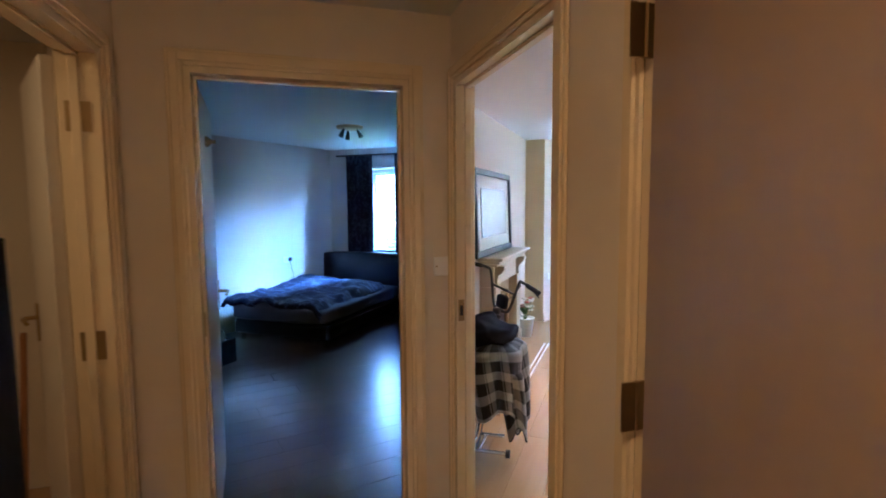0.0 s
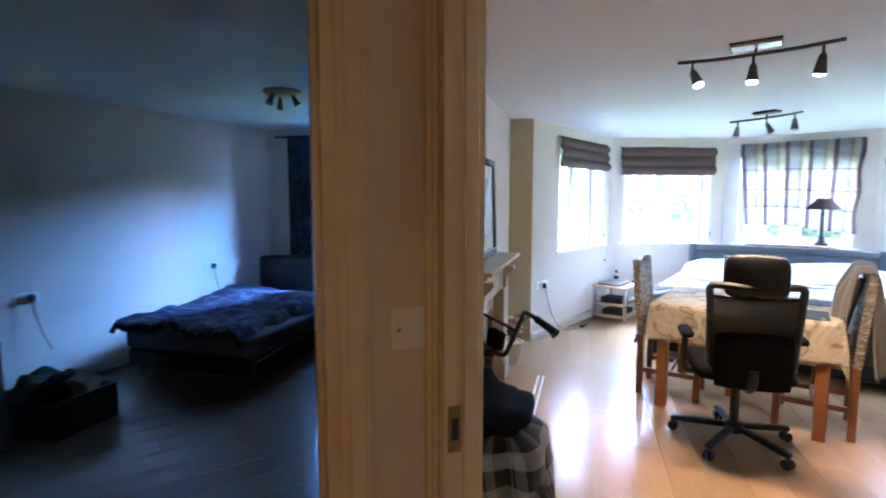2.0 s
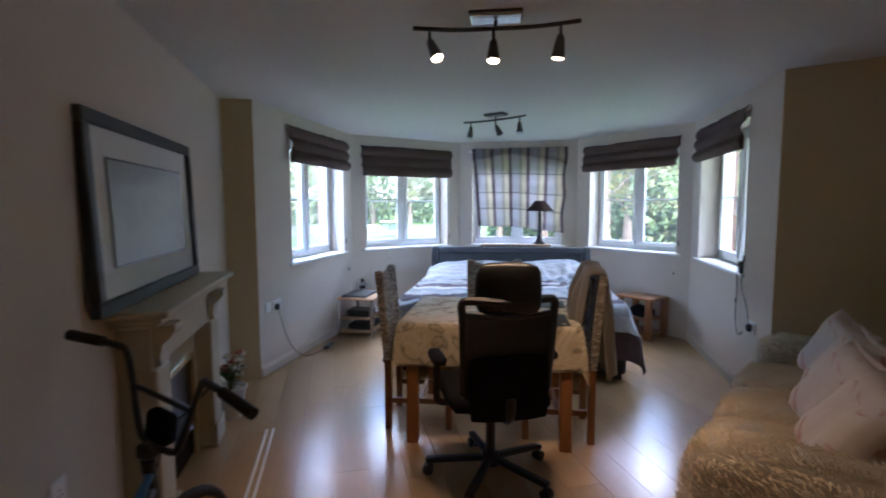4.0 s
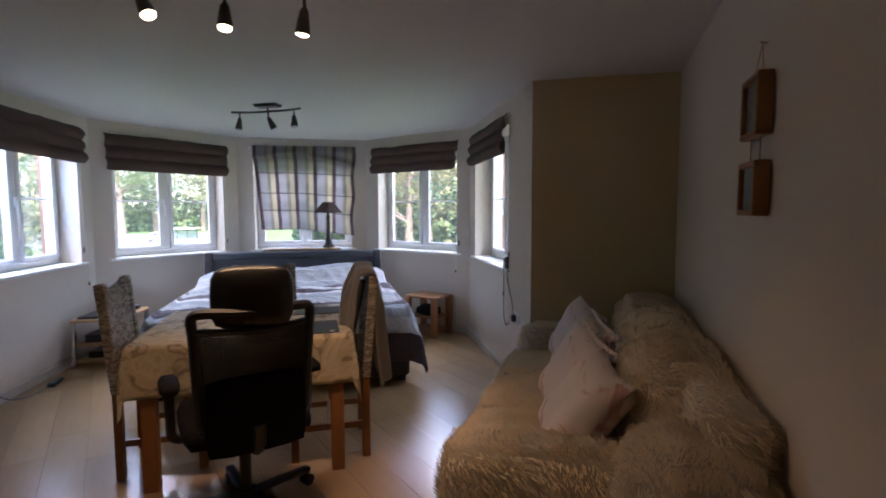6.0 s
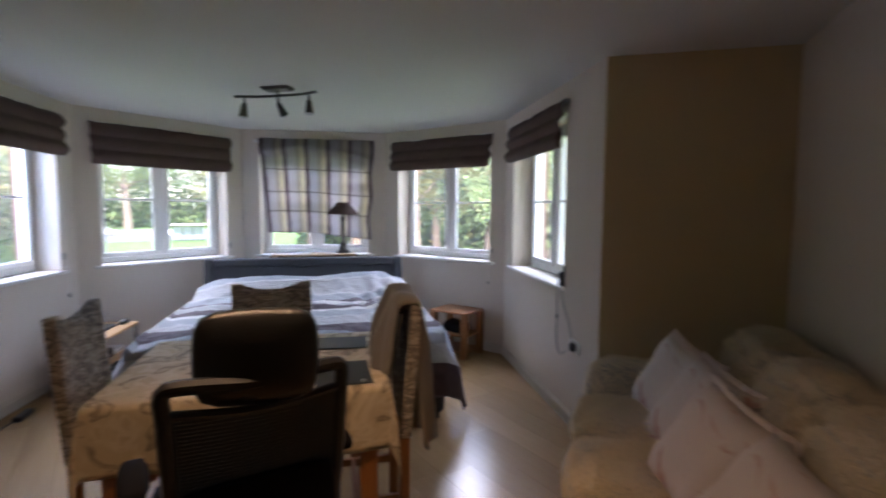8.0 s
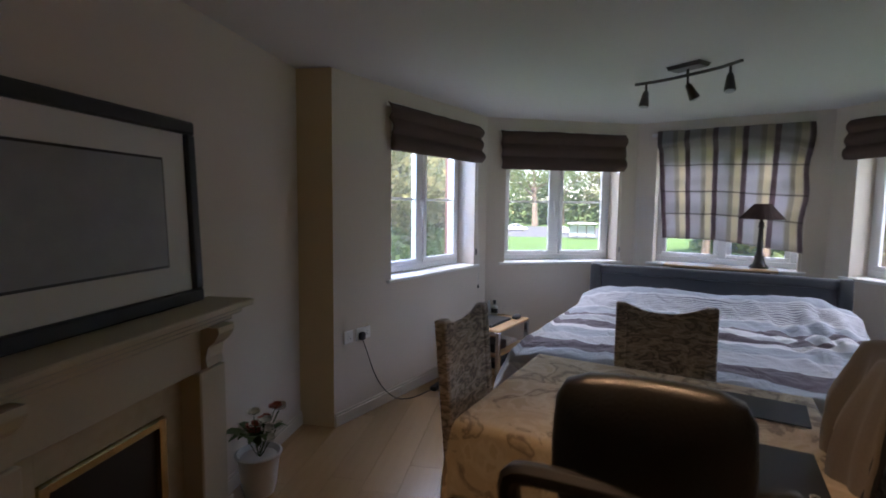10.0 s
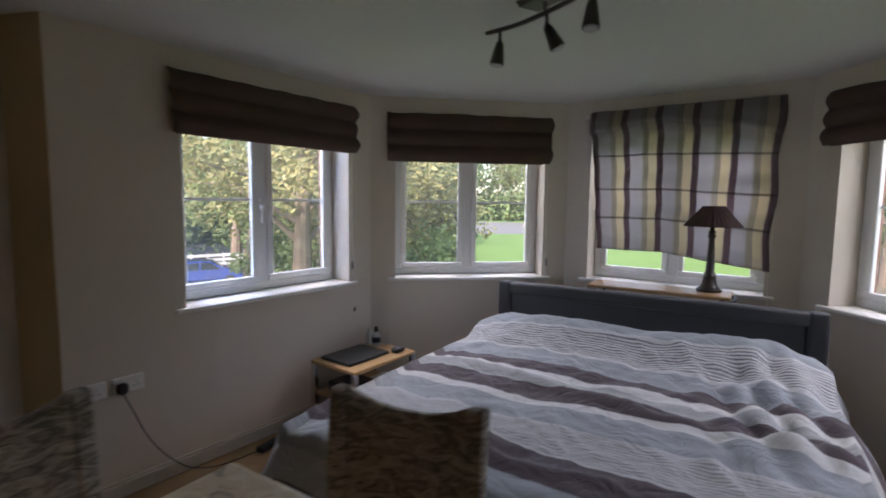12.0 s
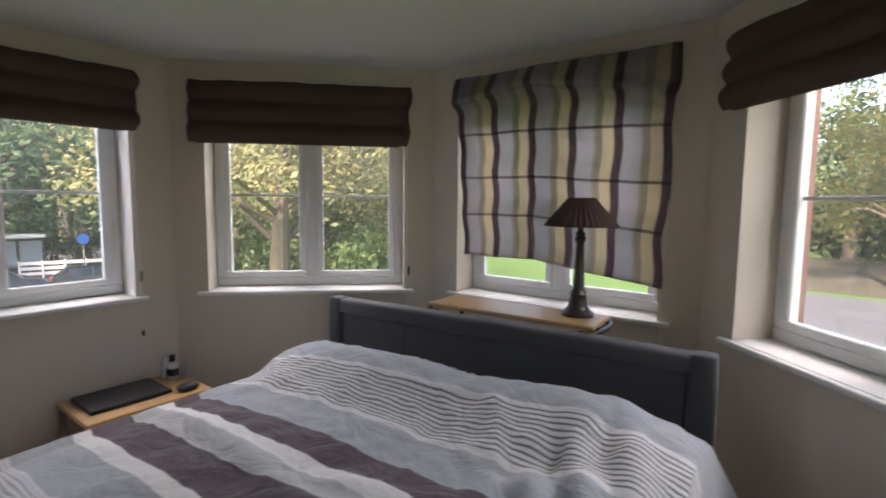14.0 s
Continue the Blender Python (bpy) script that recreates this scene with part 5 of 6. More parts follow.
part("chainring", ring(0.07, 0.006, 0.36, 0.27), CHROME, bk)
for sy in (-1, 1):
    part("pedal", box(0.36 + sy * 0.12 - 0.045, sy * 0.10 - 0.03 + sy * 0.02, 0.25, 0.36 + sy * 0.12 + 0.045, sy * 0.10 + 0.03 + sy * 0.02, 0.272, 0.004), BLACKPLASTIC, bk)
for sy in (-1, 1):
    part("stunt_peg", rod((0, sy * 0.05, WR), (0, sy * 0.15, WR), 0.018), CHROME, bk)
# wheel stand under the rear wheel
bst = thing("cycle_stand", "low chrome and black cycle stand on the floor", "cycle stand", bk.matrix_world.copy())
part("cross_bar", rod((-0.10, -0.20, 0.025), (-0.10, 0.20, 0.025), 0.011), CHROME, bst)
part("cross_bar", rod((0.12, -0.16, 0.025), (0.12, 0.16, 0.025), 0.011), CHROME, bst)
for sy in (-1, 1):
    part("side_bar", rod((-0.10, sy * 0.045, 0.025), (0.12, sy * 0.045, 0.025), 0.009), CHROME, bst)
    part("end_cap", rod((-0.10, sy * 0.20, 0.025), (-0.10, sy * 0.225, 0.025), 0.024), RUBBER, bst)


def bundle(cx, cy, rx, ry, top, length, folds, sway):
    """Cloth gathered over the saddle: closed round, domed on top, hanging in folds."""
    def place(u, v):
        a = 2 * math.pi * u
        k = min(1.0, v * 6) ** 0.5 * (1 - 0.18 * v)
        k *= 1 + (0.13 * math.sin(folds * a + 3 * v) + 0.06 * math.sin(2 * folds * a + 1 + 5 * v)) * min(1, 2 * v + 0.2)
        z = top - length * v - 0.05 * v * math.sin(3 * a + 1) - 0.04 * (1 - k)
        return (cx + rx * k * math.cos(a) + sway * v, cy + ry * k * math.sin(a) - 0.05 * v, z)
    return place


sh = thing("shirt", "black and white plaid shirt draped over a bicycle saddle", "shirt", bk.matrix_world.copy())
sheet("shirt_body", 60, 34, bundle(0.04, -0.12, 0.22, 0.17, 0.70, 0.44, 5, -0.03), lambda u, v: (u * 1.2, v * 0.55), PLAID, sh, 0.006)
sheet("sleeve", 28, 26, bundle(-0.10, -0.22, 0.075, 0.07, 0.56, 0.40, 3, 0.03), lambda u, v: (u * 0.36, v * 0.45), PLAID, sh, 0.006)
jk = thing("jacket", "black padded jacket heaped over a bicycle saddle", "jacket", bk.matrix_world.copy())
part("padded_body", soft_box(-0.15, -0.20, 0.655, 0.27, 0.12, 0.775, 0.06, 0.02, 9, 0.05, 3.0), BLACKCLOTH, jk, smooth="all")


# ---- ceiling lights ----
BULB = glow("warm_lit_bulb", (1.0, 0.72, 0.40), 2.2)
BULBOFF = material("unlit_bulb_glass", (0.55, 0.58, 0.62), 0.15, 0.02, 20, 100, 0.0)
GUN = material("gunmetal", (0.10, 0.095, 0.09), 0.35, 0.08, 20, 120, 0.02, metal=0.8)


def track_light(x, y, turn, lit, aims, k0=1.0):
    t = thing("ceiling_light", "gunmetal bar ceiling light with three " + ("lit" if lit else "unlit") + " spots", "ceiling light", pose(x, y, CEILING, 0, 0, turn))
    # unlit light: dark metal puts the chrome plate's dark reflection into its colour
    part("ceiling_plate", box(-0.095 * k0, -0.05 * k0, -0.024, 0.095 * k0, 0.05 * k0, -0.0005, 0.007, seg=2), CHROME if lit else GUN, t, "rectangular ceiling plate")
    part("plate_edge", box(-0.099 * k0, -0.054 * k0, -0.010, 0.099 * k0, 0.054 * k0, -0.0003, 0.002), GUN, t)
    part("drop_rod", rod((0, 0, -0.027), (0, 0, -0.055), 0.008), GUN, t)
    part("bar", tube([(-0.31 * k0, -0.04, -0.058), (-0.16 * k0, 0.01, -0.056), (0, 0.02, -0.055), (0.16 * k0, 0.01, -0.056), (0.31 * k0, -0.04, -0.058)], 0.010, 8), GUN, t, smooth=True)
    for px, (ax, ay) in zip((-0.25 * k0, -0.01, 0.24 * k0), aims):
        py = 0.02 - 0.55 * (px / k0) ** 2
        part("spot_arm", rod((px, py, -0.060), (px, py, -0.112), 0.007), GUN, t)
        m = Matrix.Translation((px, py, -0.105)) @ Euler((radians(ax), radians(ay), 0)).to_matrix().to_4x4()
        head = part("spot_head", lathe([(0.012, 0.0), (0.018, -0.012), (0.023, -0.045), (0.030, -0.088), (0.030, -0.098), (0.0275, -0.098), (0.020, -0.070)], 16, m=m), GUN, t, smooth=True)
        part("bulb", lathe([(0.020, -0.078), (0.0265, -0.092), (0.024, -0.103), (0.008, -0.107)], 14, m=m), BULB if lit else BULBOFF, head, "lit warm bulb" if lit else "unlit bulb", smooth=True)
        if lit:
            lp = new("spot_lamp", bpy.data.lights.new("spot_lamp", "SPOT"))
            lp.data.energy, lp.data.color, lp.data.spot_size, lp.data.spot_blend, lp.data.shadow_soft_size = 2.7, (1.0, 0.62, 0.32), radians(88), 0.7, 0.03
            lp.matrix_world = t.matrix_world @ m @ Matrix.Translation((0, 0, -0.125))
    return t


track_light(-1.233, 4.53, 1, True, ((-14, -24), (-10, 0), (8, 6)), 1.2)
track_light(-1.31, 6.95, -28, False, ((-6, 4), (22, -18), (-8, -6)), 1.06)


# ---- bedside tables and what stands on them ----
def bedside(matrix, w, d, h, label, wood, legs_mat, lr=0.018):
    t = thing("bedside_table", label, "bedside table", matrix)
    part("top", box(-w / 2, -d / 2, h - 0.022, w / 2, d / 2, h, 0.004), wood, t)
    part("shelf", box(-w / 2 + 0.02, -d / 2 + 0.02, h * 0.48 - 0.009, w / 2 - 0.02, d / 2 - 0.02, h * 0.48 + 0.009, 0.003), wood, t)
    part("shelf", box(-w / 2 + 0.02, -d / 2 + 0.02, 0.05, w / 2 - 0.02, d / 2 - 0.02, 0.068, 0.003), wood, t)
    for sx in (-1, 1):
        for sy in (-1, 1):
            part("leg", box(sx * (w / 2 - lr) - lr, sy * (d / 2 - lr) - lr, 0, sx * (w / 2 - lr) + lr, sy * (d / 2 - lr) + lr, h - 0.0225, 0.003), legs_mat, t)
    return t


NL = pose(-2.82, 7.65, 0, 0, 0, -4)
bedside(NL, 0.42, 0.60, 0.44, "small wooden bedside table with pale metal legs and two shelves", PINE, CHROME)
lap = thing("laptop", "closed black laptop lying on the bedside table", "laptop", NL @ pose(-0.03, -0.06, 0.441))
part("laptop_base", box(-0.14, -0.19, 0, 0.14, 0.19, 0.012, 0.004), BLACKPLASTIC, lap)
part("laptop_lid", box(-0.14, -0.19, 0.0125, 0.14, 0.19, 0.02, 0.004), BLACKPLASTIC, lap)
ms = thing("computer_mouse", "black computer mouse on the bedside table", "mouse", NL @ pose(0.13, 0.20, 0.4405))
part("body", soft_box(-0.03, -0.05, 0, 0.03, 0.05, 0.035, 0.016, 0.004, 4), BLACKPLASTIC, ms, smooth="all")
CLEAR = material("clear_bottle", (0.62, 0.64, 0.64), 0.08, 0.02, 20, 80, 0.0)
bt = thing("bottle", "small clear bottle with a black cap and dark label", "bottle", NL @ pose(-0.115, 0.235, 0.4405))
part("flask", lathe([(0.03, 0), (0.032, 0.01), (0.032, 0.075), (0.014, 0.09), (0.013, 0.10)], 16), CLEAR, bt, smooth=True)
part("label", lathe([(0.0325, 0.02), (0.0327, 0.021), (0.0327, 0.06), (0.0325, 0.061)], 16), BLACKPLASTIC, bt, "dark band label")
part("cap", lathe([(0.016, 0.10), (0.016, 0.135), (0.013, 0.138)], 12), BLACKPLASTIC, bt, "black cap")
bt2 = thing("bottle", "slim clear bottle standing beside the capped bottle", "bottle", NL @ pose(-0.165, 0.215, 0.4405))
part("flask", lathe([(0.022, 0), (0.024, 0.01), (0.024, 0.085), (0.011, 0.105), (0.010, 0.13)], 16), CLEAR, bt2, smooth=True)
gs = thing("drinking_glass", "clear drinking glass on the bedside table", "glass", NL @ pose(-0.055, 0.25, 0.4405))
part("tumbler", lathe([(0.028, 0), (0.036, 0.11), (0.033, 0.11), (0.026, 0.006)], 16), TUMBLER, gs, smooth=True)
for k, (x, y, w, d, h, mt) in enumerate(((0.0, -0.11, 0.26, 0.22, 0.07, BLACKPLASTIC), (0.04, 0.14, 0.16, 0.20, 0.03, PAPER), (0.0, 0.0, 0.26, 0.36, 0.06, FRAMEDARK))):
    bx = thing("book", ("black boxed set", "pale paperback", "dark hardback book")[k] + " on a bedside table shelf", "book", NL @ pose(x, y, 0.2207 if k < 2 else 0.0685))
    part("cover", box(-w / 2, -d / 2, 0, w / 2, d / 2, h, 0.003), mt, bx)
NR = pose(0.28, 7.86, 0, 0, 0, -49)
bedside(NR, 0.42, 0.34, 0.45, "honey pine bedside stool with a lower shelf", WOOD, WOOD, 0.03)
bn = thing("bundle", "dark folded bag on the lower shelf", "bag", NR @ pose(0, 0, 0.2255))
part("bag", soft_box(-0.12, -0.10, 0, 0.12, 0.10, 0.10, 0.03, 0.01, 4, 0.02), BLACKCLOTH, bn, smooth="all")

# ---- console behind the headboard, with its lamp ----
cs_ = thing("console_table", "narrow pale wood bench table with black tube legs", "console table", pose(-1.10, 8.62, 0.05, 0, 0, -1))
part("top", box(-0.435, -0.135, 0.885, 0.435, 0.135, 0.905, 0.005), PINE, cs_, "varnished pale wood top")
for sx in (-1, 1):
    part("leg", tube([(sx * 0.38, -0.12, -0.05), (sx * 0.38, -0.12, 0.78), (sx * 0.385, -0.14, 0.862), (sx * 0.43, -0.145, 0.873), (sx * 0.455, 0.0, 0.873), (sx * 0.43, 0.13, 0.873), (sx * 0.385, 0.125, 0.862), (sx * 0.38, 0.12, 0.78), (sx * 0.38, 0.12, -0.05)], 0.011, 8, steps=4), BLACKMETAL, cs_, smooth=True)
part("rail", rod((-0.38, 0, 0.872), (0.38, 0, 0.872), 0.010), BLACKMETAL, cs_)
LSH = material("mottled_brown_shade", (0.085, 0.04, 0.035), 0.7, 0.35, 9, 40, 0.2, tint=(0.022, 0.018, 0.018))
tl = thing("table_lamp", "dark turned wood table lamp with a mottled pleated shade", "table lamp", pose(-0.797, 8.665, 0.9555))
part("base", lathe([(0.075, 0), (0.075, 0.012), (0.055, 0.03), (0.045, 0.045), (0.036, 0.09), (0.040, 0.10), (0.034, 0.115), (0.027, 0.125), (0.021, 0.25), (0.018, 0.34), (0.025, 0.35), (0.025, 0.365), (0.020, 0.37), (0.024, 0.385), (0.014, 0.395), (0.012, 0.47)], 20), DARKWOOD, tl, smooth=True)
bm = bmesh.new()
rows_ = []
for r, z in ((0.165, 0.42), (0.060, 0.548)):
    rows_.append([bm.verts.new((r * (1 + (0.035 if k % 2 else 0)) * math.cos(math.pi * k / 36), r * (1 + (0.035 if k % 2 else 0)) * math.sin(math.pi * k / 36), z)) for k in range(72)])
for k in range(72):
    bm.faces.new((rows_[0][k], rows_[0][(k + 1) % 72], rows_[1][(k + 1) % 72], rows_[1][k]))
shd = part("shade", bm, LSH, tl, "mottled dark brown pleated shade")
sm_ = shd.modifiers.new("thickness", "SOLIDIFY")
sm_.thickness = 0.004


# ---- sockets, plugs, cables ----
def socket(matrix, double, label):
    s = thing("wall_socket", label, "socket", matrix)
    w = 0.073 if double else 0.043
    part("plate", box(-w, -0.010, -0.043, w, -0.0005, 0.043, 0.004), PLASTIC, s)
    for x in ((-0.035, 0.035) if double else (0,)):
        part("rocker", box(x - 0.006, -0.013, 0.018, x + 0.006, -0.0105, 0.033, 0.001), PLASTIC, s)
        for q in ((-0.011, -0.012), (0.011, -0.012), (0, 0.006)):
            part("pin_hole", box(x + q[0] - 0.003, -0.0107, q[1] - 0.003, x + q[0] + 0.003, -0.0102, q[1] + 0.003), BLACKPLASTIC, s)
    return s


def plug(matrix, path, label):
    p = thing("plug", label, "plug", matrix)
    part("plug_body", soft_box(-0.024, -0.046, -0.026, 0.024, -0.0135, 0.026, 0.01, 0.003, 3), BLACKPLASTIC, p, smooth="all")
    part("cable", tube(path, 0.0032, 6), BLACKPLASTIC, p)
    return p


WA = along(A, B)
socket(WA @ pose(0.13, 0, 0.575), False, "white single wall socket")
socket(WA @ pose(0.27, 0, 0.575), True, "white double wall socket")
plug(WA @ pose(0.235, 0, 0.565), [(0, -0.035, -0.025), (0.03, -0.04, -0.10), (0.10, -0.05, -0.28), (0.19, -0.06, -0.42), (0.30, -0.09, -0.52), (0.45, -0.12, -0.558), (0.66, -0.14, -0.559)], "black plug with a cable hanging to the floor")
xt = thing("extension_lead", "black extension block lying on the floor", "extension lead", WA @ pose(0.98, -0.15, 0.0005, 0, 0, 8))
part("block", box(-0.09, -0.028, 0, 0.09, 0.028, 0.034, 0.008), BLACKPLASTIC, xt)
socket(LW @ pose(0.76, 0, 0.53), False, "white single wall socket beside the fireplace")
WE = along(E, F)
plug(WE @ pose(1.72, 0, 0.55), [(0, -0.03, 0.02), (-0.06, -0.03, 0.14), (-0.18, -0.025, 0.26), (-0.23, -0.03, 0.45), (-0.24, -0.04, 0.40), (-0.27, -0.03, 0.16), (-0.27, -0.03, -0.02), (-0.20, -0.03, -0.10), (-0.12, -0.03, -0.06)], "black plug with a looped cable")
socket(WE @ pose(1.70, 0, 0.55), True, "white double wall socket")
ph = thing("handset", "black handset standing at the end of the window board", "handset", WE @ pose(1.50, -0.022, 0.9155))
part("body", box(-0.02, -0.012, 0, 0.02, 0.012, 0.10, 0.006), BLACKPLASTIC, ph)

# plaques on the right wall
WR_ = along(RS, RC)
PLQ = material("teal_plaque_picture", (0.16, 0.20, 0.20), 0.4, 0.3, 6, 30, 0.0, tint=(0.06, 0.07, 0.07))
pq = thing("hanging_plaque", "two small wooden framed plaques hung one below another", "plaque", WR_ @ pose(2.285, 0.004, 0))
for z0, z1 in ((1.62, 1.81), (1.375, 1.545)):
    bm = bmesh.new()
    for q in ((-0.09, z0, 0.09, z0 + 0.018), (-0.09, z1 - 0.018, 0.09, z1), (-0.09, z0 + 0.0185, -0.072, z1 - 0.0185), (0.072, z0 + 0.0185, 0.09, z1 - 0.0185)):
        box(q[0], 0, q[1], q[2], 0.045, q[3], 0.003, bm)
    fr_ = part("frame", bm, WOOD, pq)
    part("panel", box(-0.0715, 0.004, z0 + 0.0185, 0.0715, 0.03, z1 - 0.0185), PLQ, fr_, "dim teal picture")
cdm = tube([(-0.05, 0.02, 1.81), (0, 0.012, 1.91), (0.05, 0.02, 1.81)], 0.002, 5, steps=1)
tube([(-0.05, 0.02, 1.545), (-0.05, 0.02, 1.62)], 0.002, 5, cdm, 1)
tube([(0.05, 0.02, 1.545), (0.05, 0.02, 1.62)], 0.002, 5, cdm, 1)
part("cord", cdm, PINE, pq)
part("nail", rod((0, -0.003, 1.91), (0, 0.02, 1.915), 0.003), CHROME, pq)

# ---- hall: switch, coat, lobby broom ----
sx_, sy_ = hall(END, -0.09)
lsw = thing("light_switch", "square cream blank switch plate with two screws", "switch", pose(sx_, sy_, 1.205, 0, 0, HANG + 90))
part("plate", box(-0.043, -0.011, -0.043, 0.043, -0.0005, 0.043, 0.004), PLASTIC, lsw)
for x in (-0.03, 0.03):
    part("screw", rod((x, -0.0125, 0), (x, -0.0112, 0), 0.004, seg=8), BRASS, lsw)
hc = thing("hanging_coat", "black coat hanging in the hall", "coat", pose(*hall(0.99, -1.335), 0, 0, 0, HANG + 180))
sheet("coat_body", 14, 24, lambda u, v: (-0.27 + 0.30 * u, -0.07 - 0.06 * math.sin(math.pi * u) - 0.02 * math.sin(11 * u + 4 * v) * v, 1.42 - 1.15 * v), lambda u, v: (u * 0.5, v * 1.2), BLACKCLOTH, hc, 0.03)
part("hook", tube([(-0.1, -0.001, 1.46), (-0.1, -0.06, 1.45), (-0.1, -0.07, 1.50)], 0.005, 6), BRASS, hc)
br = thing("broom", "broom with a wooden handle leaning in the lobby", "broom", pose(*hall(-0.35, -1.86), 0))
part("handle", rod((0.0, 0.0, 0.10), (-0.05, 0.05, 0.95), 0.012), WOOD, br)
part("head", box(-0.05, -0.02, 0.03, 0.05, 0.02, 0.11, 0.006), BLACKPLASTIC, br)
part("bristles", box(-0.055, -0.025, 0.0005, 0.055, 0.025, 0.0295, 0.004), BLACKPLASTIC, br)

# ---- bedroom ----
BDM = pose(-5.55, 3.05, 0, 0, 0, 20)     # x along the foot, y towards the window
b2 = thing("low_bed", "low black bed with a grey mattress and leather headboard", "bed", BDM)
part("base", box(0.05, 0.03, 0.08, 1.28, 1.79, 0.24, 0.02), LEATHER, b2, "black padded base")
for x in (0.12, 1.2):
    for y in (0.10, 1.7):
        part("foot", rod((x, y, 0), (x, y, 0.081), 0.025), CHROME, b2)
part("mattress", soft_box(0.06, 0.0, 0.245, 1.27, 1.78, 0.42, 0.04, 0.01, 6), DARKTICK, b2, "grey mattress", smooth="all")
part("headboard", soft_box(0.0, 1.80, 0.0, 1.45, 1.92, 0.84, 0.06, 0.01, 6), LEATHER, b2, "black leather headboard", smooth="all")


def navy_place(u, v):
    X, Y = -0.06 + 1.28 * u, 0.02 + 1.55 * v
    bump_ = 0.06 * nz(X * 3, Y * 2.4, 4) + 0.035 * nz(X * 7, Y * 6, 9)
    z = 0.455 + 0.06 * math.exp(-((Y - 1.3) / 0.35) ** 2) + bump_
    drop = max(0, -X) + max(0, X - 1.14) * 1.1 + max(0, 0.05 - Y)
    return (X + 0.03 * nz(X * 4, Y * 4, 2), Y - 0.04, z - drop * 1.1)


d2 = thing("duvet", "dark navy patterned rumpled duvet", "duvet", BDM)
sheet("duvet_cover", 44, 56, navy_place, lambda u, v: (u * 1.3, v * 1.7), NAVY, d2, 0.04)
WW = along(BC, BE)
cr = thing("curtain_rod", "dark curtain rod over the bedroom window", "curtain rod", WW)
part("rod", rod((0.20, -0.09, 2.20), (2.0, -0.09, 2.20), 0.011), DARKWOOD, cr)
for x in (0.25, 1.95):
    part("bracket", rod((x, -0.001, 2.20), (x, -0.09, 2.20), 0.008), DARKWOOD, cr)
for x in (0.185, 2.015):
    part("finial", lathe([(0.008, -0.02), (0.02, 0.0), (0.008, 0.02)], 10, m=Matrix.Translation((x, -0.09, 2.20)) @ Matrix.Rotation(radians(90), 4, "Y")), DARKWOOD, cr)


def curtain(x0, x1, z0, label):
    c = thing("curtain", label, "curtain", WW, group="bedroom curtains")
    sheet("drape", 60, 16, lambda u, v: (x0 + (x1 - x0) * u + 0.01 * math.sin(3 * v), -0.09 - 0.03 * math.sin(u * 38 + 0.6 * v) - 0.01 * v, 2.20 - (2.20 - z0) * v), lambda u, v: (u, v * 2), CURTAIN, c, 0.004)


curtain(0.33, 0.74, 0.30, "navy patterned curtain drawn to the side")
curtain(1.08, 1.80, 0.30, "navy patterned curtain half drawn")
bl = thing("ceiling_light", "round bedroom ceiling light with three small spots", "ceiling light", pose(-4.24, 3.77, CEILING, 0, 0, 10))
part("ceiling_plate", lathe([(0.0, -0.03), (0.12, -0.028), (0.14, -0.015), (0.14, -0.0005)], 24), PINE, bl, "brass-toned plate", smooth=True)
for k in range(3):
    a = 2 * math.pi * k / 3 + 0.4
    part("spot_head", lathe([(0.012, 0.0), (0.016, -0.02), (0.027, -0.09), (0.02, -0.09)], 12, m=Matrix.Translation((0.08 * math.cos(a), 0.08 * math.sin(a), -0.035)) @ Euler((0.5 * math.sin(a), -0.5 * math.cos(a), 0)).to_matrix().to_4x4()), GUN, bl, smooth=True)
WBL = along(BW1, BC)
for s_, z_ in ((2.60, 0.79), (0.98, 0.73)):
    socket(WBL @ pose(s_, 0, z_), True, "double wall socket with black plugs in the bedroom")
    plug(WBL @ pose(s_ + 0.02, 0, z_), [(0, -0.03, -0.02), (0.01, -0.04, -0.12), (0.05, -0.05, -0.3), (0.10, -0.05, -0.42)], "black plug with a thin cable in the bedroom")
sc = thing("suitcase", "upright black suitcase in the bedroom", "suitcase", pose(-4.74, 1.90, 0, 0, 0, 18))
part("shell", box(-0.14, -0.20, 0.03, 0.14, 0.20, 0.68, 0.03, seg=3), BLACKPLASTIC, sc)
part("handle", tube([(-0.04, -0.1, 0.68), (-0.04, -0.1, 0.76), (-0.04, 0.1, 0.76), (-0.04, 0.1, 0.68)], 0.009, 6, steps=1), BLACKPLASTIC, sc)
for q in ((-0.1, -0.15), (0.1, -0.15), (-0.1, 0.15), (0.1, 0.15)):
    part("wheel", rod((q[0] - 0.012, q[1], 0.018), (q[0] + 0.012, q[1], 0.018), 0.018), RUBBER, sc)
bxm = pose(-4.93, 2.42, 0, 0, 0, 20)
sbx = thing("storage_box", "open black storage box heaped with clothes", "box", bxm)
bm = box(-0.28, -0.22, 0, 0.28, 0.22, 0.02)
for q in ((-0.28, -0.22, -0.26, 0.22), (0.26, -0.22, 0.28, 0.22), (-0.2595, -0.22, 0.2595, -0.20), (-0.2595, 0.20, 0.2595, 0.22)):
    part("side_panel", box(q[0], q[1], 0.021, q[2], q[3], 0.23), BLACKPLASTIC, sbx)
part("base_panel", bm, BLACKPLASTIC, sbx)
HEAPC = ((0.01, 0.07, 0.06), (0.12, 0.12, 0.13), (0.04, 0.025, 0.03), (0.02, 0.025, 0.05), (0.16, 0.15, 0.14))
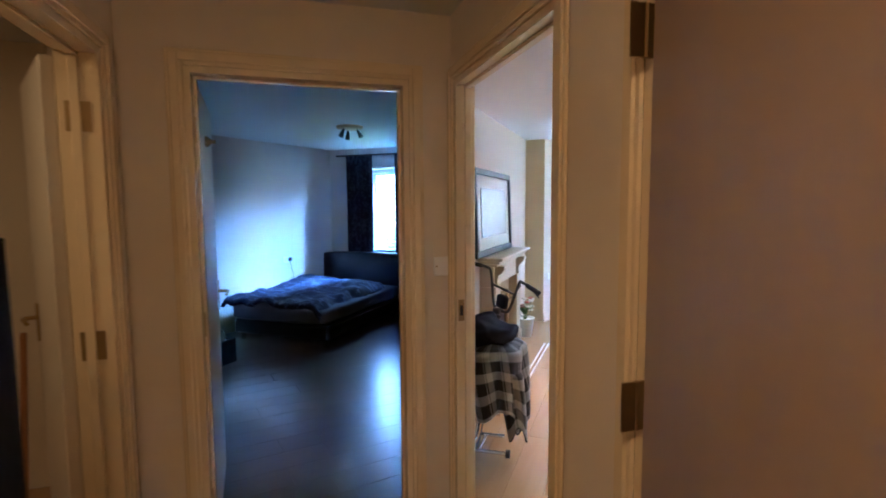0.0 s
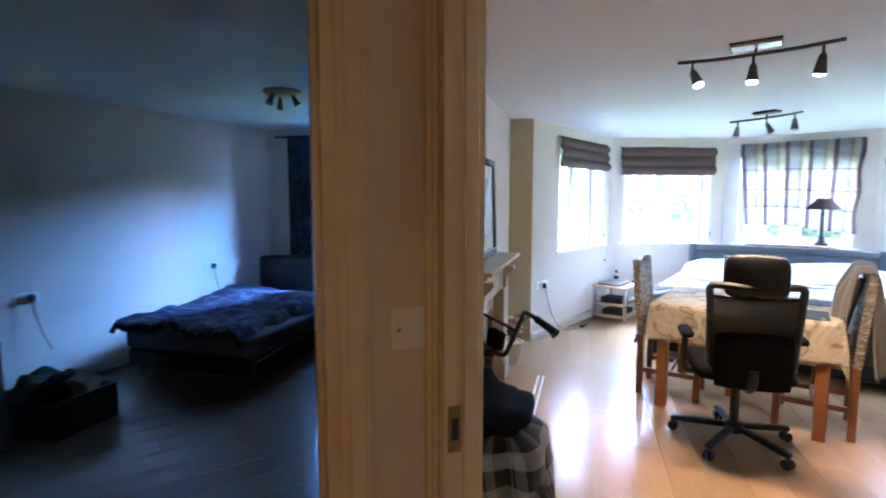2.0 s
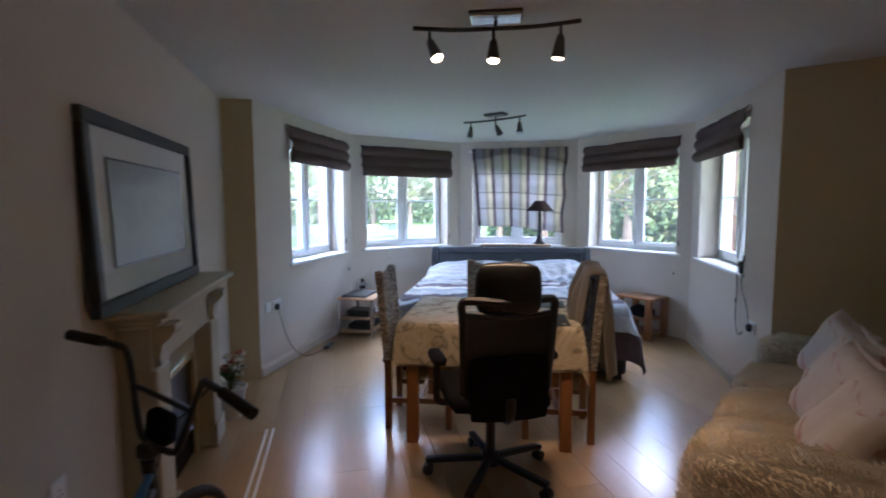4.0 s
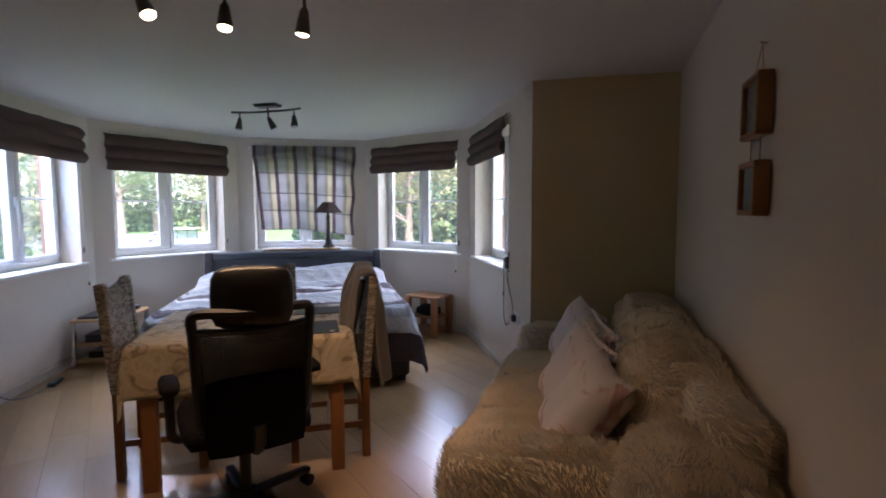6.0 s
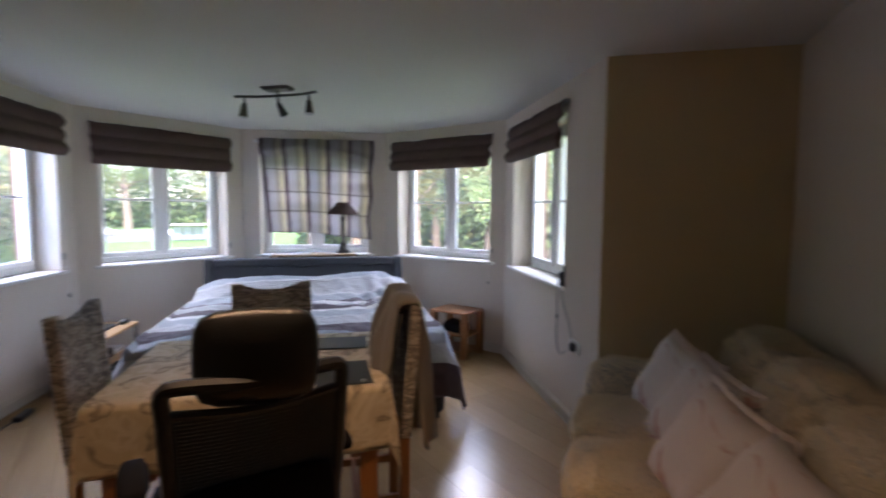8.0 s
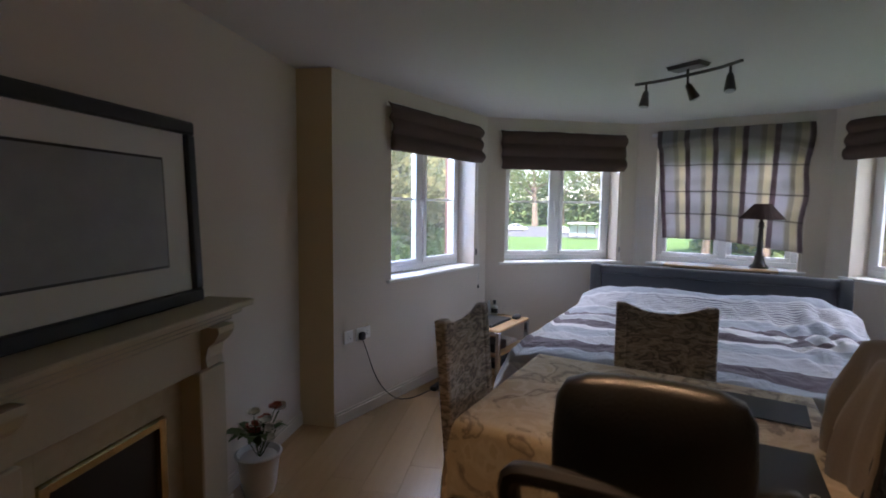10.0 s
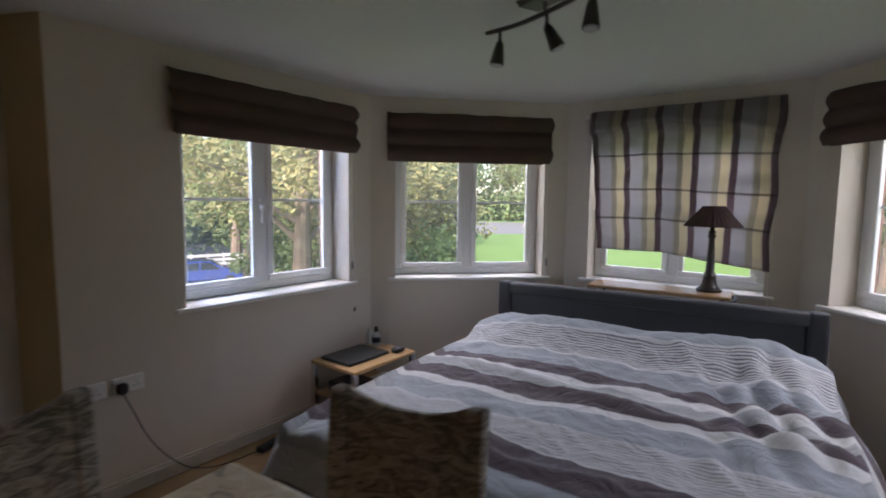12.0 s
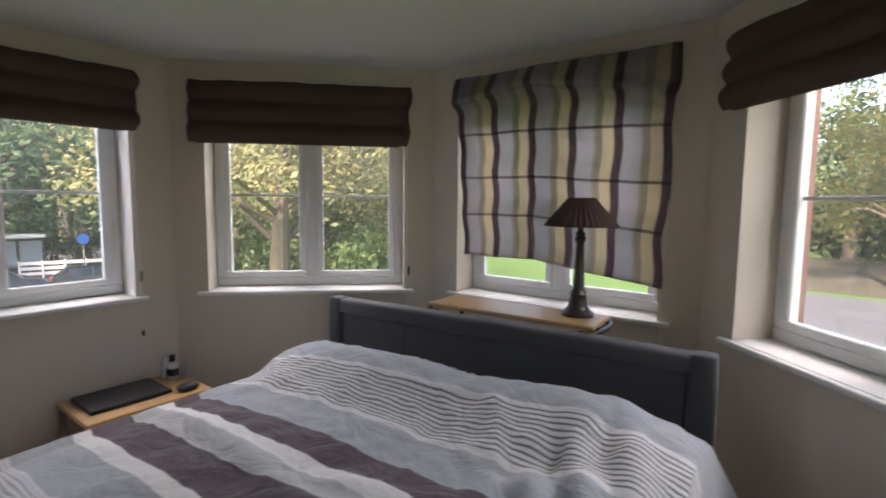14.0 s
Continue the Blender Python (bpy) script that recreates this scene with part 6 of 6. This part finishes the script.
for k, c in enumerate(HEAPC):
    g_ = thing("garment", ("green top", "pale grey shirt", "dark red top", "navy trousers", "white shirt")[k] + " crumpled in the box", "clothes", bxm @ pose(-0.16 + 0.08 * k, 0.06 * (-1) ** k, 0.17, 0, 0, 30 * k))
    part("folds", soft_box(-0.11, -0.10, 0, 0.11, 0.10, 0.13, 0.05, 0.01, 7, 0.06, k * 3.0), material("garment_cloth", c, 0.9, 0.1, 9, 150, 0.3), g_, smooth="all")


# ---- outdoors ----
GROUND = -3.6
GRASS = material("lawn_grass", (0.085, 0.165, 0.030), 0.9, 0.2, 0.15, 8, 0.5)
ASPHALT = material("grey_asphalt", (0.115, 0.115, 0.12), 0.85, 0.1, 0.3, 20, 0.3)
LITTER = material("leaf_litter_ground", (0.085, 0.072, 0.045), 0.9, 0.25, 0.5, 9, 0.5)
ground = tagged(mesh_object("ground", slab([(-600, -600), (600, -600), (600, 600), (-600, 600)], GROUND - 0.5, GROUND), GRASS), "mown green lawn around the building", "ground", kind="structure")
for nm, poly, mt, lb, up in (("road", [(-70, 2), (-19, 4), (-20, 19), (-27, 33), (-70, 52)], ASPHALT, "grey asphalt car park", 0.02),
                             ("road", [(-6, 30), (60, 12), (60, 28), (0, 42)], ASPHALT, "grey asphalt road past the lawn", 0.03),
                             ("road", [(-10, 92), (-48, 74), (-120, 70), (-120, 120), (-20, 128)], ASPHALT, "grey asphalt road beyond the lawn", 0.025),
                             ("verge", [(1, 43), (60, 29), (60, 60), (0, 66)], LITTER, "verge under the trees covered with fallen leaves", 0.015)):
    tagged(mesh_object(nm, slab(poly, GROUND - 0.2, GROUND + up), mt), lb, "road" if nm == "road" else "ground", kind="structure")
tagged(mesh_object("kerb", box(-34, -0.09, GROUND, 34, 0.09, GROUND + 0.11, 0.02, m=pose(27, 20.9, 0, 0, 0, -15.3)), material("pale_kerb_stone", (0.40, 0.39, 0.37), 0.85, 0.1, 3, 30, 0.2)), "pale stone kerb beside the road", "kerb", kind="structure")

BARK = material("grey_brown_bark", (0.17, 0.13, 0.10), 0.95, 0.25, 3, 14, 0.8, stretch=(1, 1, 0.3))


def leaf_material(name, a, b, c):
    m = bpy.data.materials.new(name)
    m.use_nodes = True
    n, l = m.node_tree.nodes, m.node_tree.links
    bs = n["Principled BSDF"]
    bs.inputs["Roughness"].default_value = 0.6
    geo, r = n.new("ShaderNodeNewGeometry"), n.new("ShaderNodeValToRGB")
    e = r.color_ramp.elements
    e[0].color, e[1].color = (*a, 1), (*c, 1)
    k = e.new(0.5)
    k.color = (*b, 1)
    info, add, fr = n.new("ShaderNodeObjectInfo"), n.new("ShaderNodeMath"), n.new("ShaderNodeMath")
    add.operation, fr.operation = "MULTIPLY_ADD", "MULTIPLY"
    fr.inputs[1].default_value = 0.6
    clump, blend, co = n.new("ShaderNodeTexNoise"), n.new("ShaderNodeMath"), n.new("ShaderNodeTexCoord")
    clump.inputs["Scale"].default_value, clump.inputs["Detail"].default_value = 0.35, 3
    l.new(co.outputs["Object"], clump.inputs["Vector"])
    blend.operation = "MULTIPLY_ADD"
    blend.inputs[1].default_value = 1.1
    l.new(clump.outputs["Fac"], blend.inputs[0])
    half = n.new("ShaderNodeMath")
    half.operation = "MULTIPLY_ADD"
    half.inputs[1].default_value, half.inputs[2].default_value = 0.45, -0.2
    l.new(geo.outputs["Random Per Island"], half.inputs[0])
    l.new(half.outputs[0], blend.inputs[2])
    l.new(blend.outputs[0], fr.inputs[0])
    l.new(info.outputs["Random"], add.inputs[0])
    add.inputs[1].default_value = 0.4
    l.new(fr.outputs[0], add.inputs[2])
    l.new(add.outputs[0], r.inputs[0])
    tr, mx = n.new("ShaderNodeBsdfTranslucent"), n.new("ShaderNodeMixShader")
    mx.inputs[0].default_value = 0.35
    l.new(r.outputs[0], bs.inputs["Base Color"])
    l.new(r.outputs[0], tr.inputs[0])
    l.new(bs.outputs[0], mx.inputs[1])
    l.new(tr.outputs[0], mx.inputs[2])
    l.new(mx.outputs[0], n["Material Output"].inputs[0])
    return m


LEAVES = {"green": leaf_material("green_leaves", (0.075, 0.13, 0.05), (0.15, 0.22, 0.08), (0.26, 0.30, 0.11)),
          "yellow": leaf_material("autumn_leaves", (0.07, 0.11, 0.045), (0.165, 0.18, 0.075), (0.33, 0.265, 0.10)),
          "dark": leaf_material("dark_green_leaves", (0.04, 0.08, 0.038), (0.08, 0.135, 0.06), (0.15, 0.20, 0.08)),
          "orange": leaf_material("orange_leaves", (0.09, 0.13, 0.05), (0.19, 0.20, 0.075), (0.40, 0.27, 0.085))}


def tree(at, height, spread, kind, seed, leaves=3200, leaf=0.30, low=0.3, label="tall leafy tree with an uneven autumn crown"):
    rnd = random.Random(seed)
    t = thing("tree", label, "tree", pose(at[0], at[1], GROUND, 0, 0, rnd.uniform(0, 360)), group="trees around the lawn")
    tr = bmesh.new()
    r0 = height * 0.026 + 0.05
    lean = Vector((rnd.uniform(-0.3, 0.3), rnd.uniform(-0.3, 0.3), 0))
    pts = [Vector((0, 0, 0)), lean * 0.4 + Vector((0, 0, height * 0.25)), lean + Vector((0, 0, height * 0.5)), lean * 1.3 + Vector((0, 0, height * 0.82))]
    for (p, q), (ra, rb) in zip(zip(pts, pts[1:]), ((r0 * 1.25, r0 * 0.85), (r0 * 0.85, r0 * 0.6), (r0 * 0.6, r0 * 0.18))):
        rod(p, q, ra, rb, 10, tr)
    ends = []
    for k in range(11):
        f = rnd.uniform(low, 0.78)
        b = pts[0].lerp(pts[-1], f)
        a = 2.4 * k + rnd.uniform(-0.4, 0.4)
        ln = spread * (1.05 - 0.55 * f) * rnd.uniform(0.7, 1.1)
        e = b + Vector((ln * math.cos(a), ln * math.sin(a), ln * rnd.uniform(0.25, 0.75)))
        mid = b.lerp(e, 0.5) + Vector((0, 0, 0.12 * ln))
        rod(b, mid, r0 * 0.34, r0 * 0.2, 6, tr)
        rod(mid, e, r0 * 0.2, r0 * 0.05, 5, tr)
        ends += [mid, e, b.lerp(e, 0.75)]
    ends += [pts[-1], pts[-1] + Vector((0, 0, height * 0.08)), pts[2]]
    part("trunk", tr, BARK, t, "grey-brown bark")
    verts, faces = [], []
    clumps = []
    for e in ends:
        for _ in range(3):
            clumps.append((e + Vector((rnd.gauss(0, 0.16 * spread), rnd.gauss(0, 0.16 * spread), rnd.gauss(0, 0.14 * spread))), spread * rnd.uniform(0.13, 0.30)))
    for _ in range(leaves):
        c, r = rnd.choice(clumps)
        d = Vector((rnd.gauss(0, 1), rnd.gauss(0, 1), rnd.gauss(0, 0.75)))
        p = c + d.normalized() * r * rnd.random() ** 0.4
        if p.z < height * 0.10:
            continue
        a = Vector((rnd.gauss(0, 1), rnd.gauss(0, 1), rnd.gauss(0, 0.6))).normalized()
        b = a.orthogonal().normalized()
        s = leaf * rnd.uniform(0.5, 1.2)
        k = len(verts)
        verts += [p - a * s * 0.6, p + b * s * 0.33 + a * s * 0.05, p + a * s * 0.6, p - b * s * 0.33 + Vector((0, 0, -0.1 * s))]
        faces += [(k, k + 1, k + 2), (k, k + 2, k + 3)]
    me = bpy.data.meshes.new("crown")
    me.from_pydata([tuple(v) for v in verts], [], faces)
    me.materials.append(LEAVES[kind])
    cr_ = new("crown", me)
    cr_.parent = t
    cr_["label"] = kind + " leaves"
    return t


near_tree = tree((-17.0, 19.9), 14, 6.5, "yellow", 1, 10000, 0.25, 0.26, "large autumn tree with a thick pale trunk")
protos = [tree((-32, 36), 16, 6.5, "green", 2, 4600, 0.42), tree((-25, 34), 13, 6.0, "yellow", 3, 4600, 0.40), tree((-46, 24), 17, 7.0, "dark", 4, 4600, 0.45), tree((7, 47), 13, 6.0, "orange", 5, 4200, 0.40)]
rnd = random.Random(12)
SPOTS = []
for k in range(44):
    az = radians(-62 + 160 * k / 43 + rnd.uniform(-1.6, 1.6))       # from east of north round to the west
    dist = rnd.uniform(48, 74) if not 0.06 < az < 0.56 else rnd.uniform(128, 150)
    SPOTS.append((-1 - dist * math.sin(az), 7 + dist * math.cos(az)))
for k, (x, y) in enumerate(SPOTS):
    s = rnd.uniform(0.8, 1.25) * (1.5 if y > 100 else 1.0)
    c = copy_thing(protos[(0, 2, 1, 2, 0, 1)[k % 6]], pose(x, y, GROUND, 0, 0, rnd.uniform(0, 360)))
    c.scale = (s, s, s)
for k, (x, y, p, s) in enumerate(((-21, 27, 1, 0.75), (-26, 24, 0, 0.7), (-15, 26.5, 1, 0.62), (-30, 14, 2, 0.85), (-37, 31, 2, 0.8), (-42, 17, 0, 0.95), (-24, 30, 2, 0.7), (14, 40, 0, 0.8), (22, 36, 2, 0.9), (-41, 10, 1, 0.95), (26, 20, 0, 0.9), (30, 12, 2, 0.9))):
    c = copy_thing(protos[p], pose(x, y, GROUND, 0, 0, 50 * k))
    c.scale = (s, s, s)


def woodland(kind, seed, count, d0, d1, top, size):
    """The far wood's undergrowth: leaf clumps from the ground up, in a belt round the lawn."""
    rnd = random.Random(seed)
    verts, faces = [], []
    for _ in range(count):
        az = radians(rnd.uniform(-78, 112))
        d = rnd.uniform(d0, d1) + (78 if 0.05 < az < 0.55 else 0)
        x, y = -1 - d * math.sin(az), 7 + d * math.cos(az)
        hgt = top * (0.65 + 0.5 * nz(x * 0.09, y * 0.09, seed))
        p = Vector((x, y, GROUND + hgt * rnd.random() ** 0.8))
        a = Vector((rnd.gauss(0, 1), rnd.gauss(0, 1), rnd.gauss(0, 0.7))).normalized()
        b = a.orthogonal().normalized()
        s = size * rnd.uniform(0.5, 1.3)
        k = len(verts)
        verts += [p - a * s * 0.6, p + b * s * 0.4, p + a * s * 0.6, p - b * s * 0.4 + Vector((0, 0, -0.2 * s))]
        faces += [(k, k + 1, k + 2), (k, k + 2, k + 3)]
    me = bpy.data.meshes.new("woodland")
    me.from_pydata([tuple(v) for v in verts], [], faces)
    me.materials.append(LEAVES[kind])
    tagged(new("woodland", me), "far woodland undergrowth in mixed autumn greens", "woodland", kind="stuff")


woodland("dark", 3, 46000, 60, 80, 13, 1.0)
woodland("green", 4, 24000, 58, 78, 12, 0.95)
woodland("yellow", 5, 10000, 60, 78, 14, 0.9)


def bush(at, w, h, kind, seed, count=2600):
    rnd = random.Random(seed)
    t = thing("bush", "dense leafy bush at the edge of the lawn", "bush", pose(at[0], at[1], GROUND), group="bushes at the lawn edge")
    tr = bmesh.new()
    for k in range(5):
        a = 1.3 * k
        rod((0.1 * math.cos(a), 0.1 * math.sin(a), 0), (w * 0.3 * math.cos(a), w * 0.3 * math.sin(a), h * 0.7), 0.06, 0.02, 6, tr)
    part("stems", tr, BARK, t)
    verts, faces = [], []
    lumps = [(Vector((rnd.uniform(-0.4, 0.4) * w, rnd.uniform(-0.4, 0.4) * w, rnd.uniform(0.25, 0.85) * h)), rnd.uniform(0.16, 0.3) * w) for _ in range(16)]
    for _ in range(count):
        c, r = rnd.choice(lumps)
        p = c + Vector((rnd.gauss(0, 1), rnd.gauss(0, 1), rnd.gauss(0, 1))).normalized() * r * rnd.random() ** 0.35
        if p.z < 0.05:
            continue
        a = Vector((rnd.gauss(0, 1), rnd.gauss(0, 1), rnd.gauss(0, 0.6))).normalized()
        b = a.orthogonal().normalized()
        s = 0.26 * rnd.uniform(0.5, 1.2)
        k = len(verts)
        verts += [p - a * s * 0.6, p + b * s * 0.33, p + a * s * 0.6, p - b * s * 0.33]
        faces += [(k, k + 1, k + 2), (k, k + 2, k + 3)]
    me = bpy.data.meshes.new("leaves")
    me.from_pydata([tuple(v) for v in verts], [], faces)
    me.materials.append(LEAVES[kind])
    o = new("leaves", me)
    o.parent = t


for k, (x, y, w, h, kd) in enumerate(((-19.5, 24.5, 5, 4.5, "yellow"), (-16, 23.5, 4.5, 4.0, "green"), (-22.5, 26.5, 5, 5, "dark"), (-13.6, 25.5, 3.5, 4.2, "green"), (-26, 28, 5, 4.5, "dark"), (-24, 24.5, 4, 3.5, "green"), (-44, 21, 6, 4, "dark"), (-42, 27, 6, 4.5, "dark"), (-38, 34, 6, 5, "dark"))):
    bush((x, y), w, h, kd, 40 + k)

# ---- cars, fence, sign, shelter ----
TYRE = RUBBER
GLASSDARK = material("dark_car_glass", (0.02, 0.025, 0.03), 0.08, 0.02, 10, 60, 0.0, coat=0.5)


def car(at, turn, color, label):
    paint = material("car_paint", color, 0.25, 0.03, 3, 40, 0.0, coat=0.8)
    c = thing("car", label, "car", pose(at[0], at[1], GROUND + 0.03, 0, 0, turn), group="parked cars")
    prof = [(-2.05, 0.35), (-2.1, 0.62), (-2.0, 0.85), (-1.75, 0.92), (-1.35, 1.38), (-0.6, 1.48), (0.3, 1.44), (1.0, 1.0), (1.75, 0.86), (2.05, 0.68), (2.1, 0.36)]
    bm = bmesh.new()
    ring_l = [bm.verts.new((x, -0.86 + 0.22 * max(0, z - 0.9), z)) for x, z in prof]
    ring_r = [bm.verts.new((x, 0.86 - 0.22 * max(0, z - 0.9), z)) for x, z in prof]
    bm.faces.new(ring_l)
    bm.faces.new(ring_r[::-1])
    for i in range(len(prof)):
        j = (i + 1) % len(prof)
        bm.faces.new((ring_l[i], ring_r[i], ring_r[j], ring_l[j]))
    bmesh.ops.bevel(bm, geom=list(bm.edges), offset=0.05, segments=2, affect="EDGES")
    part("body", bm, paint, c, smooth=True)
    for sg in (-1, 1):
        for q in (((-1.25, 0.95), (-1.12, 1.33), (-0.35, 1.40), (-0.35, 0.95)), ((-0.27, 0.95), (-0.27, 1.40), (0.25, 1.37), (0.82, 0.97))):
            g = bmesh.new()
            inn = [g.verts.new((x, sg * (0.862 - 0.22 * max(0, z - 0.9)), z)) for x, z in q]
            out = [g.verts.new((x, sg * (0.870 - 0.22 * max(0, z - 0.9)), z)) for x, z in q]
            g.faces.new(inn)
            g.faces.new(out[::-1])
            for i in range(4):
                g.faces.new((inn[i], out[i], out[(i + 1) % 4], inn[(i + 1) % 4]))
            part("side_window", g, GLASSDARK, c, "dark side window")
        part("headlight", box(1.92, sg * 0.55 - 0.16, 0.66, 2.09, sg * 0.55 + 0.16, 0.78, 0.03), CHROME, c)
        part("tail_light", box(-2.10, sg * 0.62 - 0.12, 0.70, -1.99, sg * 0.62 + 0.12, 0.86, 0.02), PETALR, c)
        for x in (-1.3, 1.3):
            w = part("wheel", rod((x, sg * 0.68, 0.31), (x, sg * 0.88, 0.31), 0.31, seg=20), TYRE, c, "black tyre")
            part("rim", rod((x, sg * 0.881, 0.31), (x, sg * 0.895, 0.31), 0.19, seg=16), CHROME, w)
    part("windscreen", box(-0.02, -0.66, 0, 0.02, 0.66, 0.74, m=Matrix.Translation((0.99, 0, 1.02)) @ Matrix.Rotation(radians(-57), 4, "Y")), GLASSDARK, c, "dark windscreen")
    return c


car((-28.2, 22.6), 60, (0.02, 0.06, 0.36), "bright blue hatchback parked by the trees")
car((-30.2, 18.6), 72, (0.012, 0.016, 0.035), "dark blue car parked by the trees")
car((-31.2, 14.6), 78, (0.02, 0.035, 0.10), "dark blue car parked by the trees")
car((-27, 95), 20, (0.62, 0.63, 0.64), "white car on the far road")
car((-38, 100), 25, (0.45, 0.46, 0.48), "silver car on the far road")
WHITEWOOD = material("white_fence_paint", (0.70, 0.70, 0.68), 0.6, 0.06, 2, 20, 0.1)
fa, fb = Vector((-38.0, 17.5)), Vector((-33.0, 31.0))
fnc = thing("fence", "low white railing fence at the car park edge", "fence", along(fa, fb, GROUND + 0.02))
fl_ = (fb - fa).length
for k in range(14):
    x = fl_ * k / 13
    part("post", box(x - 0.06, -0.06, 0, x + 0.06, 0.06, 1.1, 0.01), WHITEWOOD, fnc)
for z in (0.3, 0.62, 0.94):
    part("rail", box(0.061, -0.03, z - 0.10, fl_ - 0.061, 0.03, z + 0.10, 0.008), WHITEWOOD, fnc)
sg_ = thing("road_sign", "round blue road sign on a grey pole", "sign", pose(-33.7, 19.3, GROUND + 0.02, 0, 0, 68))
part("pole", rod((0, 0, 0), (0, 0, 2.9), 0.038), CHROME, sg_)
part("disc", rod((0, -0.045, 2.6), (0, -0.06, 2.6), 0.30, seg=24), material("blue_sign_face", (0.03, 0.16, 0.55), 0.4, 0.02, 5, 40, 0.0), sg_, "blue sign face")
shl = thing("bus_shelter", "glazed bus shelter with a pale curved roof", "bus shelter", pose(-20.6, 83, GROUND + 0.03, 0, 0, 14))
part("roof", soft_box(-2.2, -0.9, 2.35, 2.2, 0.9, 2.55, 0.09, 0.06, 5), WHITEWOOD, shl, smooth="all")
for x in (-2.0, -0.7, 0.7, 2.0):
    part("post", box(x - 0.05, 0.70, 0, x + 0.05, 0.80, 2.36, 0.01), GUN, shl)
for x in (-1.35, 0.0, 1.35):
    part("pane", box(x - 0.59, 0.74, 0.35, x + 0.59, 0.76, 2.1), material("shelter_glass", (0.30, 0.36, 0.40), 0.1, 0.02, 4, 30, 0.0), shl, "bluish shelter glass")
part("bench", box(-1.6, 0.3, 0.45, 1.6, 0.6, 0.50, 0.01), GUN, shl)
for x in (-1.2, 1.2):
    part("bench_leg", box(x - 0.04, 0.4, 0, x + 0.04, 0.5, 0.449, 0.005), GUN, shl)
copy_thing(shl, pose(-41.0, 17.6, GROUND + 0.03, 0, 0, 70))

# ---- sky light entering at each window, from above it ----
for key, (a, b, s0) in WINDOWS.items():
    m = along(a, b)
    area_lamp("window_sky_" + key, m @ Vector((s0 + 0.6, 1.15, 2.75)), m @ Vector((s0 + 0.6, -0.6, 0.85)), 2.0, 0.9, 21 if key != "3" else 16, (0.95, 0.955, 1.0))
m = along(BC, BE)
area_lamp("window_sky_6", m @ Vector((2.25, 1.0, 2.55)), m @ Vector((0.3, -0.7, 0.95)), 1.8, 0.9, 150, (0.25, 0.50, 1.0))


# ---- floor planks last ----
planks([LC, C1, B, C, D, E, RC, RS], radians(110), 0.195, 1.29, LAMINATE, 3)
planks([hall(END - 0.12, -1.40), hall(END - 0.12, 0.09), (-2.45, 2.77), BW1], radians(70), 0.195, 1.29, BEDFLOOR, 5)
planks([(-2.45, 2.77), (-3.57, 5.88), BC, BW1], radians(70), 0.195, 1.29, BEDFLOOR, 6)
planks([hall(-1.0, -2.75), hall(2.0, -2.75), hall(2.0, -1.341), hall(-1.0, -1.341)], radians(HANG), 0.195, 1.29, LAMINATE, 9)
planks([hall(END - 0.12, -1.34), hall(3.0, -1.34), hall(3.0, 0.09), hall(END - 0.12, 0.09)], radians(HANG), 0.195, 1.29, LAMINATE, 7)
